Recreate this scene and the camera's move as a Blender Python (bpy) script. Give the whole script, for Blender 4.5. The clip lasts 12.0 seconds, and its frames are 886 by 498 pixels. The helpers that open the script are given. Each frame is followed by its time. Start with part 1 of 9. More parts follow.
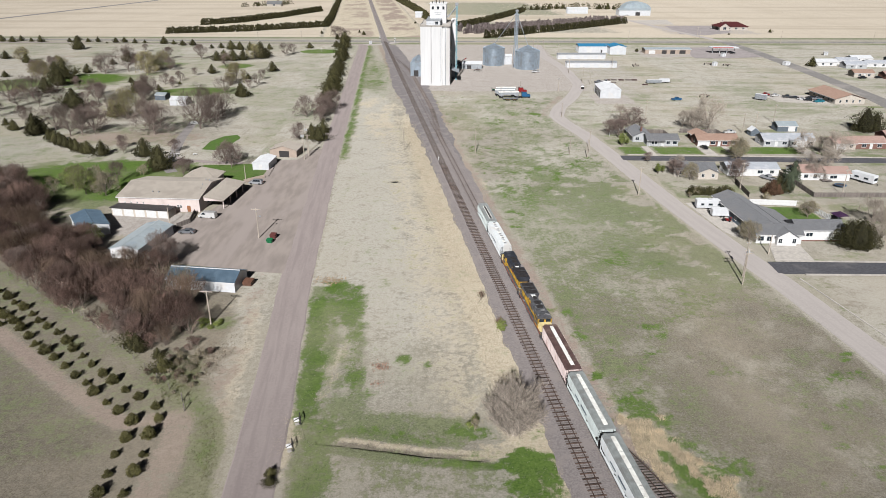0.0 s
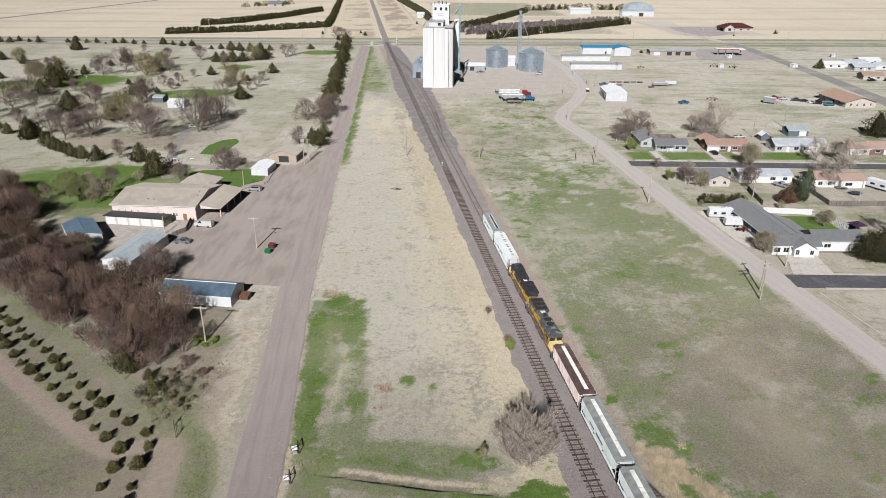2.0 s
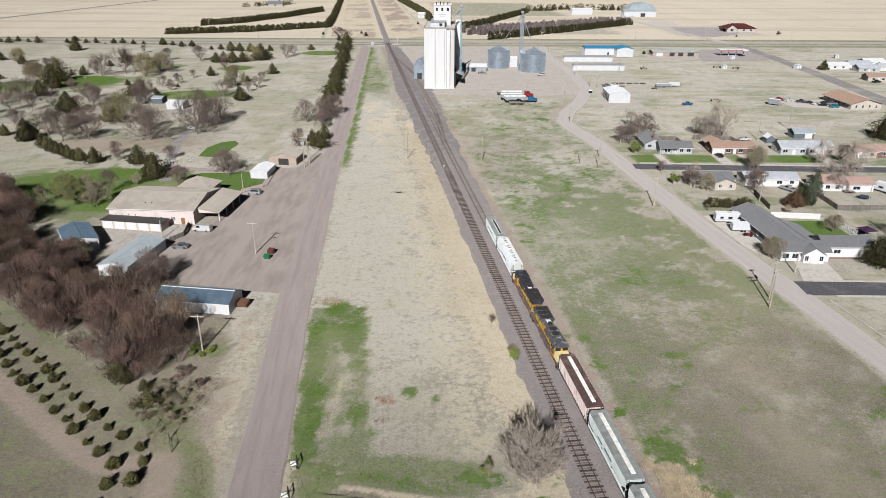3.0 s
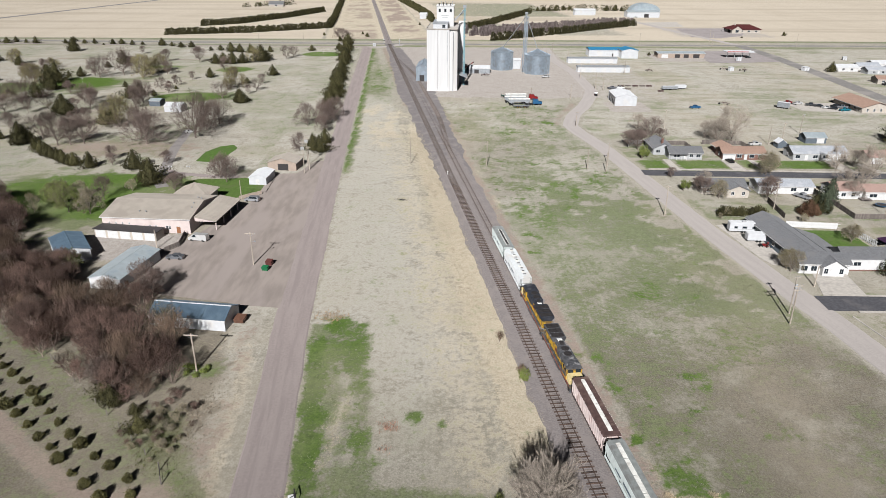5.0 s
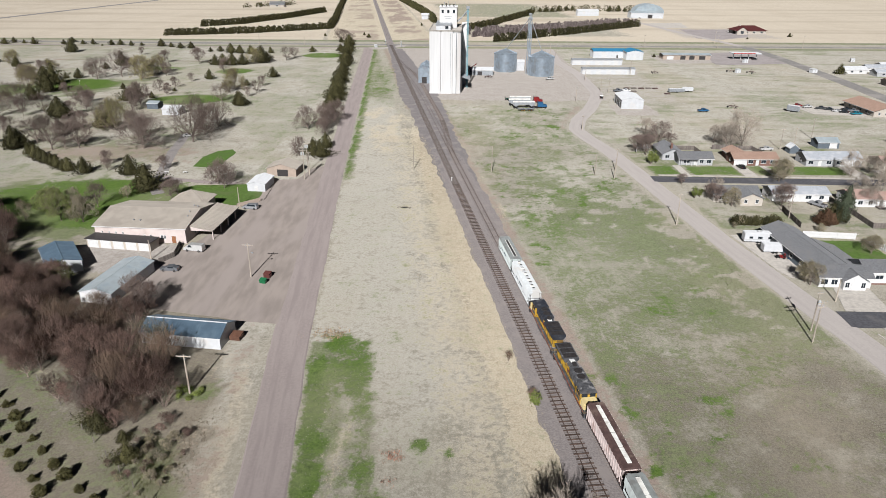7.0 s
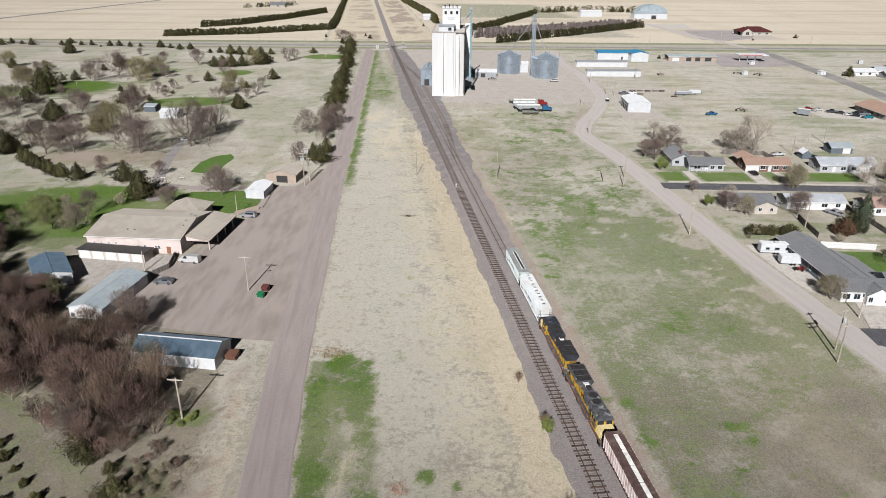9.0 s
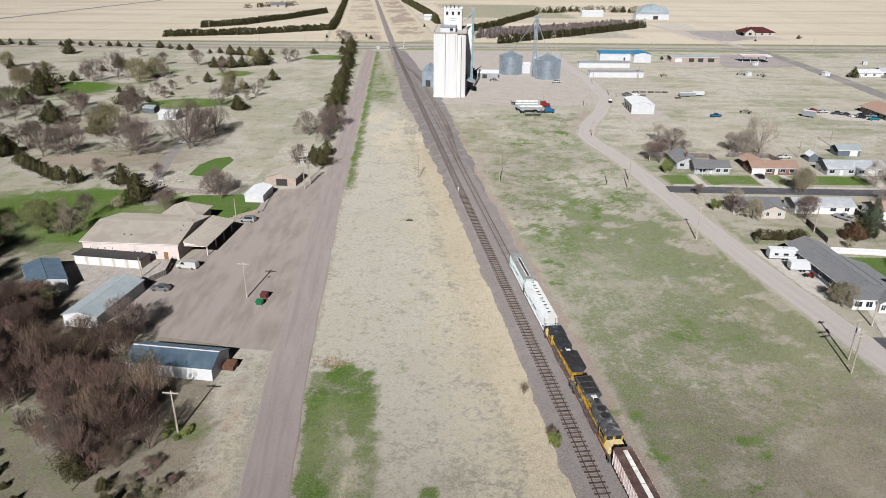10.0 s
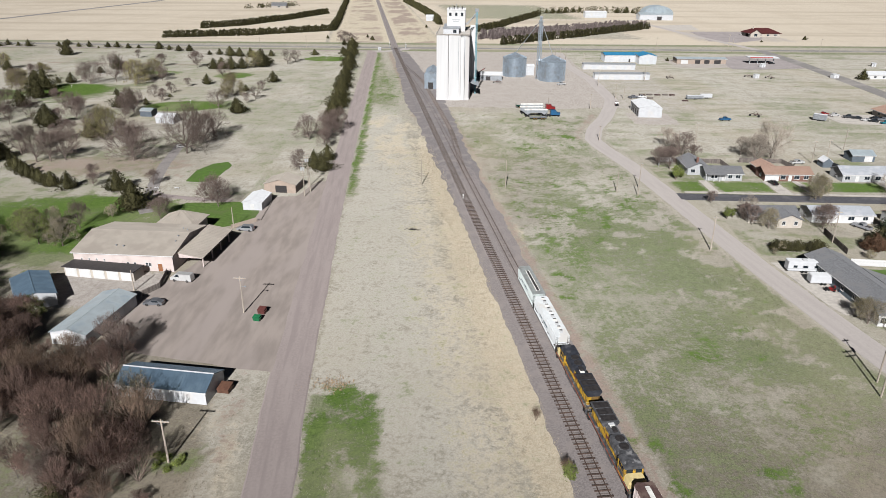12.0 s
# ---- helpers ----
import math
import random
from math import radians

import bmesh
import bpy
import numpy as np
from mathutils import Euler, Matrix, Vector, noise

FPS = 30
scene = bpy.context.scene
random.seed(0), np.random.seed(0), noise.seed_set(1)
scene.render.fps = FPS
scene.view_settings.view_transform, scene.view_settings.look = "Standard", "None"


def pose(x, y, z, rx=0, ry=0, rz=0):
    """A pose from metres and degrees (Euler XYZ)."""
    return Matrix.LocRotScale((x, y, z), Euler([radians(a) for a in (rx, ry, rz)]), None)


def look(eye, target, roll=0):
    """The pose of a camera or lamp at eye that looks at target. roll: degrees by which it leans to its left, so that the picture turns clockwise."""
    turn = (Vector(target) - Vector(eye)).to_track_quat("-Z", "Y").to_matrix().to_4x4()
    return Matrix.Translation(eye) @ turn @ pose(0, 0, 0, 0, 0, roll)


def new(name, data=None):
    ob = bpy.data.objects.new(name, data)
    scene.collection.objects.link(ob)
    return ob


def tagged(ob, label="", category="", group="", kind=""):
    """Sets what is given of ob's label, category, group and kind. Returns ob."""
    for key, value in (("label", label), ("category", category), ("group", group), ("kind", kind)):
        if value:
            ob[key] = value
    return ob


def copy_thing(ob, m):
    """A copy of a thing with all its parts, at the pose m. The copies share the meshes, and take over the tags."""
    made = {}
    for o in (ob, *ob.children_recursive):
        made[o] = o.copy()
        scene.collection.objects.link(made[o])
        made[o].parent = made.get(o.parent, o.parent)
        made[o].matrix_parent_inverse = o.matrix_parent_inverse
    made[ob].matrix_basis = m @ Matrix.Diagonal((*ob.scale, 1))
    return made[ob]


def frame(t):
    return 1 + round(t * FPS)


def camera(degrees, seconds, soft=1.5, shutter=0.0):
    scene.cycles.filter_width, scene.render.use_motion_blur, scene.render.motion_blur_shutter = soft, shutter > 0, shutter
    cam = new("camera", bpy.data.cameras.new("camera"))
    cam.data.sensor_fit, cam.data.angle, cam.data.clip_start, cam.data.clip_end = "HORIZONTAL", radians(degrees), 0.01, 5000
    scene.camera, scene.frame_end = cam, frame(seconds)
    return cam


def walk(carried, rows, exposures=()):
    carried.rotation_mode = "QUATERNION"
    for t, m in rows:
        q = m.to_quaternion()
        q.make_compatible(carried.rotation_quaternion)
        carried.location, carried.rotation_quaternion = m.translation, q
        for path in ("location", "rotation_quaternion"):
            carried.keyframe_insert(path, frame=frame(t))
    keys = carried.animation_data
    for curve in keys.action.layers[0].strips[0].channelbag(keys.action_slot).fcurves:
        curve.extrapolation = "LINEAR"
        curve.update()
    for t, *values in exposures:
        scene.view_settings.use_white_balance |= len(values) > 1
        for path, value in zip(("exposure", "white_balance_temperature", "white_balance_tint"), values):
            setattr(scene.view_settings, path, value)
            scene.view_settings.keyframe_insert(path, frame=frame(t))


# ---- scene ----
cam = camera(65.7, 12.0, soft=0.5)
PATH = [
    (0.0, (0.00, 0.00, 75.00), (-0.00, 91.86, 35.49), 0.11),
    (0.5, (-0.26, 1.86, 75.02), (-0.29, 93.73, 35.51), 0.13),
    (1.0, (-0.52, 3.73, 75.04), (-0.58, 95.59, 35.52), 0.15),
    (1.5, (-0.79, 5.59, 75.06), (-0.87, 97.45, 35.54), 0.17),
    (2.0, (-1.06, 7.45, 75.08), (-1.16, 99.31, 35.56), 0.19),
    (2.5, (-1.32, 9.32, 75.09), (-1.46, 101.17, 35.57), 0.21),
    (3.0, (-1.59, 11.18, 75.11), (-1.75, 103.04, 35.59), 0.23),
    (3.5, (-1.86, 13.04, 75.12), (-2.05, 104.90, 35.60), 0.24),
    (4.0, (-2.14, 14.91, 75.13), (-2.35, 106.77, 35.61), 0.26),
    (4.5, (-2.41, 16.78, 75.14), (-2.65, 108.64, 35.62), 0.27),
    (5.0, (-2.69, 18.65, 75.15), (-2.96, 110.51, 35.63), 0.29),
    (5.5, (-2.96, 20.53, 75.15), (-3.26, 112.39, 35.64), 0.30),
    (6.0, (-3.24, 22.40, 75.16), (-3.57, 114.26, 35.64), 0.31),
    (6.5, (-3.52, 24.28, 75.16), (-3.88, 116.14, 35.64), 0.32),
    (7.0, (-3.80, 26.17, 75.16), (-4.19, 118.03, 35.65), 0.34),
    (7.5, (-4.09, 28.05, 75.15), (-4.51, 119.92, 35.65), 0.35),
    (8.0, (-4.37, 29.95, 75.15), (-4.82, 121.81, 35.64), 0.35),
    (8.5, (-4.66, 31.84, 75.14), (-5.14, 123.71, 35.64), 0.36),
    (9.0, (-4.95, 33.75, 75.13), (-5.46, 125.61, 35.64), 0.37),
    (9.5, (-5.24, 35.65, 75.12), (-5.78, 127.52, 35.63), 0.38),
    (10.0, (-5.54, 37.57, 75.10), (-6.11, 129.44, 35.62), 0.38),
    (10.5, (-5.83, 39.49, 75.08), (-6.44, 131.36, 35.60), 0.39),
    (11.0, (-6.13, 41.41, 75.06), (-6.77, 133.29, 35.59), 0.39),
    (11.5, (-6.43, 43.34, 75.04), (-7.10, 135.22, 35.57), 0.39),
    (12.0, (-6.73, 45.28, 75.01), (-7.43, 137.17, 35.55), 0.40),
]
walk(cam, [(t, look(eye, target, roll)) for t, eye, target, roll in PATH])

# ---- daylight: low afternoon sun from behind the camera, clear sky ----
SUN_TO = Vector((-0.135, -1.0, 0.59)).normalized()
world = bpy.data.worlds.new("sky")
scene.world = world
world.use_nodes = True
wn = world.node_tree.nodes
sky = wn.new("ShaderNodeTexSky")
sky.sky_type, sky.sun_disc = "NISHITA", False
sky.air_density, sky.dust_density, sky.ozone_density = 0.06, 0.05, 0.4
sky.sun_elevation = math.asin(SUN_TO.z)
sky.sun_rotation = math.atan2(SUN_TO.x, SUN_TO.y)
world.node_tree.links.new(sky.outputs[0], wn["Background"].inputs[0])
wn["Background"].inputs[1].default_value = 0.05
sun = new("sun", bpy.data.lights.new("sun", "SUN"))
sun.data.energy, sun.data.angle, sun.data.color = 5.0, radians(0.6), (1.0, 0.985, 0.985)
sun.matrix_world = look(SUN_TO * 300, (0, 0, 0))
scene.view_settings.exposure = -0.2


# ---- mesh tools ----
class Shape:
    """Collects vertices and faces; every add_ method takes plain metres."""

    def __init__(self):
        self.v, self.f = [], []

    def add(self, verts, faces, m=None):
        n = len(self.v)
        self.v.extend([tuple(m @ Vector(q)) for q in verts] if m else verts)
        self.f.extend([tuple(i + n for i in face) for face in faces])
        return self

    def box(self, x0, y0, z0, x1, y1, z1, m=None, bevel=0.0):
        b = bevel
        if b <= 0:
            v = [(x, y, z) for z in (z0, z1) for y in (y0, y1) for x in (x0, x1)]
            return self.add(v, [(0, 2, 3, 1), (4, 5, 7, 6), (0, 1, 5, 4), (2, 6, 7, 3), (0, 4, 6, 2), (1, 3, 7, 5)], m)
        v, ring = [], []
        for z, i in ((z0, b), (z0 + b, 0), (z1 - b, 0), (z1, b)):
            c = b
            v += [(x0 + c + i, y0 + i, z), (x1 - c - i, y0 + i, z), (x1 - i, y0 + c + i, z), (x1 - i, y1 - c - i, z),
                  (x1 - c - i, y1 - i, z), (x0 + c + i, y1 - i, z), (x0 + i, y1 - c - i, z), (x0 + i, y0 + c + i, z)]
        f = [tuple(range(7, -1, -1)), tuple(range(24, 32))]
        f += [(8 * k + a, 8 * k + (a + 1) % 8, 8 * k + 8 + (a + 1) % 8, 8 * k + 8 + a) for k in range(3) for a in range(8)]
        return self.add(v, f, m)

    def tube(self, points, radii, n=8, cap=True):
        """A round bar through points."""
        v, f = [], []
        for i, q in enumerate(points):
            q = Vector(q)
            d = (Vector(points[min(i + 1, len(points) - 1)]) - Vector(points[max(i - 1, 0)])).normalized()
            a = d.orthogonal().normalized()
            b = d.cross(a)
            r = radii[i] if hasattr(radii, "__len__") else radii
            v += [tuple(q + (a * math.cos(2 * math.pi * k / n) + b * math.sin(2 * math.pi * k / n)) * r) for k in range(n)]
        for i in range(len(points) - 1):
            f += [(i * n + k, i * n + (k + 1) % n, i * n + n + (k + 1) % n, i * n + n + k) for k in range(n)]
        if cap:
            f += [tuple(range(n - 1, -1, -1)), tuple(range(len(v) - n, len(v)))]
        return self.add(v, f)

    def lathe(self, profile, n=24, m=None, cap=True):
        """Turns (radius, z) pairs round the z axis."""
        v = [(r * math.cos(2 * math.pi * k / n), r * math.sin(2 * math.pi * k / n), z) for r, z in profile for k in range(n)]
        f = [(i * n + k, i * n + (k + 1) % n, i * n + n + (k + 1) % n, i * n + n + k) for i in range(len(profile) - 1) for k in range(n)]
        if cap:
            f += [tuple(range(n - 1, -1, -1)), tuple(range(len(v) - n, len(v)))]
        return self.add(v, f, m)

    def prism(self, outline, y0, y1, m=None):
        """An outline of (x, z) pairs, counter-clockwise seen from -y, drawn out along y."""
        n = len(outline)
        v = [(x, y0, z) for x, z in outline] + [(x, y1, z) for x, z in outline]
        f = [tuple(range(n)), tuple(range(2 * n - 1, n - 1, -1))]
        f += [(k, k + n, (k + 1) % n + n, (k + 1) % n) for k in range(n)]
        return self.add(v, f, m)

    def slab(self, corners, thick):
        """A flat sheet with the given upper corners, thick metres deep along its normal."""
        c = [Vector(q) for q in corners]
        nrm = (c[1] - c[0]).cross(c[2] - c[0]).normalized()
        n = len(c)
        v = [tuple(q) for q in c] + [tuple(q - nrm * thick) for q in c]
        f = [tuple(range(n)), tuple(range(2 * n - 1, n - 1, -1))] + [(k, k + n, (k + 1) % n + n, (k + 1) % n) for k in range(n)]
        return self.add(v, f)


def mesh_of(name, shape, material, smooth=False):
    me = bpy.data.meshes.new(name)
    me.from_pydata(shape.v, [], shape.f)
    me.materials.append(material)
    if smooth:
        me.shade_smooth()
    me.validate()
    return me


def part(name, shape, material, parent=None, label="", smooth=False, m=None):
    ob = new(name, mesh_of(name, shape, material, smooth))
    if parent:
        ob.parent = parent
    if m is not None:
        ob.matrix_basis = m
    if label:
        ob["label"] = label
    return ob


def again(ob, parent, m):
    """Another piece on the same mesh."""
    o = new(ob.name.split(".")[0], ob.data)
    o.parent = parent
    o.matrix_basis = m
    return o


def thing(name, x, y, z=0.0, turn=0.0, label="", category="", group="", kind=""):
    ob = new(name)
    ob.empty_display_size = 0.3
    ob.matrix_basis = pose(x, y, z, 0, 0, turn)
    return tagged(ob, label, category, group, kind)


# ---- smooth random fields for the ground ----
LATTICE = np.random.RandomState(7).rand(257, 257)


def field(x, y, size, shift=0.0):
    """Value noise, 0 to 1, with blobs about size metres wide."""
    u, v = (np.asarray(x) + shift * 37.3) / size % 256, (np.asarray(y) + shift * 91.7) / size % 256
    i, j = np.floor(u).astype(int), np.floor(v).astype(int)
    a, b = u - i, v - j
    a, b = a * a * (3 - 2 * a), b * b * (3 - 2 * b)
    g = LATTICE
    return (g[i, j] * (1 - a) + g[i + 1, j] * a) * (1 - b) + (g[i, j + 1] * (1 - a) + g[i + 1, j + 1] * a) * b


def rough_field(x, y, size, shift=0.0):
    return 0.5 * field(x, y, size, shift) + 0.3 * field(x, y, size / 2.3, shift + 3) + 0.2 * field(x, y, size / 5.1, shift + 5)


def ramp(v, a, b):
    q = np.clip((v - a) / (b - a), 0, 1)
    return q * q * (3 - 2 * q)


def track_x(y):
    """The main line's centre."""
    y = np.asarray(y, dtype=float)
    return np.where(y < 655, 20.2 - 0.1335 * (y - 104), 20.2 - 0.1335 * 551 - 0.121 * (y - 655))


def siding_x(y):
    """The second track, which joins the main line short of the crossing."""
    y = np.asarray(y, dtype=float)
    return track_x(y) + 4.4 * (1 - ramp(y, 400, 560))


def west_road_x(y):
    """The centre of the gravel road west of the line."""
    return np.interp(y, [-200, 84, 102, 121, 151, 279, 620, 650], [-4, -29.6, -31.2, -33.1, -36.5, -46.7, -70.2, -72.5])


def east_road_x(y):
    """The centre of the street east of the field."""
    return np.interp(y, [-200, 154, 172, 209, 280, 305, 330, 345, 366, 390, 416, 436, 505, 565, 640],
                     [131, 84.3, 81.0, 75.3, 67.2, 64.0, 58.6, 57.0, 62.0, 72.0, 80.0, 85.0, 86.0, 80.0, 84.0])


# ---- materials ----
def material(name, colour, rough=0.8, metal=0.0, vary=0.25, size=0.6, bump=0.0, bump_size=0.05, island=0.0, each=0.0,
             stain=None, stain_size=3.0, stain_at=0.62, stretch=(1, 1, 1)):
    """A surface with grain at one scale, stains at another, and fine relief."""
    mt = bpy.data.materials.new(name)
    mt.use_nodes = True
    nd, ln = mt.node_tree.nodes, mt.node_tree.links
    b = nd["Principled BSDF"]
    b.inputs["Roughness"].default_value, b.inputs["Metallic"].default_value = rough, metal
    b.inputs["Diffuse Roughness"].default_value = 1.0 if rough >= 0.4 else 0.0
    tc = nd.new("ShaderNodeTexCoord")
    mp = nd.new("ShaderNodeMapping")
    mp.inputs["Scale"].default_value = stretch
    ln.new(tc.outputs["Object"], mp.inputs[0])

    def grain(scale, detail=4.0):
        n = nd.new("ShaderNodeTexNoise")
        n.inputs["Scale"].default_value, n.inputs["Detail"].default_value = scale, detail
        ln.new(mp.outputs[0], n.inputs["Vector"])
        return n.outputs["Fac"]

    def mix(fac, a, c, how="MIX"):
        m = nd.new("ShaderNodeMix")
        m.data_type, m.blend_type = "RGBA", how
        for s, q in ((0, fac), (6, a), (7, c)):
            if hasattr(q, "default_value"):
                ln.new(q, m.inputs[s])
            else:
                m.inputs[s].default_value = q if s == 0 else (*q, 1)
        return m.outputs[2]

    def remap(v, a, c, lo, hi):
        r = nd.new("ShaderNodeMapRange")
        r.interpolation_type = "SMOOTHSTEP"
        ln.new(v, r.inputs[0])
        for s, q in zip((1, 2, 3, 4), (a, c, lo, hi)):
            r.inputs[s].default_value = q
        return r.outputs[0]

    dark = tuple(q * (1 - vary) for q in colour)
    light = tuple(min(1, q * (1 + vary * 0.7)) for q in colour)
    out = mix(remap(grain(1 / size), 0.3, 0.7, 0, 1), dark, light)
    if stain:
        out = mix(remap(grain(1 / stain_size, 6.0), stain_at - 0.06, stain_at + 0.08, 0, 0.85), out, stain)
    for amount, node, socket in ((island, "ShaderNodeNewGeometry", "Random Per Island"), (each, "ShaderNodeObjectInfo", "Random")):
        if amount:
            g = nd.new(node)
            h = nd.new("ShaderNodeHueSaturation")
            ln.new(remap(g.outputs[socket], 0, 1, 1 - amount, 1 + amount), h.inputs["Value"])
            ln.new(out, h.inputs["Color"])
            out = h.outputs[0]
    ln.new(out, b.inputs["Base Color"])
    if bump:
        bp = nd.new("ShaderNodeBump")
        bp.inputs["Strength"].default_value, bp.inputs["Distance"].default_value = bump, bump_size
        ln.new(grain(1 / max(bump_size * 3, 0.02)), bp.inputs["Height"])
        ln.new(bp.outputs[0], b.inputs["Normal"])
    return mt


def glass(name, colour=(0.03, 0.04, 0.05)):
    mt = material(name, colour, 0.06, 0.0, 0.2, 1.5)
    mt.node_tree.nodes["Principled BSDF"].inputs["IOR"].default_value = 1.5
    return mt


def ground_material():
    """Dormant grass, with living grass, straw, bare soil, gravel and stubble where the sheet's layers say."""
    mt = bpy.data.materials.new("prairie_ground")
    mt.use_nodes = True
    nd, ln = mt.node_tree.nodes, mt.node_tree.links
    b = nd["Principled BSDF"]
    b.inputs["Roughness"].default_value = 0.95
    b.inputs["Diffuse Roughness"].default_value = 1.0
    b.inputs["Specular IOR Level"].default_value = 0.1
    tc = nd.new("ShaderNodeTexCoord")

    def noise_of(scale, detail=5.0, stretch=(1, 1, 1), turn=0.0, rough=0.6):
        mp = nd.new("ShaderNodeMapping")
        mp.inputs["Scale"].default_value = stretch
        mp.inputs["Rotation"].default_value = (0, 0, radians(turn))
        ln.new(tc.outputs["Object"], mp.inputs[0])
        n = nd.new("ShaderNodeTexNoise")
        n.inputs["Scale"].default_value, n.inputs["Detail"].default_value, n.inputs["Roughness"].default_value = scale, detail, rough
        ln.new(mp.outputs[0], n.inputs["Vector"])
        return n.outputs["Fac"]

    def mix(fac, a, c):
        m = nd.new("ShaderNodeMix")
        m.data_type = "RGBA"
        for s, q in ((0, fac), (6, a), (7, c)):
            if hasattr(q, "default_value"):
                ln.new(q, m.inputs[s])
            else:
                m.inputs[s].default_value = q if s == 0 else (*q, 1)
        return m.outputs[2]

    def remap(v, a, c, lo=0.0, hi=1.0):
        r = nd.new("ShaderNodeMapRange")
        r.interpolation_type = "SMOOTHSTEP"
        ln.new(v, r.inputs[0])
        for s, q in zip((1, 2, 3, 4), (a, c, lo, hi)):
            r.inputs[s].default_value = q
        return r.outputs[0]

    def two(a, how, c):
        m = nd.new("ShaderNodeMath")
        m.operation = how
        for s, q in ((0, a), (1, c)):
            if hasattr(q, "default_value"):
                ln.new(q, m.inputs[s])
            else:
                m.inputs[s].default_value = q
        return m.outputs[0]

    fine, tuft, blot, wide = noise_of(2.6, 4, rough=0.75), noise_of(0.75, 7, rough=0.75), noise_of(0.16, 6), noise_of(0.03, 5)
    streak = noise_of(0.5, 4, (1.0, 0.07, 1), -8)
    grainy = two(two(two(fine, "MULTIPLY", 0.42), "ADD", two(tuft, "MULTIPLY", 0.43)), "ADD", two(blot, "MULTIPLY", 0.15))

    def stubble_here():
        a = nd.new("ShaderNodeAttribute")
        a.attribute_name = "stubble"
        return a.outputs["Fac"]

    def layer(name, out, dark, light, edge=0.9, top=1.0):
        a = nd.new("ShaderNodeAttribute")
        a.attribute_name = name
        w = two(a.outputs["Fac"], "ADD", two(two(two(two(tuft, "MULTIPLY", 0.6), "ADD", two(blot, "MULTIPLY", 0.4)), "SUBTRACT", 0.5), "MULTIPLY", 3.6))
        hold = two(remap(a.outputs["Fac"], 0.02, 0.15), "MULTIPLY", remap(w, 0.5 - edge * 0.26, 0.5 + edge * 0.26, 0, top))
        return mix(hold, out, mix(remap(grainy, 0.39, 0.605), dark, light))

    out = mix(remap(grainy, 0.39, 0.61), (0.235, 0.218, 0.175), (0.44, 0.415, 0.36))
    out = mix(remap(wide, 0.42, 0.62, 0, 0.35), out, (0.32, 0.315, 0.25))
    out = mix(remap(streak, 0.45, 0.68, 0, 0.3), out, (0.46, 0.43, 0.37))
    out = layer("pale", out, (0.375, 0.355, 0.305), (0.49, 0.468, 0.415), 1.3, 0.9)
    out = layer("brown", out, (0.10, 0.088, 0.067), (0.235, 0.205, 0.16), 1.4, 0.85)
    out = layer("straw", out, (0.43, 0.37, 0.275), (0.60, 0.535, 0.42), 1.3, 0.9)
    out = layer("soil", out, (0.235, 0.185, 0.155), (0.355, 0.29, 0.25), 0.8)
    out = layer("green", out, (0.092, 0.118, 0.05), (0.2, 0.233, 0.12), 1.15, 0.87)
    out = layer("lush", out, (0.05, 0.098, 0.017), (0.12, 0.19, 0.042), 1.2, 0.97)
    out = layer("stubble", out, (0.46, 0.405, 0.325), (0.57, 0.51, 0.42), 0.3)
    out = mix(two(remap(noise_of(0.012, 4, (1.0, 0.12, 1), 70), 0.42, 0.6, 0, 0.35), "MULTIPLY", remap(wide, 0.35, 0.6)), out, (0.40, 0.345, 0.27))
    out = mix(two(remap(noise_of(0.02, 6, (0.06, 1, 1), 4), 0.5, 0.62, 0, 0.5), "MULTIPLY", remap(stubble_here(), 0.3, 0.8)), out, (0.36, 0.31, 0.245))
    out = layer("gravel", out, (0.30, 0.27, 0.245), (0.46, 0.425, 0.39), 0.6)
    ln.new(out, b.inputs["Base Color"])
    bp = nd.new("ShaderNodeBump")
    bp.inputs["Strength"].default_value, bp.inputs["Distance"].default_value = 0.9, 0.2
    ln.new(grainy, bp.inputs["Height"])
    ln.new(bp.outputs[0], b.inputs["Normal"])
    return mt


GROUND = ground_material()


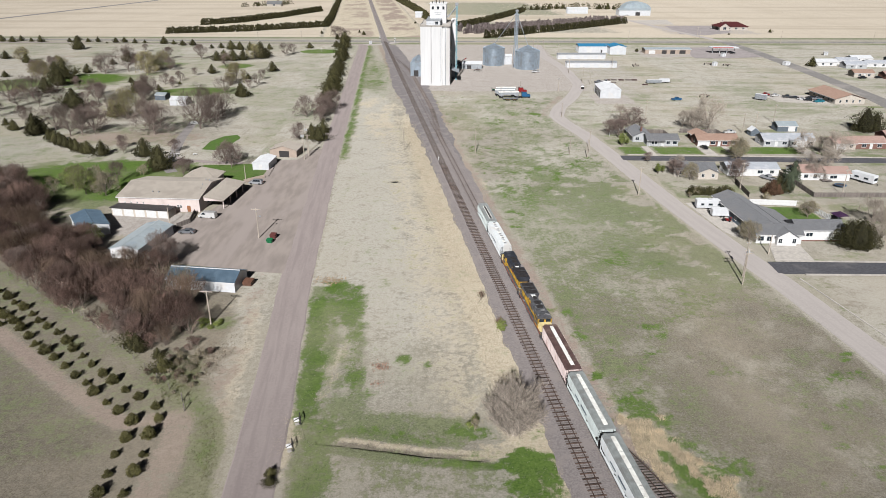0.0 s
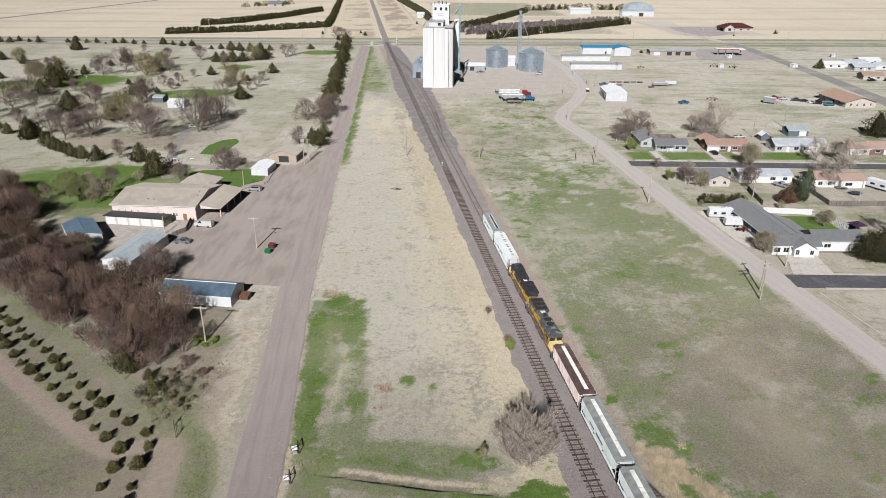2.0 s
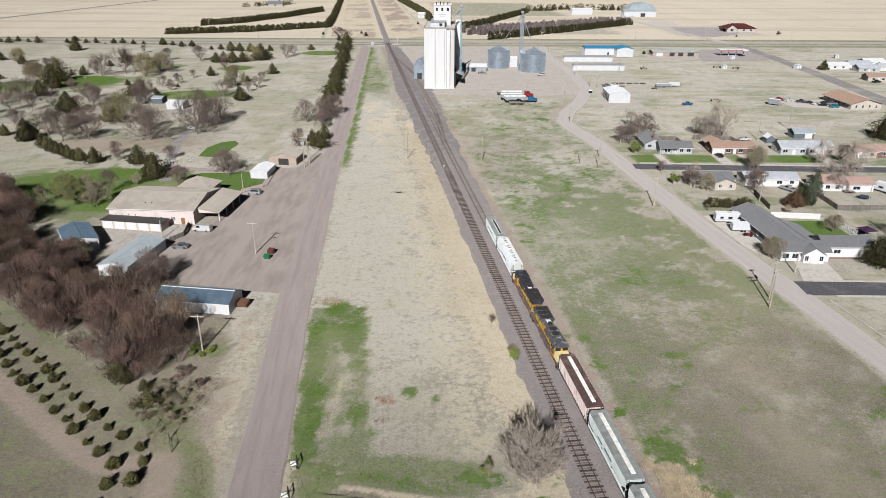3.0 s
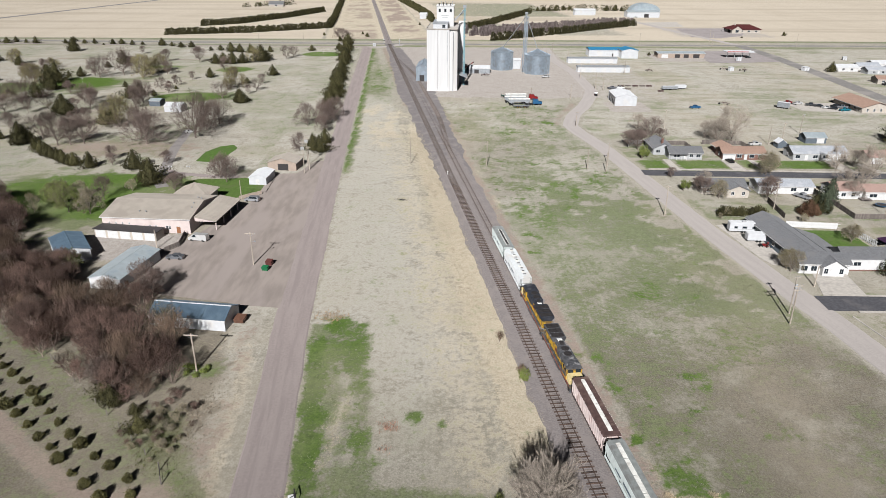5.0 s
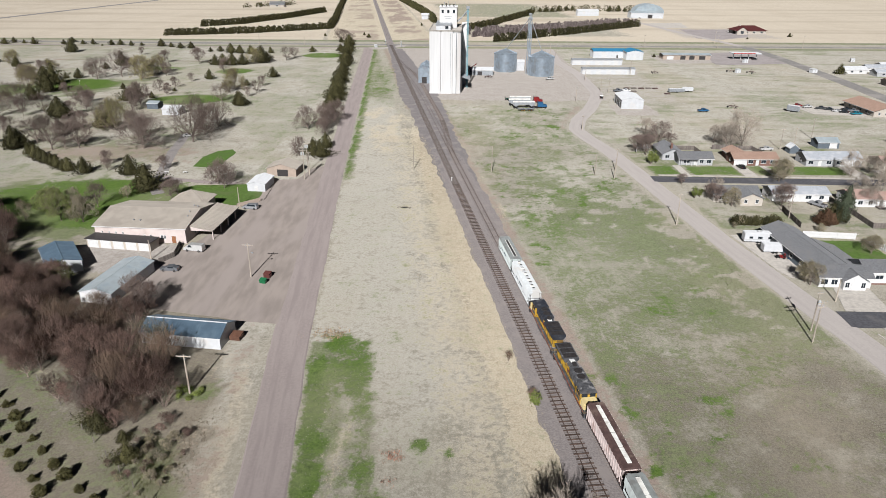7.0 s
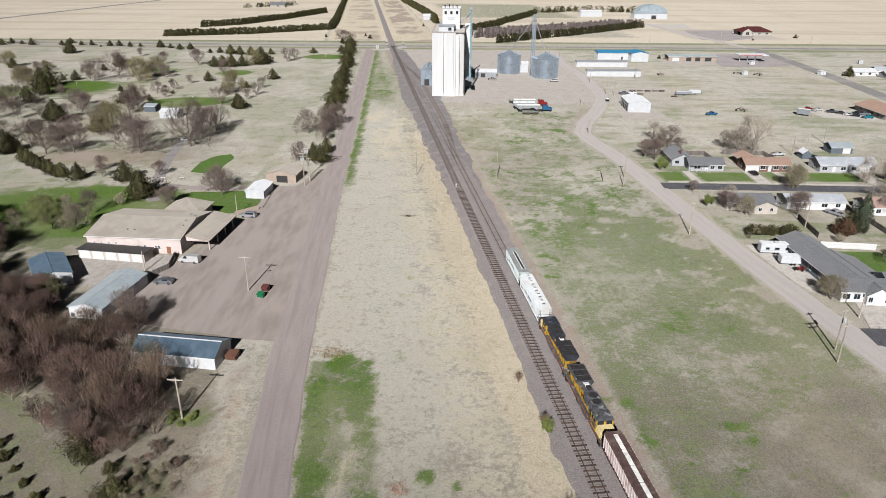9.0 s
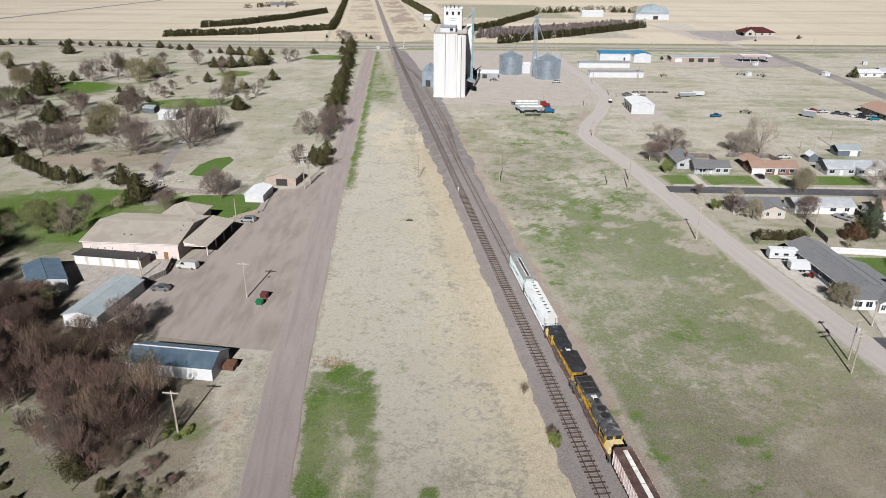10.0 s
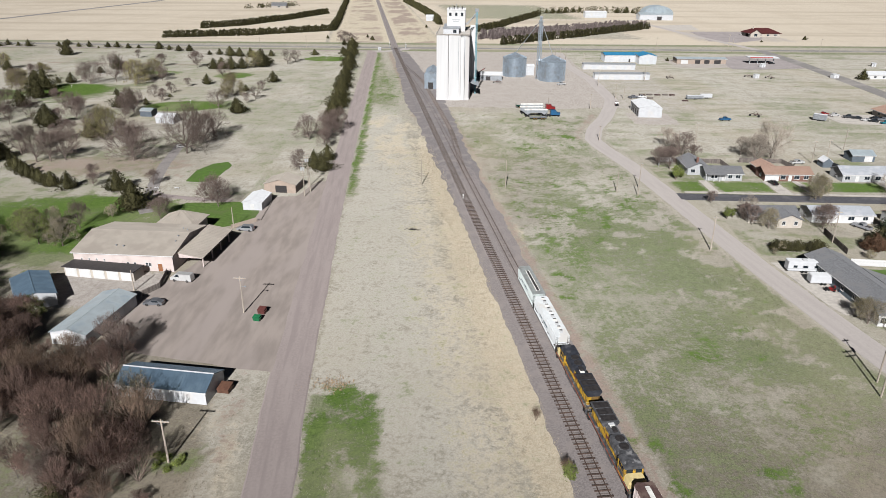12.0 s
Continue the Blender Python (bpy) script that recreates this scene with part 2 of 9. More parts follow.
def road_material(name, colour, rut, dust, tracks):
    """A driven surface: streaks along the way, wheel tracks polished dark, dusty crown and edges."""
    mt = material(name, colour, 0.93, vary=0.07, size=0.5, bump=0.15, bump_size=0.02)
    nd, ln = mt.node_tree.nodes, mt.node_tree.links
    b = nd["Principled BSDF"]
    base = b.inputs["Base Color"].links[0].from_socket

    def attr(q):
        n = nd.new("ShaderNodeAttribute")
        n.attribute_name = q
        return n.outputs["Fac"]

    def calc(how, a, c):
        m = nd.new("ShaderNodeMath")
        m.operation = how
        for s, q in ((0, a), (1, c)):
            if hasattr(q, "default_value"):
                ln.new(q, m.inputs[s])
            else:
                m.inputs[s].default_value = q
        return m.outputs[0]

    def streaks(across, along_, detail):
        cb = nd.new("ShaderNodeCombineXYZ")
        ln.new(calc("MULTIPLY", attr("across"), across), cb.inputs[0])
        ln.new(calc("MULTIPLY", attr("along"), along_), cb.inputs[1])
        n = nd.new("ShaderNodeTexNoise")
        n.inputs["Scale"].default_value, n.inputs["Detail"].default_value = 1.0, detail
        ln.new(cb.outputs[0], n.inputs["Vector"])
        return n.outputs["Fac"]

    def ramped(v, lo, hi, top):
        r = nd.new("ShaderNodeMapRange")
        r.interpolation_type = "SMOOTHSTEP"
        ln.new(v, r.inputs[0])
        for s, q in zip((1, 2, 4), (lo, hi, top)):
            r.inputs[s].default_value = q
        return r.outputs[0]

    def over(fac, a, c):
        m = nd.new("ShaderNodeMix")
        m.data_type = "RGBA"
        ln.new(fac, m.inputs[0])
        ln.new(a, m.inputs[6])
        m.inputs[7].default_value = (*c, 1)
        return m.outputs[2]

    out = over(ramped(streaks(0.55, 0.07, 5), 0.40, 0.64, 0.6), base, dust)
    wave = calc("ABSOLUTE", calc("SINE", calc("MULTIPLY", attr("across"), tracks), 0), 0)
    out = over(calc("MULTIPLY", ramped(wave, 0.45, 0.98, 0.6), ramped(streaks(0.8, 0.05, 5), 0.40, 0.60, 1.0)), out, rut)
    out = over(ramped(streaks(1.8, 0.2, 6), 0.55, 0.68, 0.35), out, rut)
    ln.new(out, b.inputs["Base Color"])
    return mt


DIRT_ROAD = road_material("packed_gravel_road", (0.30, 0.257, 0.245), (0.25, 0.212, 0.205), (0.335, 0.29, 0.275), 1.05)
LOT = material("gravel_lot", (0.295, 0.255, 0.23), 0.95, vary=0.16, size=2.2, bump=0.3, bump_size=0.05, stain=(0.325, 0.282, 0.26), stain_size=7, stain_at=0.54, stretch=(1, 0.22, 1))
STREET = road_material("worn_pale_street", (0.405, 0.372, 0.352), (0.37, 0.338, 0.322), (0.43, 0.396, 0.374), 1.05)
ASPHALT = material("dark_asphalt", (0.085, 0.085, 0.095), 0.9, vary=0.2, size=0.7, bump=0.2, bump_size=0.02, stain=(0.13, 0.125, 0.13), stain_size=6, stain_at=0.58)
HIGHWAY = material("highway_asphalt", (0.225, 0.215, 0.205), 0.9, vary=0.15, size=2, stain=(0.3, 0.28, 0.265), stain_size=20, stain_at=0.55)
CONCRETE = material("grey_concrete", (0.47, 0.44, 0.4), 0.9, vary=0.12, size=0.8, bump=0.15, bump_size=0.02, stain=(0.36, 0.335, 0.31), stain_size=3, stain_at=0.58)
BALLAST = material("crushed_stone_ballast", (0.245, 0.22, 0.214), 0.95, vary=0.22, size=0.3, bump=0.6, bump_size=0.07, stain=(0.27, 0.24, 0.228), stain_size=5, stain_at=0.56)
TIE = material("weathered_tie_wood", (0.10, 0.068, 0.055), 0.9, vary=0.35, size=0.3, each=0.35, bump=0.4, bump_size=0.02)
TIE_DUSTY = material("dust_covered_tie_wood", (0.215, 0.185, 0.17), 0.95, vary=0.3, size=0.3, each=0.2, bump=0.3, bump_size=0.02)
CINDER_AND_DIM_BALLAST = material("grey_cinder_apron", (0.2, 0.183, 0.183), 0.95, vary=0.2, size=0.6, bump=0.6, bump_size=0.06, stain=(0.255, 0.232, 0.222), stain_size=5, stain_at=0.56)
RAIL = material("rusty_rail_steel", (0.12, 0.085, 0.07), 0.6, 0.4, vary=0.25, size=0.5)
WHITE_CONCRETE = material("white_painted_concrete", (0.79, 0.79, 0.785), 0.75, vary=0.05, size=3, bump=0.1, bump_size=0.03, stain=(0.70, 0.685, 0.66), stain_size=7, stain_at=0.58, stretch=(1.5, 1.5, 0.12))
GALV = material("galvanised_steel", (0.47, 0.545, 0.615), 0.42, 0.6, vary=0.12, size=1.5, stain=(0.38, 0.415, 0.45), stain_size=4, stain_at=0.58)
GALV_DULL = material("dull_galvanised_steel", (0.468, 0.494, 0.52), 0.6, 0.5, vary=0.15, size=1)
TEAL_STEEL = material("teal_painted_steel", (0.27, 0.46, 0.51), 0.5, 0.2, vary=0.12, size=1)
WHITE_METAL = material("white_metal_siding", (0.744, 0.759, 0.775), 0.5, 0.1, vary=0.06, size=1.5, stain=(0.759, 0.744, 0.721), stain_size=4, stain_at=0.64)
WHITE_PAINT = material("white_paint", (0.768, 0.768, 0.761), 0.6, vary=0.06, size=0.8, stain=(0.725, 0.703, 0.667), stain_size=2, stain_at=0.64)
SLATE_AND_SHADED_ROOF = material("slate_blue_metal_roof", (0.15, 0.225, 0.30), 0.45, 0.3, vary=0.12, size=2, stain=(0.19, 0.27, 0.34), stain_size=4, stain_at=0.58)
PALE_BLUE_ROOF = material("pale_blue_metal_roof", (0.55, 0.62, 0.65), 0.4, 0.35, vary=0.1, size=2, stain=(0.42, 0.504, 0.56), stain_size=4, stain_at=0.58)
BLUE_ROOF = material("blue_metal_roof", (0.05, 0.27, 0.48), 0.45, 0.2, vary=0.1, size=2)
TAN_ROOF = material("tan_metal_roof", (0.47, 0.425, 0.37), 0.6, 0.1, vary=0.06, size=2.5, stain=(0.40, 0.356, 0.31), stain_size=6, stain_at=0.56)
DARK_SHINGLE = material("charcoal_shingles", (0.19, 0.195, 0.205), 0.9, vary=0.25, size=0.35, bump=0.3, bump_size=0.03, stain=(0.2, 0.2, 0.205), stain_size=3, stain_at=0.55)
GREY_SHINGLE = material("grey_shingles", (0.429, 0.455, 0.494), 0.9, vary=0.15, size=0.35, bump=0.3, bump_size=0.03, stain=(0.52, 0.533, 0.559), stain_size=3, stain_at=0.55)
RED_SHINGLE = material("faded_red_shingles", (0.37, 0.25, 0.195), 0.9, vary=0.18, size=0.35, bump=0.3, bump_size=0.03, stain=(0.391, 0.27, 0.213), stain_size=3, stain_at=0.55)
PINK_SHINGLE = material("dusty_pink_shingles", (0.438, 0.306, 0.263), 0.9, vary=0.15, size=0.35, bump=0.3, bump_size=0.03, stain=(0.362, 0.25, 0.213), stain_size=3, stain_at=0.57)
MAROON_ROOF = material("maroon_metal_roof", (0.115, 0.035, 0.035), 0.5, 0.1, vary=0.12, size=2)
BRICK = material("red_brick", (0.26, 0.145, 0.115), 0.9, vary=0.25, size=0.3, bump=0.3, bump_size=0.02)
TAN_WALL = material("tan_siding", (0.52, 0.429, 0.358), 0.8, vary=0.08, size=1.2)
CREAM_WALL = material("cream_siding", (0.616, 0.567, 0.504), 0.8, vary=0.07, size=1.2, stain=(0.644, 0.574, 0.483), stain_size=3, stain_at=0.62)
PINK_WALL = material("pale_pink_stucco", (0.76, 0.675, 0.645), 0.85, vary=0.06, size=1.5, bump=0.1, bump_size=0.02, stain=(0.62, 0.54, 0.50), stain_size=3, stain_at=0.62)
BLUE_WALL = material("slate_blue_siding", (0.156, 0.189, 0.221), 0.8, vary=0.12, size=1.2)
GREY_WALL = material("grey_siding", (0.54, 0.553, 0.56), 0.8, vary=0.08, size=1.2)
TRIM_AND_SHADE = material("dark_trim", (0.06, 0.055, 0.055), 0.6, vary=0.2, size=0.5)
BROWN_DOOR = material("orange_brown_door", (0.38, 0.17, 0.08), 0.6, vary=0.15, size=0.4)
PANE = glass("dark_window_glass")
POLE_WOOD = material("weathered_pole_wood", (0.495, 0.435, 0.367), 0.9, vary=0.2, size=0.4, stretch=(1, 1, 0.1), each=0.15)
FENCE_WOOD = material("grey_fence_wood", (0.23, 0.20, 0.18), 0.9, vary=0.25, size=0.4, each=0.2)
WIRE = material("black_cable", (0.03, 0.03, 0.03), 0.6)
STEEL_DARK = material("dark_steel", (0.06, 0.055, 0.055), 0.6, 0.4, vary=0.3, size=0.5)
RUBBER = material("black_rubber", (0.025, 0.025, 0.025), 0.8)
WHEEL_STEEL = material("wheel_steel", (0.25, 0.22, 0.2), 0.45, 0.7, vary=0.2, size=0.4)
CHROME = material("bright_metal", (0.6, 0.6, 0.6), 0.25, 0.9)
BARK = material("grey_brown_bark", (0.24, 0.195, 0.165), 0.95, vary=0.3, size=0.3, each=0.15)
TWIG_GREY = material("grey_twigs", (0.205, 0.155, 0.132), 0.95, vary=0.2, size=1, island=0.3, each=0.12)
TWIG_BROWN = material("reddish_brown_twigs", (0.19, 0.124, 0.1), 0.95, vary=0.3, size=1.2, island=0.55, each=0.3)
WOOD_BARK = material("pale_thicket_bark", (0.36, 0.285, 0.24), 0.95, vary=0.25, size=0.3, each=0.3)
TWIG_TAN = material("tan_twigs", (0.2, 0.138, 0.098), 0.95, vary=0.25, size=1.5, island=0.3, each=0.2)
TWIG_FAR = material("far_bare_woods", (0.205, 0.168, 0.16), 0.95, vary=0.2, size=6, island=0.25)
TWIG_PALE = material("pale_twigs", (0.42, 0.365, 0.305), 0.95, vary=0.2, size=1, island=0.25, each=0.12)
CEDAR = material("juniper_foliage", (0.072, 0.067, 0.025), 0.9, vary=0.3, size=0.6, island=0.55, each=0.25)
BUD = material("yellow_green_buds", (0.333, 0.306, 0.123), 0.9, vary=0.25, size=0.8, island=0.35, each=0.2)
LEAF = material("fresh_green_leaves", (0.2, 0.245, 0.06), 0.85, vary=0.3, size=0.7, island=0.4, each=0.15)
LEAF_DULL = material("dull_olive_leaves", (0.3, 0.265, 0.145), 0.9, vary=0.3, size=0.7, island=0.4, each=0.15)
RUSSET = material("russet_foliage", (0.15, 0.085, 0.05), 0.9, vary=0.3, size=0.7, island=0.4, each=0.15)
BRUSH_BLADE = material("dry_brush_blades", (0.66, 0.56, 0.40), 0.95, vary=0.2, size=1.5, island=0.25)
STRAW_BLADE = material("straw_blades", (0.52, 0.45, 0.335), 0.95, vary=0.15, size=2, island=0.2)
DRY_BLADE = material("dormant_grass_blades", (0.38, 0.355, 0.29), 0.95, vary=0.15, size=2, island=0.22)
GREEN_BLADE = material("green_grass_blades", (0.115, 0.17, 0.05), 0.9, vary=0.2, size=2, island=0.25)


# ---- the ground: one sheet to beyond the horizon ----
def spread(*runs):
    out = [np.arange(a, b, s) for a, b, s in runs]
    return np.concatenate(out + [[runs[-1][1]]])


GX = spread((-4500, -1500, 300), (-1500, -420, 40), (-420, -150, 5), (-150, 130, 1.4), (130, 330, 4), (330, 1500, 40), (1500, 4500, 300))
GY = spread((-600, 40, 40), (40, 70, 3), (70, 86, 1.3), (86, 88, 0.5), (88, 94, 0.22), (94, 96, 0.5), (96, 320, 1.3), (320, 720, 2.6), (720, 1500, 15), (1500, 4800, 150))
X, Y = np.meshgrid(GX, GY)
D = X - track_x(Y)
DW = X - west_road_x(Y)
DE = X - east_road_x(Y)
R1, R2, R3 = rough_field(X, Y, 9, 1), rough_field(X, Y, 26, 2), rough_field(X, Y, 70, 4)


def inside(v, a, b, soft=2.0):
    return ramp(v, a - soft, a + soft) * (1 - ramp(v, b - soft, b + soft))


def oval(cx, cy, rx, ry, soft=0.25):
    k_ = min(1.0, soft / 0.25) ** 2
    wob = 1 + k_ * 1.3 * (rough_field(X, Y, 1.1 * min(rx, ry), cx) - 0.5) + k_ * 0.9 * (rough_field(X, Y, 2.2, cy) - 0.5)
    return 1 - ramp(np.hypot((X - cx) / rx, (Y - cy) / ry) * wob, 1 - soft, 1 + soft)


def along(points, width, soft=1.5):
    """1 within width of a line of points."""
    best = np.full(X.shape, 1e9)
    for (ax, ay), (bx, by) in zip(points, points[1:]):
        s = np.clip(((X - ax) * (bx - ax) + (Y - ay) * (by - ay)) / ((bx - ax) ** 2 + (by - ay) ** 2), 0, 1)
        best = np.minimum(best, np.hypot(X - ax - s * (bx - ax), Y - ay - s * (by - ay)))
    return 1 - ramp(best, width - soft, width + soft)


def most(*layers):
    return np.maximum.reduce(layers)


WOB = 3.0 * (R1 - 0.5) + 3.0 * (rough_field(X, Y, 3.2, 9) - 0.5)
DW0, DW, YW = DW, DW + WOB, Y + 2.2 * WOB
STRIP = inside(DW0, 4.5, 900, 0.8) * (1 - ramp(D, -3.5, -2.0)) * (1 - ramp(Y, 640, 650))
FIELD = ramp(D, 9, 13) * (1 - ramp(DE, -5.5, -4.0)) * (1 - ramp(Y, 395, 408))
WEST = 1 - ramp(DW0, -7, -4.5)
TOWN = ramp(DE, 4, 6) * (1 - ramp(Y, 640, 650))
FAR = ramp(Y, 698, 703)

DITCH_Y = np.interp(X, [-24, -18, -10.5, -0.5, 8], [92.9, 92.3, 91.0, 89.5, 88.4]) + 0.9 * (rough_field(X, Y * 0, 3.0, 8) - 0.5)
STRAW = STRIP * (1 - ramp(Y, 300, 390)) * most(ramp(D, -30, -15) * 0.5 * (0.5 + 0.75 * R2) * ramp(Y, 96, 102), ramp(D, -13 - 9 * (R2 - 0.3), -7) * 1.1,
                                               inside(DW, 9.0, 14.0, 1.2) * inside(YW, 105, 146, 4) * 0.5 * ramp(rough_field((X + 0.077 * Y) * 5, Y, 12, 61), 0.3, 0.6))
STRAW = most(STRAW, inside(D, 9.8, 12.5, 1.2) * 0.55 * ramp(R1, 0.35, 0.6) * (1 - 0.75 * inside(Y, 112, 215, 14)) * (1 - ramp(Y, 330, 400)), inside(D, 9, 17, 2) * (1 - ramp(Y, 100, 112)) * 0.72 * ramp(R1, 0.3, 0.55))
STRAW = most(STRAW, STRIP * inside(Y, 300, 395, 14) * 0.62 * ramp(0.5 * R1 + 0.5 * rough_field((X - 0.06 * Y) * 6, Y, 30, 51), 0.35, 0.6), FAR * inside(D, -60, 45, 3) * 0.75)
STRAW = most(STRAW, WEST * inside(DW, -9.5, -5, 1.5) * inside(Y, 60, 142, 6) * (0.35 + 0.5 * R1), WEST * inside(DW, -15, -6, 2) * inside(Y, 118, 148, 5) * 0.35 * ramp(R1, 0.3, 0.6), oval(10.5, 90.6, 4, 2) * 0.75, oval(-25.6, 95, 2.4, 8) * 0.8, STRIP * inside(Y - DITCH_Y, 0.5, 1.8, 0.5) * inside(X, -20, 8, 3) * 0.8, oval(34, 95, 4, 5) * 0.9, oval(37.5, 88, 4.5, 6) * 0.9, oval(42, 82, 4, 5) * 0.8,
             along([(-111, 162), (-85, 141.5), (-66, 124.5)], 1.0, 0.8) * 0.35)
SOIL_LINES = most(along([(-135, 160), (-112, 141.5), (-91.9, 125.4), (-80.4, 116), (-70.1, 107.5), (-61.5, 100.9), (-55.8, 97.4), (-50.5, 98.6), (-45.6, 98)], 1.9, 1.2) * 0.9,
                  along([(-45.6, 100), (-44.7, 91.3), (-44.5, 84.5), (-44, 60)], 2.6, 1.4) * (0.6 + 0.4 * R1))
FIELD_PATCH = 0.12 + 0.78 * ramp(0.36 * R2 + 0.34 * rough_field(X, Y, 6.5, 31) + 0.30 * rough_field(X, Y, 3.0, 37) + 0.095 * inside(D, 12, 60 + 30 * (1 - ramp(Y, 150, 230)), 14) - 0.03 * ramp(DE, -30, -8) + 0.05 * inside(Y, 122, 205, 15) * (1 - ramp(X, 50, 72)), 0.47, 0.585)
GREEN = (1 - 0.8 * SOIL_LINES) * (1 - 0.62 * inside(DW, 8.5, 14.5, 2.2) * inside(YW, 103, 134, 7) * ramp(rough_field((X + 0.077 * Y) * 4, Y, 9, 63), 0.25, 0.6)) * most(STRIP * inside(DW, 3.0, 17.5, 1.2) * inside(YW, 97, 154, 1.5) * 0.8,
             STRIP * inside(Y + 6 * (R1 - 0.5), 92.6 - 0.12 * X, 98.6 - 0.12 * X, 1.2) * (0.6 + 0.6 * R1) * (1 - ramp(X, 2, 8)), STRIP * (1 - ramp(Y, 90, 94)) * (0.16 + 0.4 * R1), STRIP * inside(DW, 5.5, 12, 1.2) * (1 - ramp(Y, 98, 103)) * (0.75 + 0.4 * R1), STRIP * inside(Y - DITCH_Y, -3.0, -0.4, 0.8) * inside(X, -22, 10, 2) * (0.7 + 0.6 * R1), STRIP * inside(Y - DITCH_Y, 1.6, 6.0, 1.0) * inside(X, -22, 4, 3) * (0.6 + 0.6 * R1),
             STRIP * inside(DW, 3.6, 8.0, 1.0) * inside(Y, 265, 630, 12) * (0.55 + 0.5 * R1),
             STRIP * inside(Y + 50 * (R2 - 0.5), 400, 645, 25) * (0.3 + 0.5 * rough_field(X, Y, 9, 71)) * (1 - ramp(D, -16, -9)),
             STRIP * 0.22 * R2 * 1.3,
             FIELD * FIELD_PATCH * (1 - 0.4 * ramp(Y, 190, 300)) * (0.55 + 0.45 * ramp(R3, 0.3, 0.6)) * (1 - 0.55 * inside(X, 42, 120, 10) * (1 - ramp(Y, 115, 165))),
             WEST * along([(-52, 117), (-48.5, 108), (-41, 97), (-38, 88), (-37, 70)], 3.0, 2.0) * (0.8 + 0.6 * R1),
             inside(Y, 641, 654, 2) * 0.66, inside(Y, 686, 699, 2) * 0.66,
             WEST * inside(Y, 60, 150, 20) * (1 - ramp(X, -60, -45)) * 0.4 * ramp(R2, 0.3, 0.6), along([(-120, 160), (-90, 137), (-66, 117), (-53, 104)], 6, 2) * 0.4, WEST * inside(Y, 60, 240, 20) * (1 - ramp(X, -112, -100)) * 0.22, along([(-128, 171), (-111.4, 158), (-87, 138.7), (-66.7, 121.5), (-50.5, 107)], 1.1, 0.8) * (0.5 + 0.4 * R1), oval(-49, 132.5, 3.2, 3) * 0.8,
             WEST * inside(Y, 250, 640, 15) * 0.42 * ramp(R2, 0.3, 0.6), TOWN * (0.7 - 0.2 * ramp(Y, 300, 330)) * ramp(0.4 * R2 + 0.6 * rough_field(X, Y * 4, 20, 41), 0.42, 0.64), oval(-146, 412, 26, 14), oval(-127, 240, 30, 27), oval(-231, 453, 30, 26),
             inside(Y, 760, 1290, 40) * inside(D, 80, 210, 10) * 0.4)
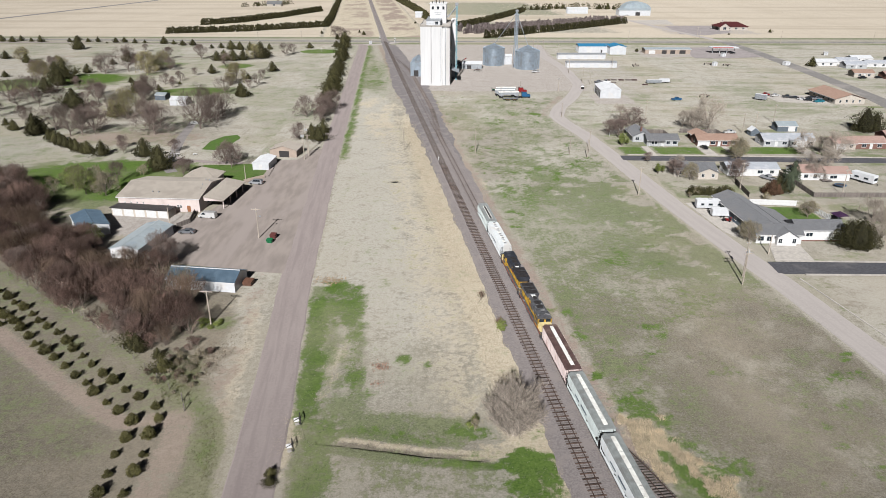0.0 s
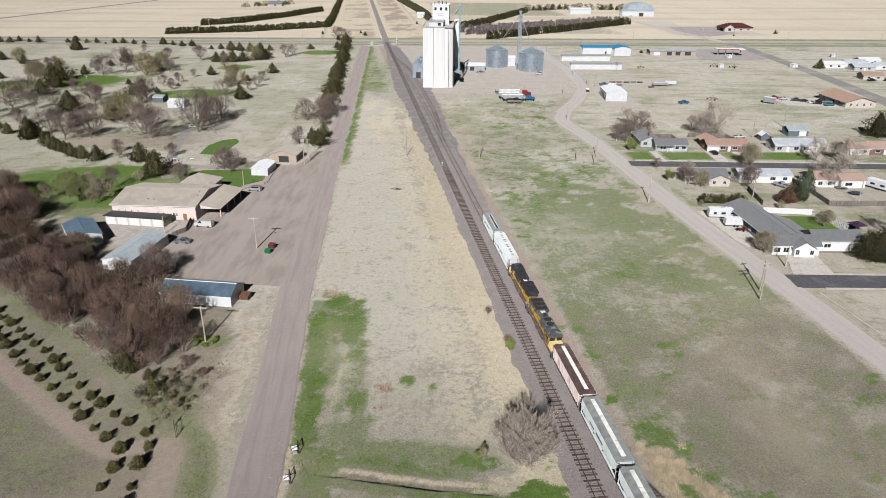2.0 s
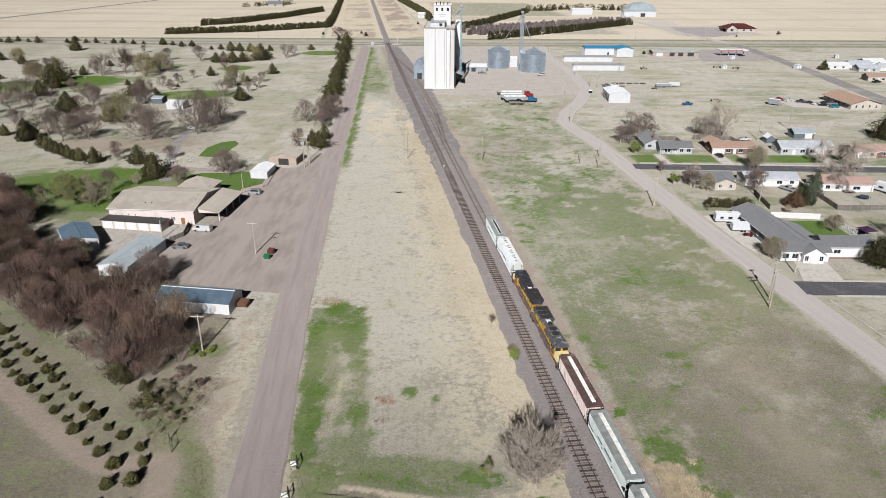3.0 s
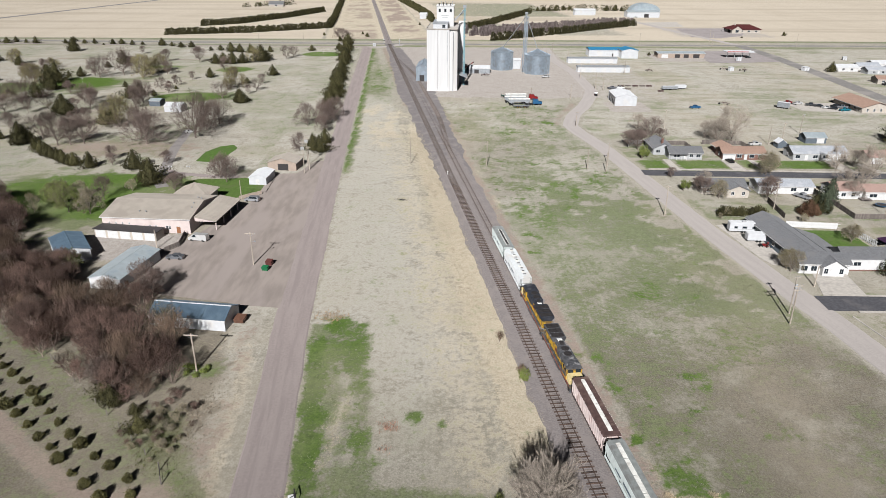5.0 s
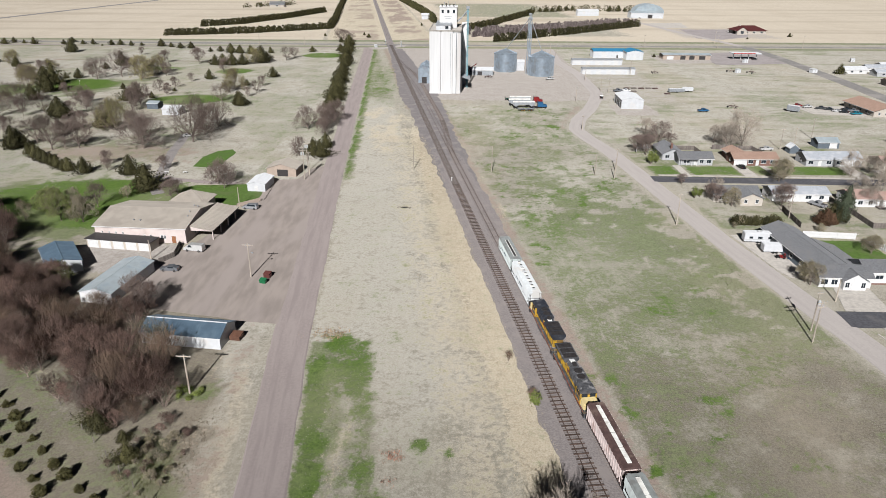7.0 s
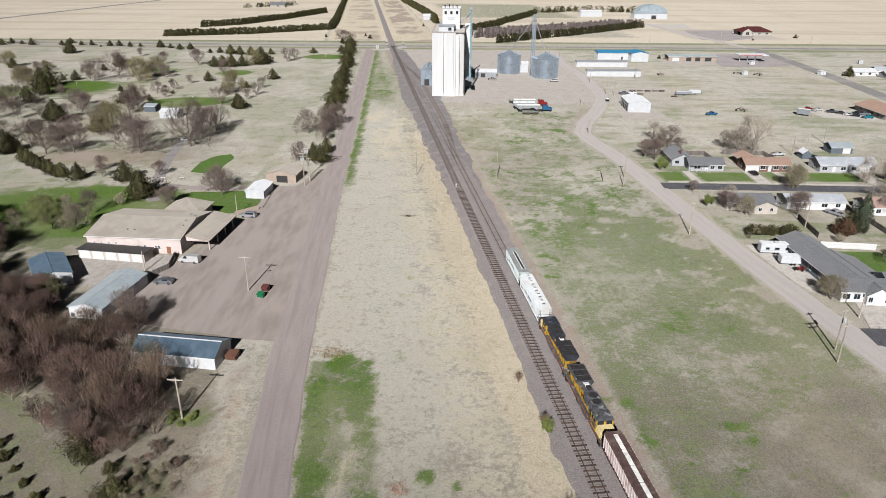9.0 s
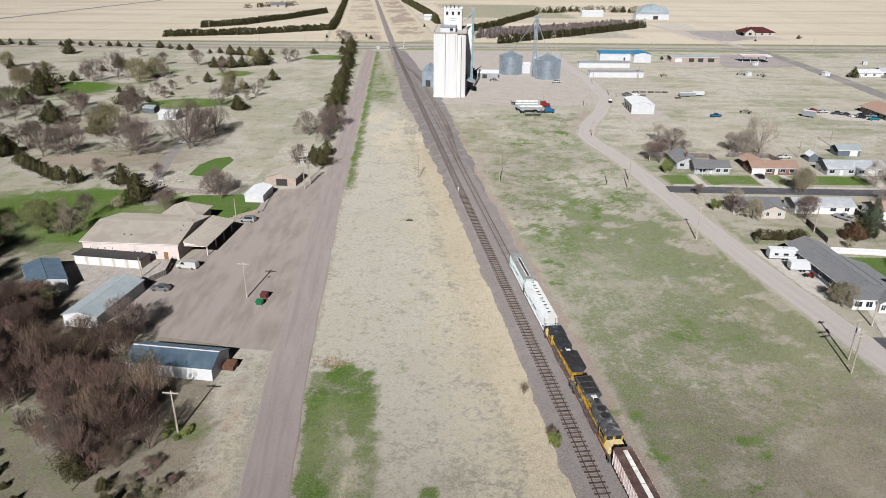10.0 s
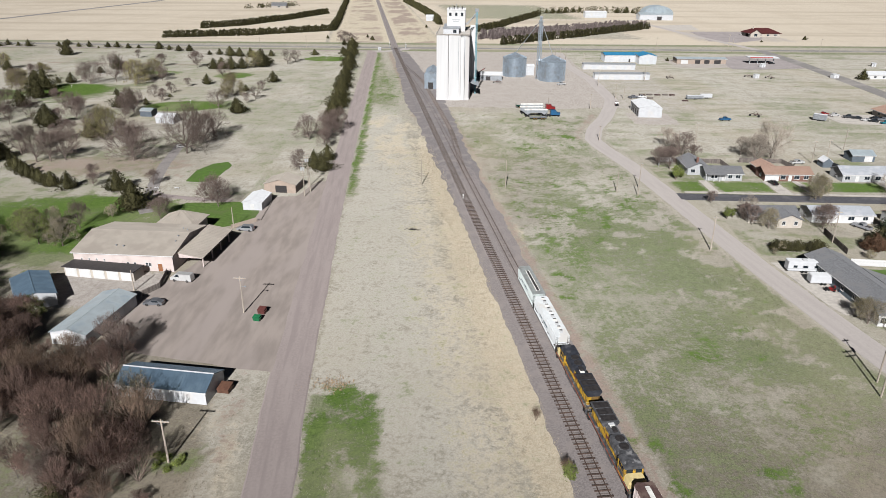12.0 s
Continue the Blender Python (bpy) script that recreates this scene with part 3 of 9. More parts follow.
LUSH = most(STRIP * inside(DW, 3.0, 8.6, 0.8) * inside(YW, 96, 146, 3) * (0.7 + 0.5 * R1), STRIP * inside(DW, 8.5, 17, 1.2) * inside(YW, 132, 154, 2) * (0.3 + 0.75 * R1), STRIP * inside(DW, 13.4, 17.5, 1.4) * inside(YW, 100, 136, 4) * 0.62 * ramp(rough_field((X + 0.077 * Y) * 3, Y, 7, 65), 0.25, 0.6), along([(-50, 112), (-46.5, 106), (-40.5, 96), (-38, 86)], 1.6, 1.4) * 0.5, STRIP * inside(DW, 6.5, 13, 1.5) * (1 - ramp(Y, 97, 103)) * 0.62,
            oval(13.5, 87, 4.6, 3.2) * 0.95, oval(14.8, 84.5, 5, 5.5) * 0.9, oval(15, 83, 4, 3) * 0.9, STRIP * inside(DW, 6.5, 10.5, 1) * (1 - ramp(Y, 92, 99)) * 0.75 * (0.4 + R1), STRIP * inside(Y + 5 * (R1 - 0.5), 93.5, 97.5, 1) * 0.55 * ramp(R1, 0.3, 0.6), oval(4, 95.5, 4, 1.6) * 0.7, STRIP * inside(Y - DITCH_Y, -2.6, -0.6, 0.7) * inside(X, -6, 12, 3) * 0.6, STRIP * inside(Y - DITCH_Y, 2.4, 5.2, 1.0) * inside(X, -20, 2, 4) * 0.5 * (0.5 + R1), along([(-128, 171), (-111.4, 158), (-87, 138.7), (-66.7, 121.5), (-50.5, 107)], 1.0, 0.7) * 0.25, oval(29, 127.5, 1.8, 3) * 0.5, oval(35.5, 102.5, 3.6, 3.2) * 0.8, oval(38.6, 97.5, 1.6, 2) * 0.5, oval(29.7, 112.5, 1.2, 1.6) * 0.8, oval(33.9, 111, 0.9, 1.1) * 0.6, along([(36.5, 89.8), (38.4, 86), (40, 82), (41.5, 76)], 1.3, 1.0) * 0.95, along([(39, 94), (41.5, 91), (44, 88.5), (47.5, 86)], 1.1, 1.0) * 0.62 * (0.5 + R1), oval(47.5, 87, 2.2, 1.5) * 0.5,
            oval(24, 138, 1.5, 4) * 0.4, oval(48, 168, 4, 5) * 0.32, oval(56.9, 114.2, 2.6, 1.6) * 0.5, oval(52.5, 113, 1.6, 0.8) * 0.5, oval(47.7, 132, 3.5, 1.5) * 0.45, oval(66.9, 97.4, 1.6, 1.2) * 0.55, oval(79, 113, 4.5, 2.0) * 0.5, oval(82, 119, 2, 1.6) * 0.6, oval(59.5, 142.3, 5, 1.2) * 0.45, oval(28.5, 137, 2.0, 1.8) * 0.45, oval(-49.4, 131.6, 2.2, 2.0) * 0.95,
            oval(-8, 118.5, 1.3, 1.5) * 0.9, oval(-3.2, 116, 0.9, 0.9) * 0.8, oval(40, 250, 12, 8) * 0.3, oval(26, 225, 8, 22) * 0.3,
            oval(-231, 453, 24, 20, 0.1), STRIP * inside(DW, 3.2, 6.8, 0.9) * inside(Y, 265, 630, 12) * (0.35 + 0.6 * R1), STRIP * inside(Y + 40 * (R2 - 0.5), 425, 540, 25) * inside(DW, 8, 24, 4) * (0.1 + 0.5 * R1), oval(-147, 409, 20, 12.5, 0.1), oval(-138, 232, 15, 13, 0.15), oval(-120, 226, 10, 10, 0.2), 
            oval(-102, 592, 17, 14, 0.1) * 0.9, oval(-151, 510, 13, 12, 0.15) * 0.9, oval(-268, 430, 20, 22, 0.1), oval(-205, 520, 14, 8, 0.2) * 0.7,
            inside(Y, 273, 284.5, 0.5) * (inside(X, 74, 84, 1) + inside(X, 88, 107, 1) + inside(X, 113, 118, 1) + inside(X, 121, 148, 1)) * 0.85,
            inside(X, 103, 117, 1) * inside(Y, 190, 209, 1) * 0.9, inside(X, 90, 97, 1) * inside(Y, 298, 306, 1) * 0.8, inside(X, 113, 121, 1) * inside(Y, 297, 306, 1) * 0.7, oval(240, 368, 14, 3) * 0.7)
LUSH = np.clip(most(LUSH, FIELD * 0.6 * ramp(0.5 * rough_field(X, Y, 3.2, 81) + 0.5 * rough_field(X, Y, 21, 83), 0.55, 0.68) * (1 - 0.5 * ramp(X, 45, 75)), WEST * oval(-120, 238, 40, 24, 0.12) * 0.85), 0, 1)
# ditch line coloured dark for the bank's shade and its dark growth
DITCH_LINE = (1 - ramp(np.abs(Y - DITCH_Y), 0.3, 1.1 + 0.6 * R1)) * inside(X, -19, 7, 2.5) * (0.4 + 0.8 * R1)
# FIELD and STRIP terms fading with Y paint in the darkening at steep view
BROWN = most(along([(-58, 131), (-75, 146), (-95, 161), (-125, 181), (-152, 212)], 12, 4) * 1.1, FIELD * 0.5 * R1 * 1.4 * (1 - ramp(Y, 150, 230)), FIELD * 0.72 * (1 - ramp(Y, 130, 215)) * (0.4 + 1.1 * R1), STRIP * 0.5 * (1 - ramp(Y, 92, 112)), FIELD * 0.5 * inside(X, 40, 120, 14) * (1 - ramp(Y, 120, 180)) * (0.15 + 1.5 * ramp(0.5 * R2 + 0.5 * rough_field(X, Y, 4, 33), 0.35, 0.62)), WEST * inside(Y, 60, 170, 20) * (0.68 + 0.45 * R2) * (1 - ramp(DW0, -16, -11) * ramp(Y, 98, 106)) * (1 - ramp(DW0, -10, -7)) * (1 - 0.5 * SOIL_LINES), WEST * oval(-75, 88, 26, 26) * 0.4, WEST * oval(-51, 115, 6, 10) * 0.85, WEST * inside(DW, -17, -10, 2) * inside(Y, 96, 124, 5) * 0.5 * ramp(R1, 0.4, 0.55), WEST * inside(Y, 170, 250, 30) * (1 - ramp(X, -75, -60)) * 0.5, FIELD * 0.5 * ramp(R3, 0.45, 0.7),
             WEST * oval(-128, 305, 34, 22, 0.6) * 0.5, WEST * oval(-180, 350, 40, 25) * 0.5, TOWN * (1 - ramp(Y, 300, 325)) * 0.3 * R2 * 2)
SOIL = most(SOIL_LINES, WEST * inside(DW, -12, -5, 2) * inside(Y, 85, 160, 6) * 0.5 * ramp(R1, 0.35, 0.6),
            inside(D, -8, -4, 2) * inside(Y, 380, 640, 20) * 0.7, inside(D, 8, 14, 2) * inside(Y, 300, 430, 20) * 0.6, inside(D + 2 * (R1 - 0.5), 7, 11.4, 1.0) * (1 - ramp(Y, 300, 330)) * 0.6,
            oval(-143, 299, 30, 13) * 0.7, oval(-104, 254, 5, 9) * 0.7, along([(-300, 560), (-200, 556), (-150, 548)], 2.5, 1) * 0.7,
            inside(DE, -9, -4.5, 1) * inside(Y, 340, 400, 12) * 0.5, FAR * inside(D, -44, -8, 3) * 0.6 * ramp(R2, 0.35, 0.6), FAR * inside(D, 8, 40, 3) * 0.7 * ramp(R2, 0.3, 0.55))
GRAVEL = most(ramp(D, 6, 10) * (1 - ramp(X, 84, 90)) * inside(Y, 408 + 8 * R2, 640, 4) * 0.95, inside(X, 79.5, 90, 0.8) * inside(Y, 184, 213, 1.5) * 0.3,
              inside(X, 84, 106, 2) * inside(Y, 375, 402, 3) * 0.9, inside(X, 84, 130, 3) * inside(Y, 402, 560, 6) * 0.45, inside(X, 160, 262, 4) * inside(Y, 560, 606, 5) * 0.8, inside(X, 186, 216, 1.5) * inside(Y, 380, 402, 2) * 0.9,
              inside(X, -105, -78, 1) * inside(Y, 184, 203, 2) * 0.95, inside(X, 230, 330, 8) * inside(Y, 730, 830, 12) * 0.6)
STUBBLE = most(FAR * (1 - inside(D, -62, 46, 2)) * 0.95, ramp(Y, 702, 706) * ramp(X, 40, 60) * 0.9)
STUBBLE = STUBBLE * (1 - inside(Y, 740, 860, 10) * inside(D, 55, 250, 20) * 0.75) * (1 - inside(Y, 960, 1230, 20) * inside(D, 90, 260, 15) * 0.7)
GREEN = most(GREEN, inside(Y, 960, 1230, 20) * inside(D, 90, 260, 15) * 0.5)

GREEN = GREEN * (1 - 0.7 * TOWN * inside(X, 92, 150, 4) * inside(Y, 95, 157, 3))
BROWN = np.clip(most(BROWN, 1.3 * DITCH_LINE), 0, 1)
# FIELD and STRIP terms growing with Y paint in haze and grazing-angle brightness
PALE = most(WEST * most(along([(-39.5, 112), (-43, 128), (-46.5, 146), (-47.5, 158)], 0.45, 0.5), along([(-41.3, 112), (-44.8, 128), (-48.3, 146), (-49.3, 158)], 0.45, 0.5), along([(-38.2, 104), (-39.6, 124), (-42.8, 150)], 0.4, 0.5)) * 0.9, STRIP * inside(Y, 118, 420, 25) * (1 - ramp(D, -16, -10)) * 0.85 * (1 - 0.5 * GREEN), FIELD * ramp(Y, 145, 255) * (0.4 + 0.45 * R1), FIELD * 0.5 * ramp(rough_field(X, Y, 3.6, 21), 0.58, 0.76), FIELD * 0.5 * ramp(0.6 * rough_field(X, Y, 16, 23) + 0.4 * rough_field(X, Y, 3, 24), 0.5, 0.66) * ramp(Y, 140, 190),
            TOWN * 0.58 * ramp(Y, 310, 330), TOWN * 0.5 * ramp(R1, 0.4, 0.65), WEST * inside(DW, -13, -5, 1.5) * inside(Y, 104, 165, 5) * (0.4 + 0.5 * R1), TOWN * inside(X, 92, 150, 4) * inside(Y, 95, 157, 3) * 0.9, WEST * inside(Y, 250, 640, 15) * 0.55, oval(38, 111.6, 3, 2.4) * 0.9, oval(35.6, 134.3, 2.6, 3.0) * 0.95, oval(65.5, 159.3, 9, 6) * 0.8, oval(44, 148, 3, 2) * 0.8, FIELD * inside(X, 45, 110, 12) * (1 - ramp(Y, 120, 160)) * 0.75 * ramp(0.5 * R2 + 0.5 * rough_field(X, Y, 4, 35), 0.5, 0.66), STRIP * (1 - ramp(Y, 86, 90)) * 0.7)
DITCH = (1 - ramp(np.abs(Y - DITCH_Y), 0.1, 0.55 + 0.6 * R1)) * inside(X, -19, 7, 2.5) * (0.25 + 0.9 * ramp(rough_field(X, Y, 2.4, 12), 0.3, 0.55))
Z = 0.18 * (R1 - 0.5) + 0.25 * (R2 - 0.5) - 0.5 * DITCH - 0.06
Z = Z * inside(DW0, 4.0, 1e5, 1.0) * (1 - ramp(Y, 300, 340)) * ramp(np.abs(DE), 4.5, 7) * (1 - inside(D, -4.5, 9.5, 1.5)) * (1 - ramp(X, 60, 78)) - 0.03

nx, ny = len(GX), len(GY)
me = bpy.data.meshes.new("ground")
I = np.arange(nx * ny).reshape(ny, nx)
QUADS = np.stack([I[:-1, :-1], I[:-1, 1:], I[1:, 1:], I[1:, :-1]], -1).reshape(-1, 4)
me.from_pydata(np.stack([X, Y, Z], -1).reshape(-1, 3).tolist(), [], QUADS.tolist())
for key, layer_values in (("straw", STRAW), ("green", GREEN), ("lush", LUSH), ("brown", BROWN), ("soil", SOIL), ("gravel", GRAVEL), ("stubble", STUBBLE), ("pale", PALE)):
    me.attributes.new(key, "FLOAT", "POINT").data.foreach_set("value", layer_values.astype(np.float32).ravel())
me.materials.append(GROUND)
me.shade_smooth()
tagged(new("ground", me), "dormant prairie grass with green patches, straw, stubble and bare soil", "ground", kind="structure")


def ribbon(name, centre, half, material_, z, label, category, jitter=0.25, step=2.0, edge=0.45):
    """A road: a raised sheet with worn, uneven edges, along a line of points."""
    pts = [Vector((*q, 0)) for q in centre]
    line = []
    for a, b in zip(pts, pts[1:]):
        n = max(1, int((b - a).length / step))
        line += [a.lerp(b, k / n) for k in range(n)]
    line.append(pts[-1])
    s = Shape()
    v = []
    for i, q in enumerate(line):
        d = (line[min(i + 1, len(line) - 1)] - line[max(i - 1, 0)]).normalized()
        side = Vector((d.y, -d.x, 0))
        for o, zz in ((-half - edge, -0.08), (-half, z), (-half * 0.4, z + 0.03), (half * 0.4, z + 0.03), (half, z), (half + edge, -0.08)):
            w = jitter * (float(field(i * step * 0.6, o, 3.0, half)) - 0.5) * 2 if abs(o) > half * 0.5 else 0
            v.append((*(q + side * (o + math.copysign(w, o)))[:2], zz))
    f = [(i * 6 + k, i * 6 + k + 1, i * 6 + 7 + k, i * 6 + 6 + k) for i in range(len(line) - 1) for k in range(5)]
    ob = part(name, s.add(v, f), material_)
    offs = [-half - edge, -half, -half * 0.4, half * 0.4, half, half + edge] * len(line)
    ob.data.attributes.new("across", "FLOAT", "POINT").data.foreach_set("value", np.array(offs, dtype=np.float32))
    ob.data.attributes.new("along", "FLOAT", "POINT").data.foreach_set("value", np.repeat(np.arange(len(line), dtype=np.float32) * step, 6))
    return tagged(ob, label, category, kind="structure")


def sheet(name, outline, material_, z, label, category, step=3.0, jitter=0.5):
    """A flat lot with an uneven edge."""
    v = []
    for (ax, ay), (bx, by) in zip(outline, outline[1:] + outline[:1]):
        n = max(1, int(math.hypot(bx - ax, by - ay) / step))
        for k in range(n):
            x, y = ax + (bx - ax) * k / n, ay + (by - ay) * k / n
            v.append((x + jitter * (float(field(x, y, 5, 2)) - 0.5) * 2, y + jitter * (float(field(x, y, 5, 6)) - 0.5) * 2))
    s = Shape()
    n = len(v)
    s.add([(x, y, z) for x, y in v] + [(x, y, -0.1) for x, y in v], [tuple(range(n))] + [(k + n, (k + 1) % n + n, (k + 1) % n, k) for k in range(n)])
    return tagged(part(name, s, material_), label, category, kind="structure")


def run_y(fn, a, b, step, shift=0.0):
    return [(float(fn(q)) + shift, q) for q in np.arange(a, b + 0.1, step)]


ribbon("road", run_y(west_road_x, -196, 648, 6), 3.5, DIRT_ROAD, 0.05, "pinkish packed gravel road with worn wheel tracks", "road", 0.4)
ribbon("road", run_y(east_road_x, -196, 640, 6), 3.3, STREET, 0.05, "pale worn street along the edge of the field", "road", 0.2)
ribbon("road", [(71.5, 267.2), (150, 264.5), (260, 262)], 3.2, ASPHALT, 0.07, "dark asphalt residential street", "road", 0.08)
ribbon("road", [(86, 162.6), (140, 161.5), (260, 160)], 3.5, ASPHALT, 0.07, "dark asphalt residential street with pale curbs", "road", 0.08)
ribbon("road", [(-900, 678), (-400, 674), (-45, 664), (120, 663), (400, 664), (900, 668)], 4.2, HIGHWAY, 0.08, "grey two-lane highway crossing the plain", "road", 0.1, 8)
ribbon("road", [(-900, 655), (-400, 650), (-95, 642), (-73, 642)], 2.2, DIRT_ROAD, 0.04, "dirt frontage road beside the highway", "road", 0.3, 8)
ribbon("road", [(262, 660), (262, 600), (254, 480), (246, 395), (236, 340), (230, 275)], 5.0, HIGHWAY, 0.07, "wide grey side street leading to the highway", "road", 0.2, 6)
ribbon("road", [(262, 668), (246, 760), (228, 900), (222, 960)], 3.5, STREET, 0.06, "pale road running north from the highway", "road", 0.2, 8)
ribbon("road", [(-780, 760), (-560, 850), (-500, 1250), (-490, 2500)], 5, HIGHWAY, 0.06, "distant dirt road between stubble fields", "road", 0.4, 20)
ribbon("road", [(-72, 640), (-60, 640), (-45, 652), (-44, 664)], 3.5, STREET, 0.06, "pale gravel approach to the rail crossing", "road", 0.2)
sheet("parking_lot", [(-50.5, 160), (-40, 158), (-41.5, 200), (-48, 280), (-53, 280), (-58, 264), (-67, 262), (-66, 232), (-74, 205), (-79, 190), (-79, 168), (-64, 163)], LOT, 0.035,
      "pinkish brown gravel parking lot beside the clubhouse", "parking lot")
GREY_LOT = material("mauve_grey_gravel_lot", (0.32, 0.29, 0.285), 0.95, vary=0.12, size=3, bump=0.2, bump_size=0.04, stain=(0.27, 0.245, 0.24), stain_size=12, stain_at=0.55)
sheet("parking_lot", [(198, 556), (212, 553), (256, 562), (257, 632), (216, 622), (204, 600)], GREY_LOT, 0.04, "grey gravel forecourt round the fuel canopy", "parking lot", 4, 0.8)
sheet("parking_lot", [(242, 732), (265, 722), (297, 744), (309, 770), (307, 822), (252, 818)], GREY_LOT, 0.04, "mauve-grey gravel lot before the maroon-roofed house", "parking lot", 5, 1.5)
sheet("parking_lot", [(234, 836), (268, 836), (279, 902), (232, 888)], CONCRETE, 0.045, "pale gravel yard beyond the highway", "parking lot", 5, 1.0)
sheet("golf_green", [(-100.8, 279), (-101.2, 292), (-98, 301), (-92.5, 304), (-90, 300), (-90.5, 281), (-95, 278)],
      material("cut_green_turf", (0.08, 0.15, 0.028), 0.9, vary=0.2, size=1.2, stain=(0.08, 0.13, 0.034), stain_size=6, stain_at=0.55, bump=0.3, bump_size=0.03), 0.03,
      "mown bright green golf tee on pale dormant turf", "golf green", 1.5, 0.3)
LAWN_TURF = material("lush_lawn_turf", (0.085, 0.145, 0.03), 0.9, vary=0.22, size=1.0, stain=(0.10, 0.135, 0.045), stain_size=5, stain_at=0.58, bump=0.4, bump_size=0.04)
sheet("lawn", [(103.6, 190.6), (117, 190), (116.5, 208.6), (103, 209)], LAWN_TURF, 0.035, "lush dark green back lawn inside a white fence", "lawn", 1.5, 0.2)
sheet("lawn", [(-95.5, 252), (-92, 256), (-82.4, 256.4), (-73.4, 257.8), (-66.4, 249), (-65.6, 244.2), (-70.6, 238.2), (-72, 236), (-76, 234), (-86.8, 240.9)],
      LAWN_TURF, 0.03, "lush green lawn beside the clubhouse", "lawn", 1.5, 0.3)
PATHWAY = material("grey_path_asphalt", (0.25, 0.23, 0.22), 0.93, vary=0.14, size=0.8, stain=(0.2, 0.185, 0.18), stain_size=4, stain_at=0.58, bump=0.2, bump_size=0.02)
ribbon("cart_path", [(-121, 330), (-119.6, 322), (-118, 312), (-116.4, 301), (-113.2, 286), (-109.6, 272), (-107.2, 263), (-104, 251), (-101, 246)], 1.7, PATHWAY, 0.05, "grey asphalt cart path winding over the golf course", "path", 0.2, 1.5)
ribbon("cart_path", [(-107.6, 267), (-103, 263.4), (-98, 261.8), (-93.6, 260.7), (-87.2, 259.2), (-78, 259)], 1.1, DIRT_ROAD, 0.04, "pale dirt footpath along the lawn's edge", "path", 0.3, 1.5)
sheet("driveway", [(88.5, 166.4), (99, 166.3), (100.5, 178.8), (92, 179)], CONCRETE, 0.05, "pale concrete driveway", "driveway", 3, 0.05)
sheet("parking_lot", [(184, 400), (186, 382), (212, 376), (212.5, 402)], CONCRETE, 0.045, "pale grey paved lot with parked vehicles", "parking lot", 4, 0.4)
sheet("concrete_pad", [(79.6, 213), (80.8, 203), (82.6, 189), (84.2, 184), (88.6, 184), (88.8, 213)], CONCRETE, 0.045, "pale concrete parking pad beside the long house", "parking pad", 3, 0.15)
for x0, x1, yb in ((84.2, 87.0, 285.5), (107.2, 112, 285.5), (118, 120, 285.3), (148, 153, 285), (159, 163, 281)):
    sheet("driveway", [(x0, 270), (x1, 270), (x1, yb), (x0, yb)], CONCRETE, 0.055, "pale concrete driveway across a lawn", "driveway", 3, 0.04)
ribbon("pavement", [(75, 271.8), (150, 269), (240, 266)], 0.6, CONCRETE, 0.14, "pale concrete kerb and sidewalk", "sidewalk", 0.02, 4, 0.02)
ribbon("pavement", [(90.5, 166.6), (140, 165.6), (240, 164.2)], 0.35, CONCRETE, 0.15, "pale concrete kerb", "kerb", 0.02, 4, 0.02)
ribbon("pavement", [(92.5, 158.2), (140, 157.6), (240, 156)], 0.35, CONCRETE, 0.15, "pale concrete kerb", "kerb", 0.02, 4, 0.02)
ribbon("pavement", [(90.0, 156), (94.8, 128), (101, 90)], 0.16, CONCRETE, 0.09, "pale concrete kerb along the street", "kerb", 0.02, 4, 0.02)

# ---- railway: ballast bed, two tracks ----
s = Shape()
v = []
BY = list(np.arange(-200, 30, 3.0)) + list(np.arange(30, 660, 0.9))
for i, y in enumerate(BY):
    wide = 4.4 * float(1 - ramp(y, 470, 600))
    lo = float(rough_field(y, 3, 6)) - 0.5 + 0.4 * (float(rough_field(y, 3, 2.6)) - 0.5)
    hi = float(rough_field(y, 90, 6)) - 0.5 + 0.7 * (float(rough_field(y, 90, 1.6)) - 0.5)
    for o, z in ((-4.6 + 1.8 * lo, -0.1), (-3.0 + 0.8 * lo, 0.12), (-1.9, 0.36), (1.9 + wide, 0.36), (3.1 + 0.8 * hi + wide, 0.12), (4.6 + 1.8 * hi + wide, -0.1)):
        v.append((float(track_x(y)) + o, y, z))
bed = part("ballast_bed", s.add(v, [(i * 6 + k, i * 6 + k + 1, i * 6 + 7 + k, i * 6 + 6 + k) for i in range(len(BY) - 1) for k in range(5)]), BALLAST)
# farther stone painted darker, standing in for dimming at a flat viewing angle
bed.data.materials.append(CINDER_AND_DIM_BALLAST)
for face in bed.data.polygons:
    if face.center.y > 285 + 90 * (float(rough_field(face.center.x, face.center.y, 5, 6)) - 0.5):
        face.material_index = 1
tagged(bed, "purplish grey crushed stone railway bed", "ballast", kind="structure")
s = Shape()
v = []
BY = list(np.arange(655, 1500, 12.0))
for y in BY:
    for o, z in ((-3.2, -0.1), (-2, 0.36), (2, 0.36), (3.2, -0.1)):
        v.append((float(track_x(y)) + o, y, z))
tagged(part("ballast_bed", s.add(v, [(i * 4 + k, i * 4 + k + 1, i * 4 + 5 + k, i * 4 + 4 + k) for i in range(len(BY) - 1) for k in range(3)]), BALLAST),
       "distant railway bed running straight to the horizon", "ballast", kind="structure")
sheet("rail_yard_surface", [(-50, 636), (-46.4, 565), (-38, 495), (-30.7, 425), (-25, 392), (-20.3, 364), (-12, 303), (-2.5, 245), (8.5, 245), (4.2, 303), (1.0, 323), (-4.2, 385), (-15, 475), (-26.5, 540), (-36, 599), (-43, 636)], CINDER_AND_DIM_BALLAST, 0.03,
      "dark cinder apron beside the tracks", "ballast", 2.2, 1.0)


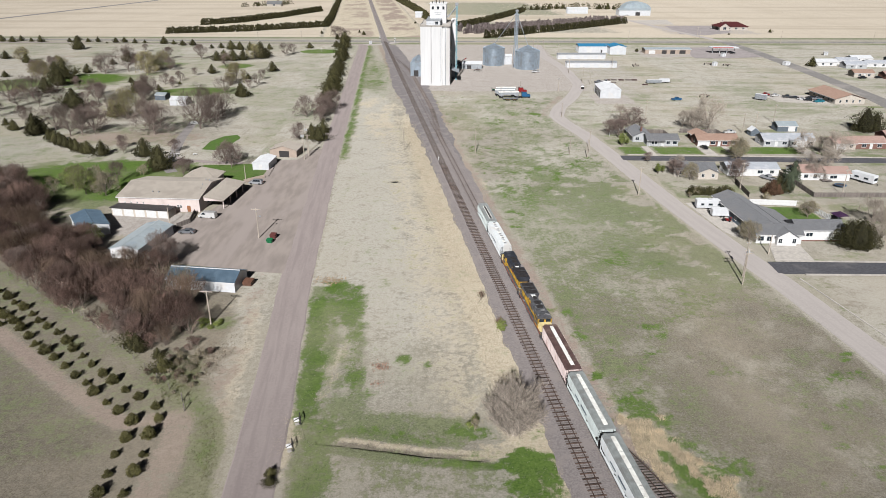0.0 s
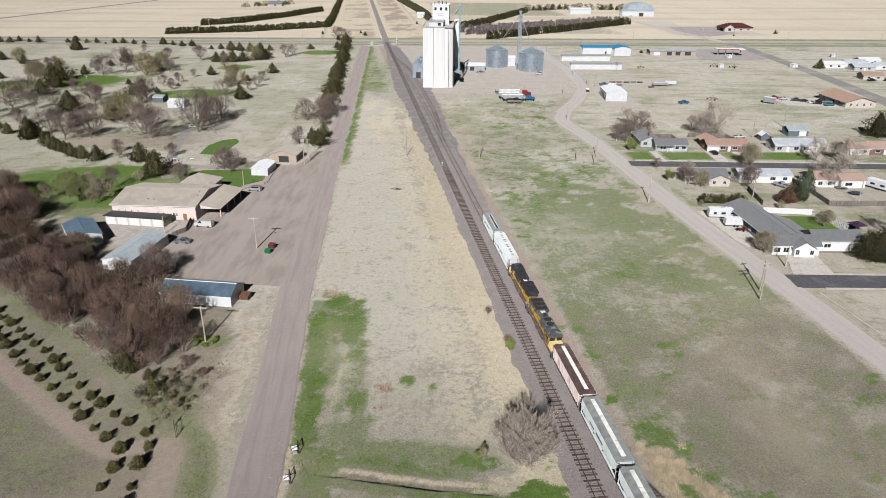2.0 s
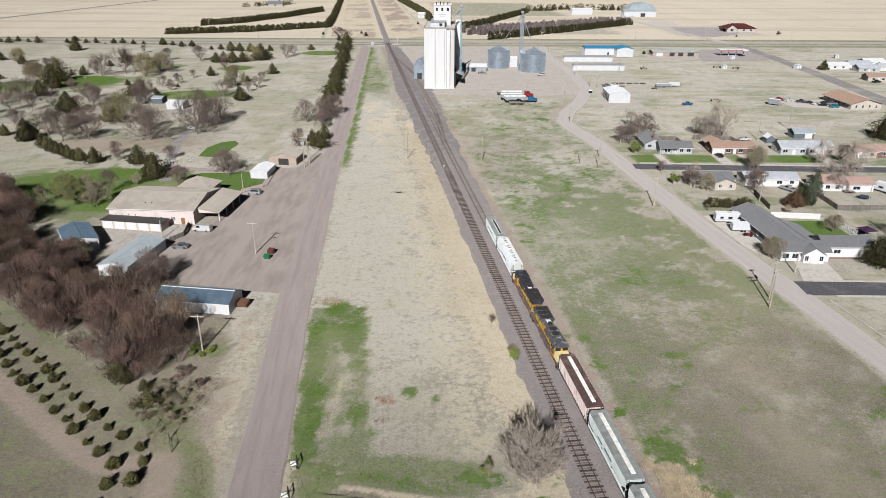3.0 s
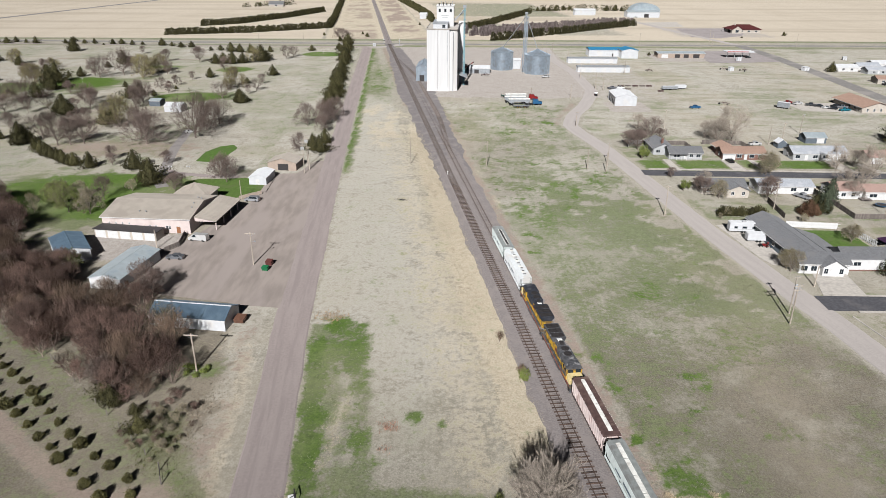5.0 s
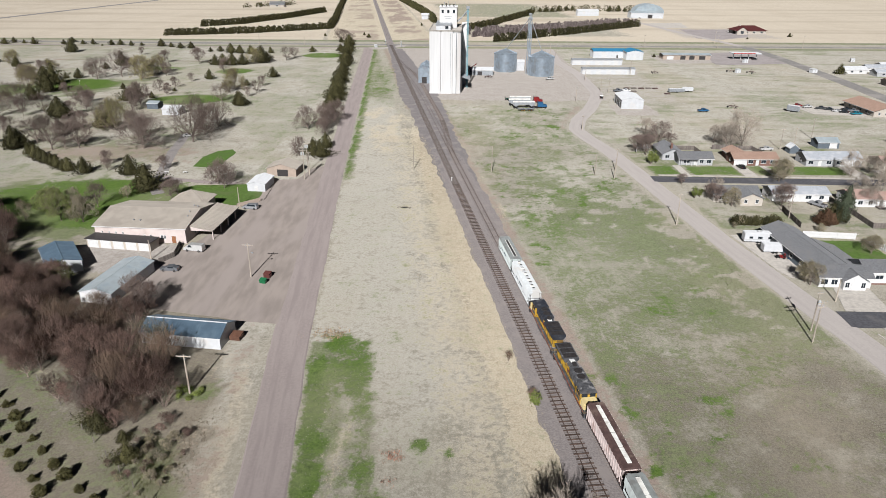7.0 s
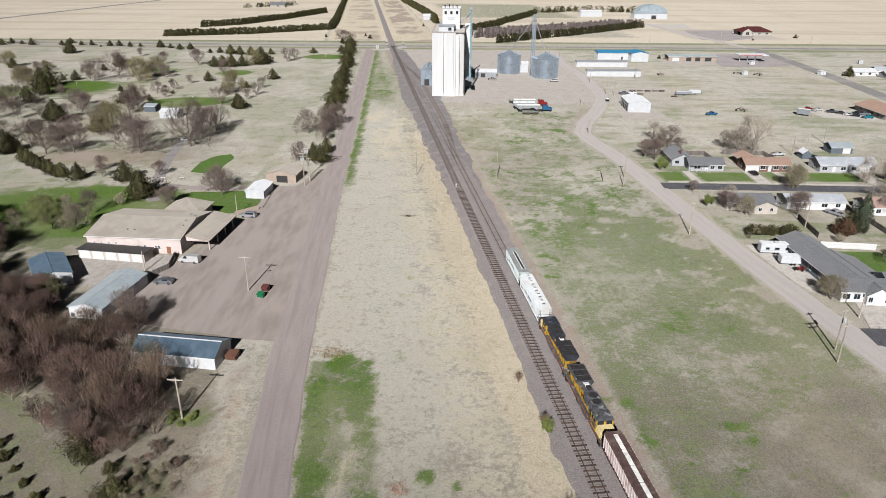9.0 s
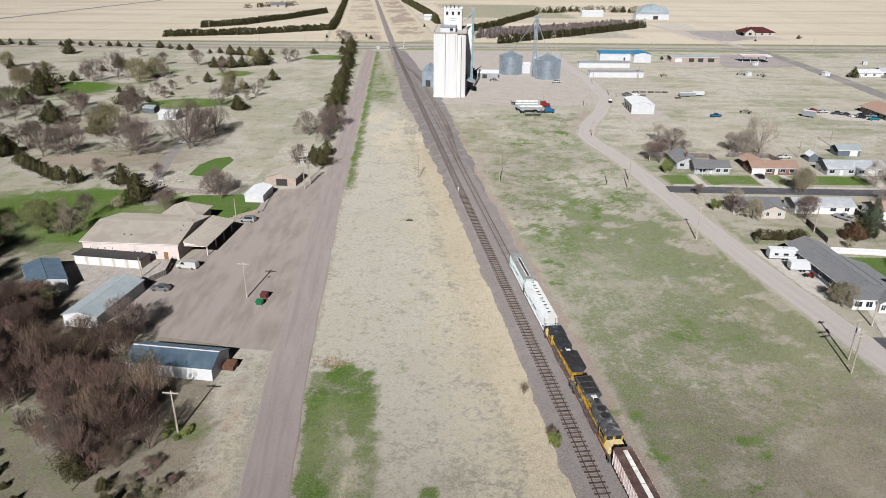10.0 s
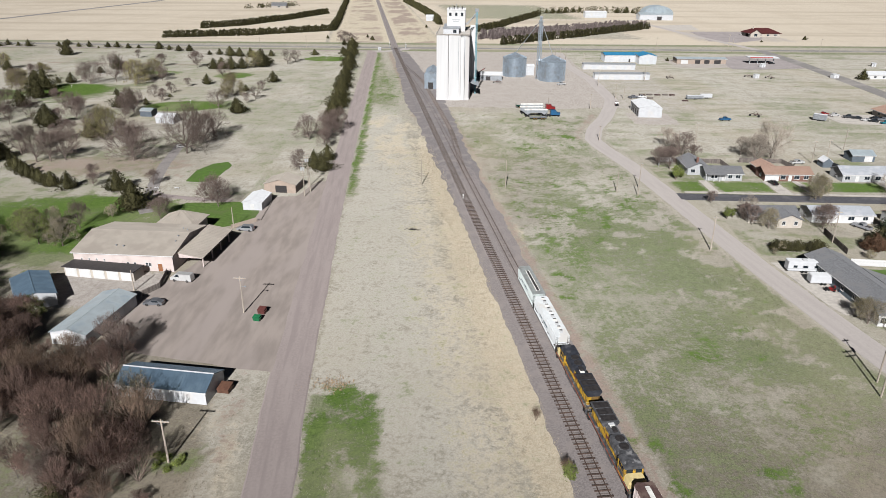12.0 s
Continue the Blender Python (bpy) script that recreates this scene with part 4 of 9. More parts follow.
def track(fn, a, b, label):
    top = thing("railway_track", float(fn(a)), a, 0, 0, label, "railway track", "railway tracks", "structure")
    ys = np.arange(a, b, 4.0)
    for o in (-0.755, 0.755):
        sh = Shape()
        vv = []
        for y in ys:
            x = float(fn(y)) - float(fn(a)) + o
            for dx, z in ((-0.07, 0.50), (-0.025, 0.53), (-0.036, 0.67), (0.036, 0.67), (0.025, 0.53), (0.07, 0.50)):
                vv.append((x + dx, y - a, z))
        part("rail", sh.add(vv, [(i * 6 + k, i * 6 + k + 1, i * 6 + 7 + k, i * 6 + 6 + k) for i in range(len(ys) - 1) for k in range(5)]), RAIL, top, "rust-brown steel rail")
    return top


def spur_x(y):
    """A short loading spur past the elevator."""
    y = np.asarray(y, dtype=float)
    return track_x(y) + 4.4 * (1 - ramp(y, 480, 600)) + 3.6 * ramp(y, 290, 370) * (1 - ramp(y, 470, 560))


def stub_x(y):
    """An old track that leaves the second one south of the field."""
    y = np.asarray(y, dtype=float)
    return siding_x(y) + 0.21 * np.clip(108 - y, 0, 60) * ramp(-y, -108, -84)


main_line = track(track_x, -200, 1300, "rusty steel track on dark wooden ties")
spur = track(spur_x, 285, 570, "rusty loading spur half buried in dirt beside the elevator")
stub = track(stub_x, -60, 104, "old rusty track branching off beside the train")
siding = track(siding_x, -200, 560, "second rusty steel track carrying the train")


# ---- plants ----
def stick(shape, a, b, ra, rb, n=3):
    """A thin tapering branch from a to b."""
    d = b - a
    u = d.orthogonal().normalized()
    w = d.cross(u).normalized()
    ring = [(math.cos(2 * math.pi * k / n), math.sin(2 * math.pi * k / n)) for k in range(n)]
    v = [tuple(a + (u * c + w * s_) * ra) for c, s_ in ring] + [tuple(b + (u * c + w * s_) * rb) for c, s_ in ring]
    shape.add(v, [(k, (k + 1) % n, (k + 1) % n + n, k + n) for k in range(n)])


def bent(rnd, d, amount):
    return (d + Vector((rnd.uniform(-1, 1), rnd.uniform(-1, 1), rnd.uniform(-1, 1))) * amount).normalized()


def leaf_bunch(shape, rnd, q, size, n, up=0.0):
    """A loose bunch of small pointed leaves."""
    for _ in range(n):
        c = q + Vector((rnd.gauss(0, 1), rnd.gauss(0, 1), rnd.gauss(0, 0.8))) * size * 0.55
        a = Vector((rnd.gauss(0, 1), rnd.gauss(0, 1), rnd.gauss(0, 0.7) + up)).normalized() * size * rnd.uniform(0.5, 0.9)
        b = a.orthogonal().normalized() * size * rnd.uniform(0.22, 0.4)
        shape.add([tuple(c - a * 0.4 - b), tuple(c - a * 0.4 + b), tuple(c + a)], [(0, 1, 2)])


def bare_tree_shapes(seed, h, spread, stems=0, open_=0.75, leaves=0, leaf_size=0.2, twig=0.022, fine=6, limbs=5, split=3, depth=4, foot=0.14):
    """Trunk and crown of a leafless or budding tree: limbs that fork again and again into fine twigs."""
    rnd = random.Random(seed)
    trunk, crown, leafage = Shape(), Shape(), Shape()

    def twigs(o, d, ln, n):
        for _ in range(n):
            e = o + (bent(rnd, d, 0.8) + Vector((0, 0, 0.15))) * ln * rnd.uniform(0.5, 1.0)
            w = (e - o).orthogonal().normalized() * twig
            crown.add([tuple(o - w), tuple(o + w), tuple(e)], [(0, 1, 2)])
            if leaves:
                leaf_bunch(leafage, rnd, o.lerp(e, rnd.uniform(0.4, 1.0)), leaf_size, leaves)

    def grow(p, d, ln, r, level):
        mid_ = p + bent(rnd, d, 0.10) * ln * 0.5
        d = bent(rnd, d, 0.14)
        end = mid_ + d * ln * 0.5
        r2 = r * 0.62
        if level >= depth:
            w = (end - p).orthogonal().normalized() * max(r, twig)
            crown.add([tuple(p - w), tuple(p + w), tuple(end)], [(0, 1, 2)])
            twigs(mid_, d, ln * 0.9, fine // 2)
            twigs(end, d, ln * 0.8, fine)
            return
        into, n = (trunk, 5) if level < 2 else (crown, 3)
        stick(into, p, mid_, r, (r + r2) / 2, n)
        stick(into, mid_, end, (r + r2) / 2, r2, n)
        if level == 0:
            for q in (p.lerp(mid_, 0.6), mid_):
                a = rnd.uniform(0, 6.28)
                grow(q, (d * 0.35 + Vector((math.cos(a), math.sin(a), 0.1))).normalized(), ln * 0.6, r2 * 0.4, max(depth - 2, 2))
        if level >= 1:
            for q in (mid_, mid_.lerp(end, 0.5)):
                a = rnd.uniform(0, 6.28)
                side = (bent(rnd, d, 0.9) + Vector((math.cos(a), math.sin(a), 0)) * 0.5).normalized()
                grow(q, side, ln * 0.5, r2 * 0.5, depth)
        turn = rnd.uniform(0, 6.28)
        u = d.orthogonal().normalized()
        w = d.cross(u).normalized()
        for k in range(split):
            a = turn + 2 * math.pi * k / split + rnd.uniform(-0.5, 0.5)
            tilt = rnd.uniform(0.25, 0.68)
            e = d * math.cos(tilt) + (u * math.cos(a) + w * math.sin(a)) * math.sin(tilt)
            grow(end, (e + Vector((0, 0, 0.10))).normalized(), ln * rnd.uniform(0.66, 0.84), r2 * rnd.uniform(0.75, 0.95), level + 1)

    r0 = h * 0.024
    top_ = Vector((rnd.uniform(-0.2, 0.2), rnd.uniform(-0.2, 0.2), h * foot))
    if not stems:
        stick(trunk, Vector((0, 0, -0.3)), top_, r0 * 1.25, r0, 7)
    for k in range(limbs):
        a = 2.4 * k + rnd.uniform(-0.4, 0.4)
        tilt = min(1.3, open_ * (0.12 if k == 0 else rnd.uniform(0.4, 1.5)))
        d = Vector((math.cos(a) * math.sin(tilt), math.sin(a) * math.sin(tilt), math.cos(tilt)))
        p = Vector((math.cos(a), math.sin(a), 0)) * rnd.uniform(0.1, 0.06 * h) - Vector((0, 0, 0.2)) if stems else top_ * rnd.uniform(0.8, 1.0)
        grow(p, d, h * 0.27 * rnd.uniform(0.85, 1.1), r0 * (0.4 if stems else 0.6), 0 if not stems else 1)
    high = max(q[2] for q in crown.v)
    wide_ = sorted(math.hypot(q[0], q[1]) for q in crown.v)[int(len(crown.v) * 0.985)]
    kz, kx = h / high, spread / 2 / wide_
    for sh_ in (trunk, crown, leafage):
        sh_.v = [(q[0] * kx, q[1] * kx, q[2] * kz) for q in sh_.v]
    return trunk, crown, leafage


def bare_tree(name, seed, h, spread, twigs, label, category="tree", leaf_mat=None, bark=None, **kw):
    """A prototype tree, kept at the place of its first use."""
    bark = bark or BARK
    trunk, crown, leafage = bare_tree_shapes(seed, h, spread, **kw)
    top = thing(name, 0, 0, -50, 0, label, category)
    part("trunk", trunk, bark, top)
    part("crown", crown, twigs, top)
    if leaf_mat:
        part("leaves", leafage, leaf_mat, top)
    return [top, h, False]


def cedar(seed, h, width, leaf_mat, label, name="juniper_tree", clumps=640, round_=0.75, low=0.04, size=0.5):
    rnd = random.Random(seed)
    top = thing(name, 0, 0, -50, 0, label, "tree")
    wood = Shape()
    wood.tube([(0, 0, -0.1), (0.05, 0, h * 0.4), (0, 0.05, h * 0.9)], [h * 0.02, h * 0.014, 0.02], 6)
    part("trunk", wood, BARK, top)
    crown = Shape()
    lobes = [(rnd.uniform(0, 6.28), rnd.uniform(0.1, 0.75), rnd.uniform(0.12, 0.4)) for _ in range(10)]
    for k in range(clumps):
        z = low + (1 - low) * (1 - math.sqrt(rnd.random())) ** 0.9
        ang = rnd.uniform(0, 2 * math.pi)
        r = (1 - z) ** round_ * (0.75 + 0.25 * min(1, (z - low) / 0.12 + 0.2))
        for la, lz, ls in lobes:
            da = abs((ang - la + math.pi) % (2 * math.pi) - math.pi)
            if da < 0.6 and abs(z - lz) < 0.14:
                r *= 1 + ls
        r *= width / 2 * (rnd.random() ** 0.35)
        q = Vector((r * math.cos(ang), r * math.sin(ang), z * h))
        out = Vector((math.cos(ang), math.sin(ang), 0.55))
        for _ in range(5):
            d = bent(rnd, out, 0.75) * size * rnd.uniform(0.7, 1.3) * (0.65 + 0.5 * (1 - z))
            w = d.orthogonal().normalized() * size * 0.26
            w = w * math.cos(k) + d.cross(w).normalized() * w.length * math.sin(k)
            crown.add([tuple(q - w), tuple(q + w), tuple(q + d)], [(0, 1, 2)])
    n = 11
    core = []
    for z, f in ((low, 0.5), (0.15, 0.72), (0.4, 0.6), (0.65, 0.4), (0.92, 0.06)):
        core += [(width / 2 * f * (1 - z) ** (round_ - 0.5) * 0.9 * rnd.uniform(0.75, 1.1) * math.cos(6.283 * k / n), width / 2 * f * (1 - z) ** (round_ - 0.5) * 0.9 * rnd.uniform(0.75, 1.1) * math.sin(6.283 * k / n), z * h) for k in range(n)]
    crown.add(core, [(a * n + k, a * n + (k + 1) % n, a * n + n + (k + 1) % n, a * n + n + k) for a in range(4) for k in range(n)])
    part("crown", crown, leaf_mat, top)
    return [top, h, False]


def plant(protos, places, rnd, group="", label="", scale=(0.9, 1.1), wide=1.0):
    for x, y, h in places:
        p = protos[rnd.randrange(len(protos))]
        s_ = h / p[1] * rnd.uniform(*scale)
        m = pose(x, y, -0.05, rnd.uniform(-3, 3), rnd.uniform(-3, 3), rnd.uniform(0, 360)) @ Matrix.Diagonal((s_ * wide * rnd.uniform(0.92, 1.08), s_ * wide * rnd.uniform(0.92, 1.08), s_, 1))
        if p[2]:
            ob = copy_thing(p[0], m)
        else:
            ob = p[0]
            ob.matrix_basis = m
            p[2] = True
        tagged(ob, label, group=group)


rnd = random.Random(11)
GREY_TREES = [bare_tree("bare_tree", 20 + k, 10, (8, 9.5, 11)[k], TWIG_GREY, "leafless grey-brown deciduous tree on dormant turf", limbs=6, fine=5, twig=0.026) for k in range(3)]
WIDE_TREES = [bare_tree("bare_tree", 30 + k, 14, (17, 19)[k], TWIG_GREY, "broad leafless tree with a dense rounded crown", limbs=8, open_=0.9, fine=6, twig=0.026, foot=0.12) for k in range(2)]
TAN_TREES = [bare_tree("bare_tree", 45, 9, 7, TWIG_TAN, "leafless tan tree in a dense thicket", stems=1, limbs=11, open_=0.45, fine=4)]
WOOD_TREES = [bare_tree("bare_tree", 40 + k, 9, (7.5, 8.5, 7, 8)[k], TWIG_BROWN, "leafless reddish-brown tree in a dense thicket", stems=k % 2, limbs=(6, 9, 6, 8)[k], open_=0.6, fine=4, twig=0.03, foot=0.12, bark=WOOD_BARK) for k in range(4)]
PALE_TREES = [bare_tree("bare_tree", 50 + k, 10, 9, TWIG_PALE, "leafless pale-barked tree beside houses", limbs=6) for k in range(2)]
BUD_TREES = [bare_tree("budding_tree", 60 + k, 10, (11, 12.5)[k], TWIG_GREY, "spreading tree with yellow-green spring buds", leaf_mat=BUD, leaves=1, leaf_size=0.24, stems=1, limbs=11, open_=0.8) for k in range(2)]
LEAF_TREES = [bare_tree("leafy_tree", 70 + k, 7, 6, TWIG_GREY, "small tree in fresh green leaf", leaf_mat=LEAF, leaves=1, leaf_size=0.22, limbs=6, fine=4, foot=0.2) for k in range(1)]
PALE_BUD = [bare_tree("budding_tree", 66, 10, 11.5, TWIG_PALE, "pale olive tree coming into leaf", leaf_mat=LEAF_DULL, leaves=1, leaf_size=0.2, stems=1, limbs=12, open_=0.8)]
OLIVE_TREES = [bare_tree("leafy_tree", 75 + k, 7, 6, TWIG_PALE, "dull olive tree coming into leaf", leaf_mat=LEAF_DULL, leaves=1, leaf_size=0.2, limbs=6, foot=0.12, fine=3) for k in range(2)]
CEDARS = [cedar(80 + k, 8, (6.4, 7.2, 5.8, 7.8)[k], CEDAR, "dark green juniper on dormant golf turf", clumps=850, round_=0.85, size=0.42) for k in range(4)]


def fan_shrub(seed, h, label):
    """A clump of many thin stems that fan out from one root."""
    r_ = random.Random(seed)
    wood, twigs = Shape(), Shape()
    for k in range(58):
        a, lean = r_.uniform(0, 6.28), r_.random() ** 0.6 * 0.62
        d = Vector((math.cos(a) * lean, math.sin(a) * lean, 1)).normalized()
        q = Vector((math.cos(a), math.sin(a), 0)) * lean * 2.0 * r_.random()
        n, ln = 7, h * r_.uniform(0.6, 1.0) * (1 - 0.35 * lean) / 7 * 1.1
        for i in range(n):
            d = bent(r_, d, 0.16)
            e = q + d * ln
            stick(wood, q, e, 0.06 * (1 - i / 8), 0.06 * (1 - (i + 1) / 8))
            if i > 0:
                for _ in range(7):
                    o = q.lerp(e, r_.random())
                    side = bent(r_, d, 0.85)
                    p2 = o + side * h * r_.uniform(0.10, 0.2)
                    stick(twigs, o, p2, 0.022, 0.012)
                    for _ in range(6):
                        o2 = o.lerp(p2, r_.uniform(0.3, 1.0))
                        t_ = (bent(r_, side, 0.7) + Vector((0, 0, 0.3))) * h * r_.uniform(0.05, 0.13)
                        w = t_.orthogonal().normalized() * 0.022
                        twigs.add([tuple(o2 - w), tuple(o2 + w), tuple(o2 + t_)], [(0, 1, 2)])
            q = e
    top = thing("bare_shrub", 0, 0, -50, 0, label, "shrub")
    grey = material("grey_shrub_twigs", (0.33, 0.285, 0.24), 0.95, vary=0.25, size=1, island=0.35)
    part("stem_clump", wood, TWIG_PALE, top)
    part("crown", twigs, grey, top)
    return [top, h, False]


def bush(seed, h, width, leaf_mat, label):
    """A low leafy bush: short stems under a rough dome of small leaves."""
    r_ = random.Random(seed)
    wood, leafage = Shape(), Shape()
    for k in range(16):
        a, lean = r_.uniform(0, 6.28), r_.random() * 0.8
        tip = Vector((math.cos(a) * lean * width * 0.45, math.sin(a) * lean * width * 0.45, h * (1 - 0.45 * lean * lean) * r_.uniform(0.7, 1.0)))
        stick(wood, Vector((math.cos(a), math.sin(a), -0.3)) * 0.1, tip, 0.03, 0.012)
        for _ in range(int(9 * width)):
            leaf_bunch(leafage, r_, tip * r_.uniform(0.35, 1.0) + Vector((r_.gauss(0, 0.06), r_.gauss(0, 0.06), r_.gauss(0, 0.03))) * width, 0.11 + 0.03 * width, 3, 0.3)
    top = thing("bush", 0, 0, -50, 0, label, "bush")
    part("stem_clump", wood, BARK, top)
    part("leaves", leafage, leaf_mat, top)
    return [top, h, False]


BUSHES = [bush(130 + k, 1.2, 1.3, LEAF, "rounded bright green bush") for k in range(2)]
BIG_BUSHES = [bush(134 + k, 4.5, 4.6, LEAF, "rounded green bush in a front yard") for k in range(2)]
ROUND_TREES = [cedar(86, 9, 8, CEDAR, "large dark rounded evergreen beside a house", round_=0.42, clumps=1700, size=0.36)]
HEDGE_BUSHES = [cedar(96, 4, 4, CEDAR, "dark rounded juniper in a clipped hedge", round_=0.35, clumps=700, size=0.3)]
BLUE_SPRUCE = [cedar(98, 8, 5.5, material("blue_green_spruce", (0.085, 0.105, 0.065), 0.9, vary=0.3, size=0.6, island=0.45), "blue-green spruce beside a white house", "spruce_tree", 900, 0.8, size=0.4)]
RUSSET_TREES = [cedar(88, 7, 5, RUSSET, "rust-brown evergreen in a back yard", round_=0.6)]

# ---- where the trees stand: x, y, height ----
CEDAR_HIGHWAY = [(-407, 657, 6), (-395, 653, 7), (-392, 662, 5.5), (-380, 657, 6), (-369, 653, 6.5), (-343, 654, 6), (-342, 667, 7), (-326, 654, 6), (-317, 654, 5.5),
    (-305, 645, 3), (-299, 650, 6.5), (-291, 650, 7.5), (-280, 646, 6), (-271, 646, 5.5), (-252, 642, 8), (-242, 638, 5), (-231, 630, 6), (-222, 630, 7), (-199, 610, 6),
    (-191, 611, 6), (-180, 603, 11), (-172, 600, 9), (-162, 596, 11), (-148, 604, 7), (-115, 612, 6), (-93, 620, 8)]
CEDAR_COURSE = [(-231.9, 404.9, 9.5), (-247.1, 554.9, 6), (-308.7, 521.7, 9), (-309, 601, 12), (-337, 543, 7), (-288, 459, 5), (-236, 428, 16), (-246, 453, 13), (-257, 464, 11), (-250, 476, 5), (-242, 476, 9), (-237, 529, 12),
    (-242, 515, 5), (-180, 404, 8), (-178, 413, 9), (-169, 412, 5), (-197, 439, 5), (-157, 475, 9), (-172, 536, 8), (-166, 536, 9), (-160, 536, 9), (-153, 539, 10),
    (-142, 549, 13), (-141, 562, 9), (-118, 485, 9), (-116, 396, 9)]
CEDAR_ROW = [(-114, 393, 8), (-127, 454, 4), (-164, 433, 2.5), (-194, 361, 11), (-200, 367, 8), (-164, 340, 10), (-163, 345, 8), (-197.8, 311.8, 6), (-207.1, 322.0, 5),
    (-182.9, 302.3, 13), (-182.7, 306.5, 9), (-172.6, 295.2, 6), (-167.6, 290.3, 6), (-162.7, 285.6, 6), (-159.2, 282.8, 5.5), (-155.4, 280.1, 6), (-151.5, 276.6, 5.5),
    (-147.9, 273.9, 5), (-144.8, 272.2, 6)]
CEDAR_ROAD = [(-90, 662, 10), (-87, 628, 9), (-84, 597, 9), (-81, 569, 8), (-78, 537, 9), (-76, 514, 8), (-73, 488, 8), (-72, 464, 9), (-69, 442, 8), (-67, 422, 8), (-66,
    406, 9), (-65, 390, 9), (-64, 374, 9), (-53.8, 293.2, 12), (-57.3, 296.1, 10), (-54.6, 307.5, 11)]
BARE_COURSE = [(-214, 364, 11), (-209, 374, 9), (-166.5, 301.4, 14), (-161.5, 302.5, 12), (-156.7, 304.6, 11), (-192, 386, 11), (-199, 392, 9), (-235, 481, 9), (-212,
    545, 10), (-186, 542, 14), (-247, 588, 7), (-110.0, 274.2, 7), (-130.1, 272.3, 6), (-126, 562, 10), (-123, 575, 8), (-117, 452, 8), (-115, 429, 7), (-117, 418, 7),
    (-127, 403, 9), (-166, 467, 6), (-168, 445, 6), (-173, 433, 7), (-168, 433, 6), (-272, 488, 9), (-230, 387, 11), (-239, 379, 11), (-226, 364, 9), (-217, 413, 8),
    (-222, 507, 9)]
BARE_MORE = [(-187.5, 374.7, 11), (-228.2, 472.6, 13), (-164.3, 421.3, 5), (-178.2, 311.9, 11.5), (-197.4, 324.3, 11), (-216.6, 482.6, 15), (-189.6, 487.6, 8.5), (-156.8, 505, 8.5), (-275, 470, 10), (-192, 366, 9),
    (-171.3, 336.3, 8), (-205, 332, 9), (-222, 340, 9), (-232, 350, 10), (-246, 372, 9)]
BARE_WIDE = [(-130.0, 304.8, 17), (-138.1, 319.1, 15), (-113.1, 315.9, 17), (-113, 331, 13), (-111, 344, 11), (-68, 340, 12), (-60, 343, 9), (-59, 357, 9), (-84.4, 257.9,
    8), (-63.0, 295.1, 8), (-166, 379, 11), (-167, 392, 11), (-169, 350, 8), (-176, 334, 8)]
BUD_COURSE = [(-257.4, 448, 15), (-278.2, 511.9, 9.5), (-314, 528, 9), (-270, 464, 14), (-277, 488, 12), (-201, 476, 12), (-199, 486, 13), (-198, 496, 11), (-132, 433, 12), (-131, 441, 10), (-156, 337, 12),
    (-161, 342, 10), (-146, 546, 10), (-241, 395, 10), (-286, 523, 9)]
CLUB_TREES = [(-131.6, 220.6, 8), (-113.6, 219.6, 9), (-124.2, 234.5, 7), (-109.9, 242.1, 5)]
CLUB_FRESH = [(-120.9, 220.7, 9.5), (-127.5, 226.5, 7)]
CLUB_BARE = [(-94.7, 241.0, 8), (-94.3, 245.0, 7), (-80.6, 252.7, 8), (-115.3, 232.9, 10), (-134.3, 280.0, 6)]
CLUB_CEDAR = [(-120, 268.2, 9), (-106.7, 249.2, 10.5), (-109.4, 255.5, 8.5), (-137.6, 269.7, 7.5)]
TOWN_BARE = [(74.8, 303.5, 10), (77.9, 300.0, 11), (81.3, 311.3, 8), (88.6, 318.3, 12), (90.4, 311.6, 8), (114.5, 310.4, 14), (122.7, 314.5, 14), (113.0, 320.7, 9), (80.2,
    260.8, 6), (85.7, 241.2, 9), (85.1, 244.9, 7), (105.7, 238.3, 9), (109.3, 243.1, 7), (79.1, 311.2, 7)]
TOWN_BARE_EAST = [(134.6, 238.9, 9), (145.7, 251.8, 10), (155.8, 263.5, 10), (155.4, 276.2, 9), (146.3, 271.8, 9), (123.5, 179.4, 8), (128.7, 192.7, 8), (133.5, 192.7,
    8), (138.8, 251.8, 8), (89.3, 251.4, 7), (86, 333, 8), (89.8, 326.8, 8), (125, 333, 8)]
TOWN_LEAFY = [(76.2, 286.5, 6.0), (78.6, 288.4, 4), (80.0, 246.0, 5.5), (82.2, 247.3, 4), (89.4, 238.1, 7), (116.6, 264.8, 9.5), (118.6, 266.0, 8)]
TOWN_LEAFY_SOUTH = [(86.9, 180.1, 7), (86.5, 181.8, 6), (113.1, 199.8, 6), (116.1, 203.4, 5), (85.6, 221.5, 3), (107.2, 215.8, 3), (82.7, 218.5, 2.2)]
TOWN_DARK = [(114.9, 175.3, 9), (113.4, 176.9, 8), (117.4, 176.2, 8), (117.4, 224.7, 8), (116.3, 227.7, 7), (193.5, 311.5, 12), (198.5, 312.5, 10),
    (269, 513, 11)]
TOWN_RUSSET = [(111.6, 221.6, 7), (110.5, 223.4, 6), (114.0, 222.2, 6)]
FAR_TREES = [(-80, 720, 7), (-87, 742, 5), (-124, 730, 6), (-95, 671, 8), (-101, 680, 9), (472, 741, 5), (342, 750, 5), (-291, 1145, 9), (128, 1060, 10), (137, 1061, 11),
    (145, 1061, 10), (156, 1072, 11), (169, 1084, 9), (180, 1096, 10), (230, 1074, 11), (243, 1075, 11), (252, 1075, 10), (262, 1064, 9), (290, 727, 3), (-33, 844, 5),
    (162, 594, 5)]

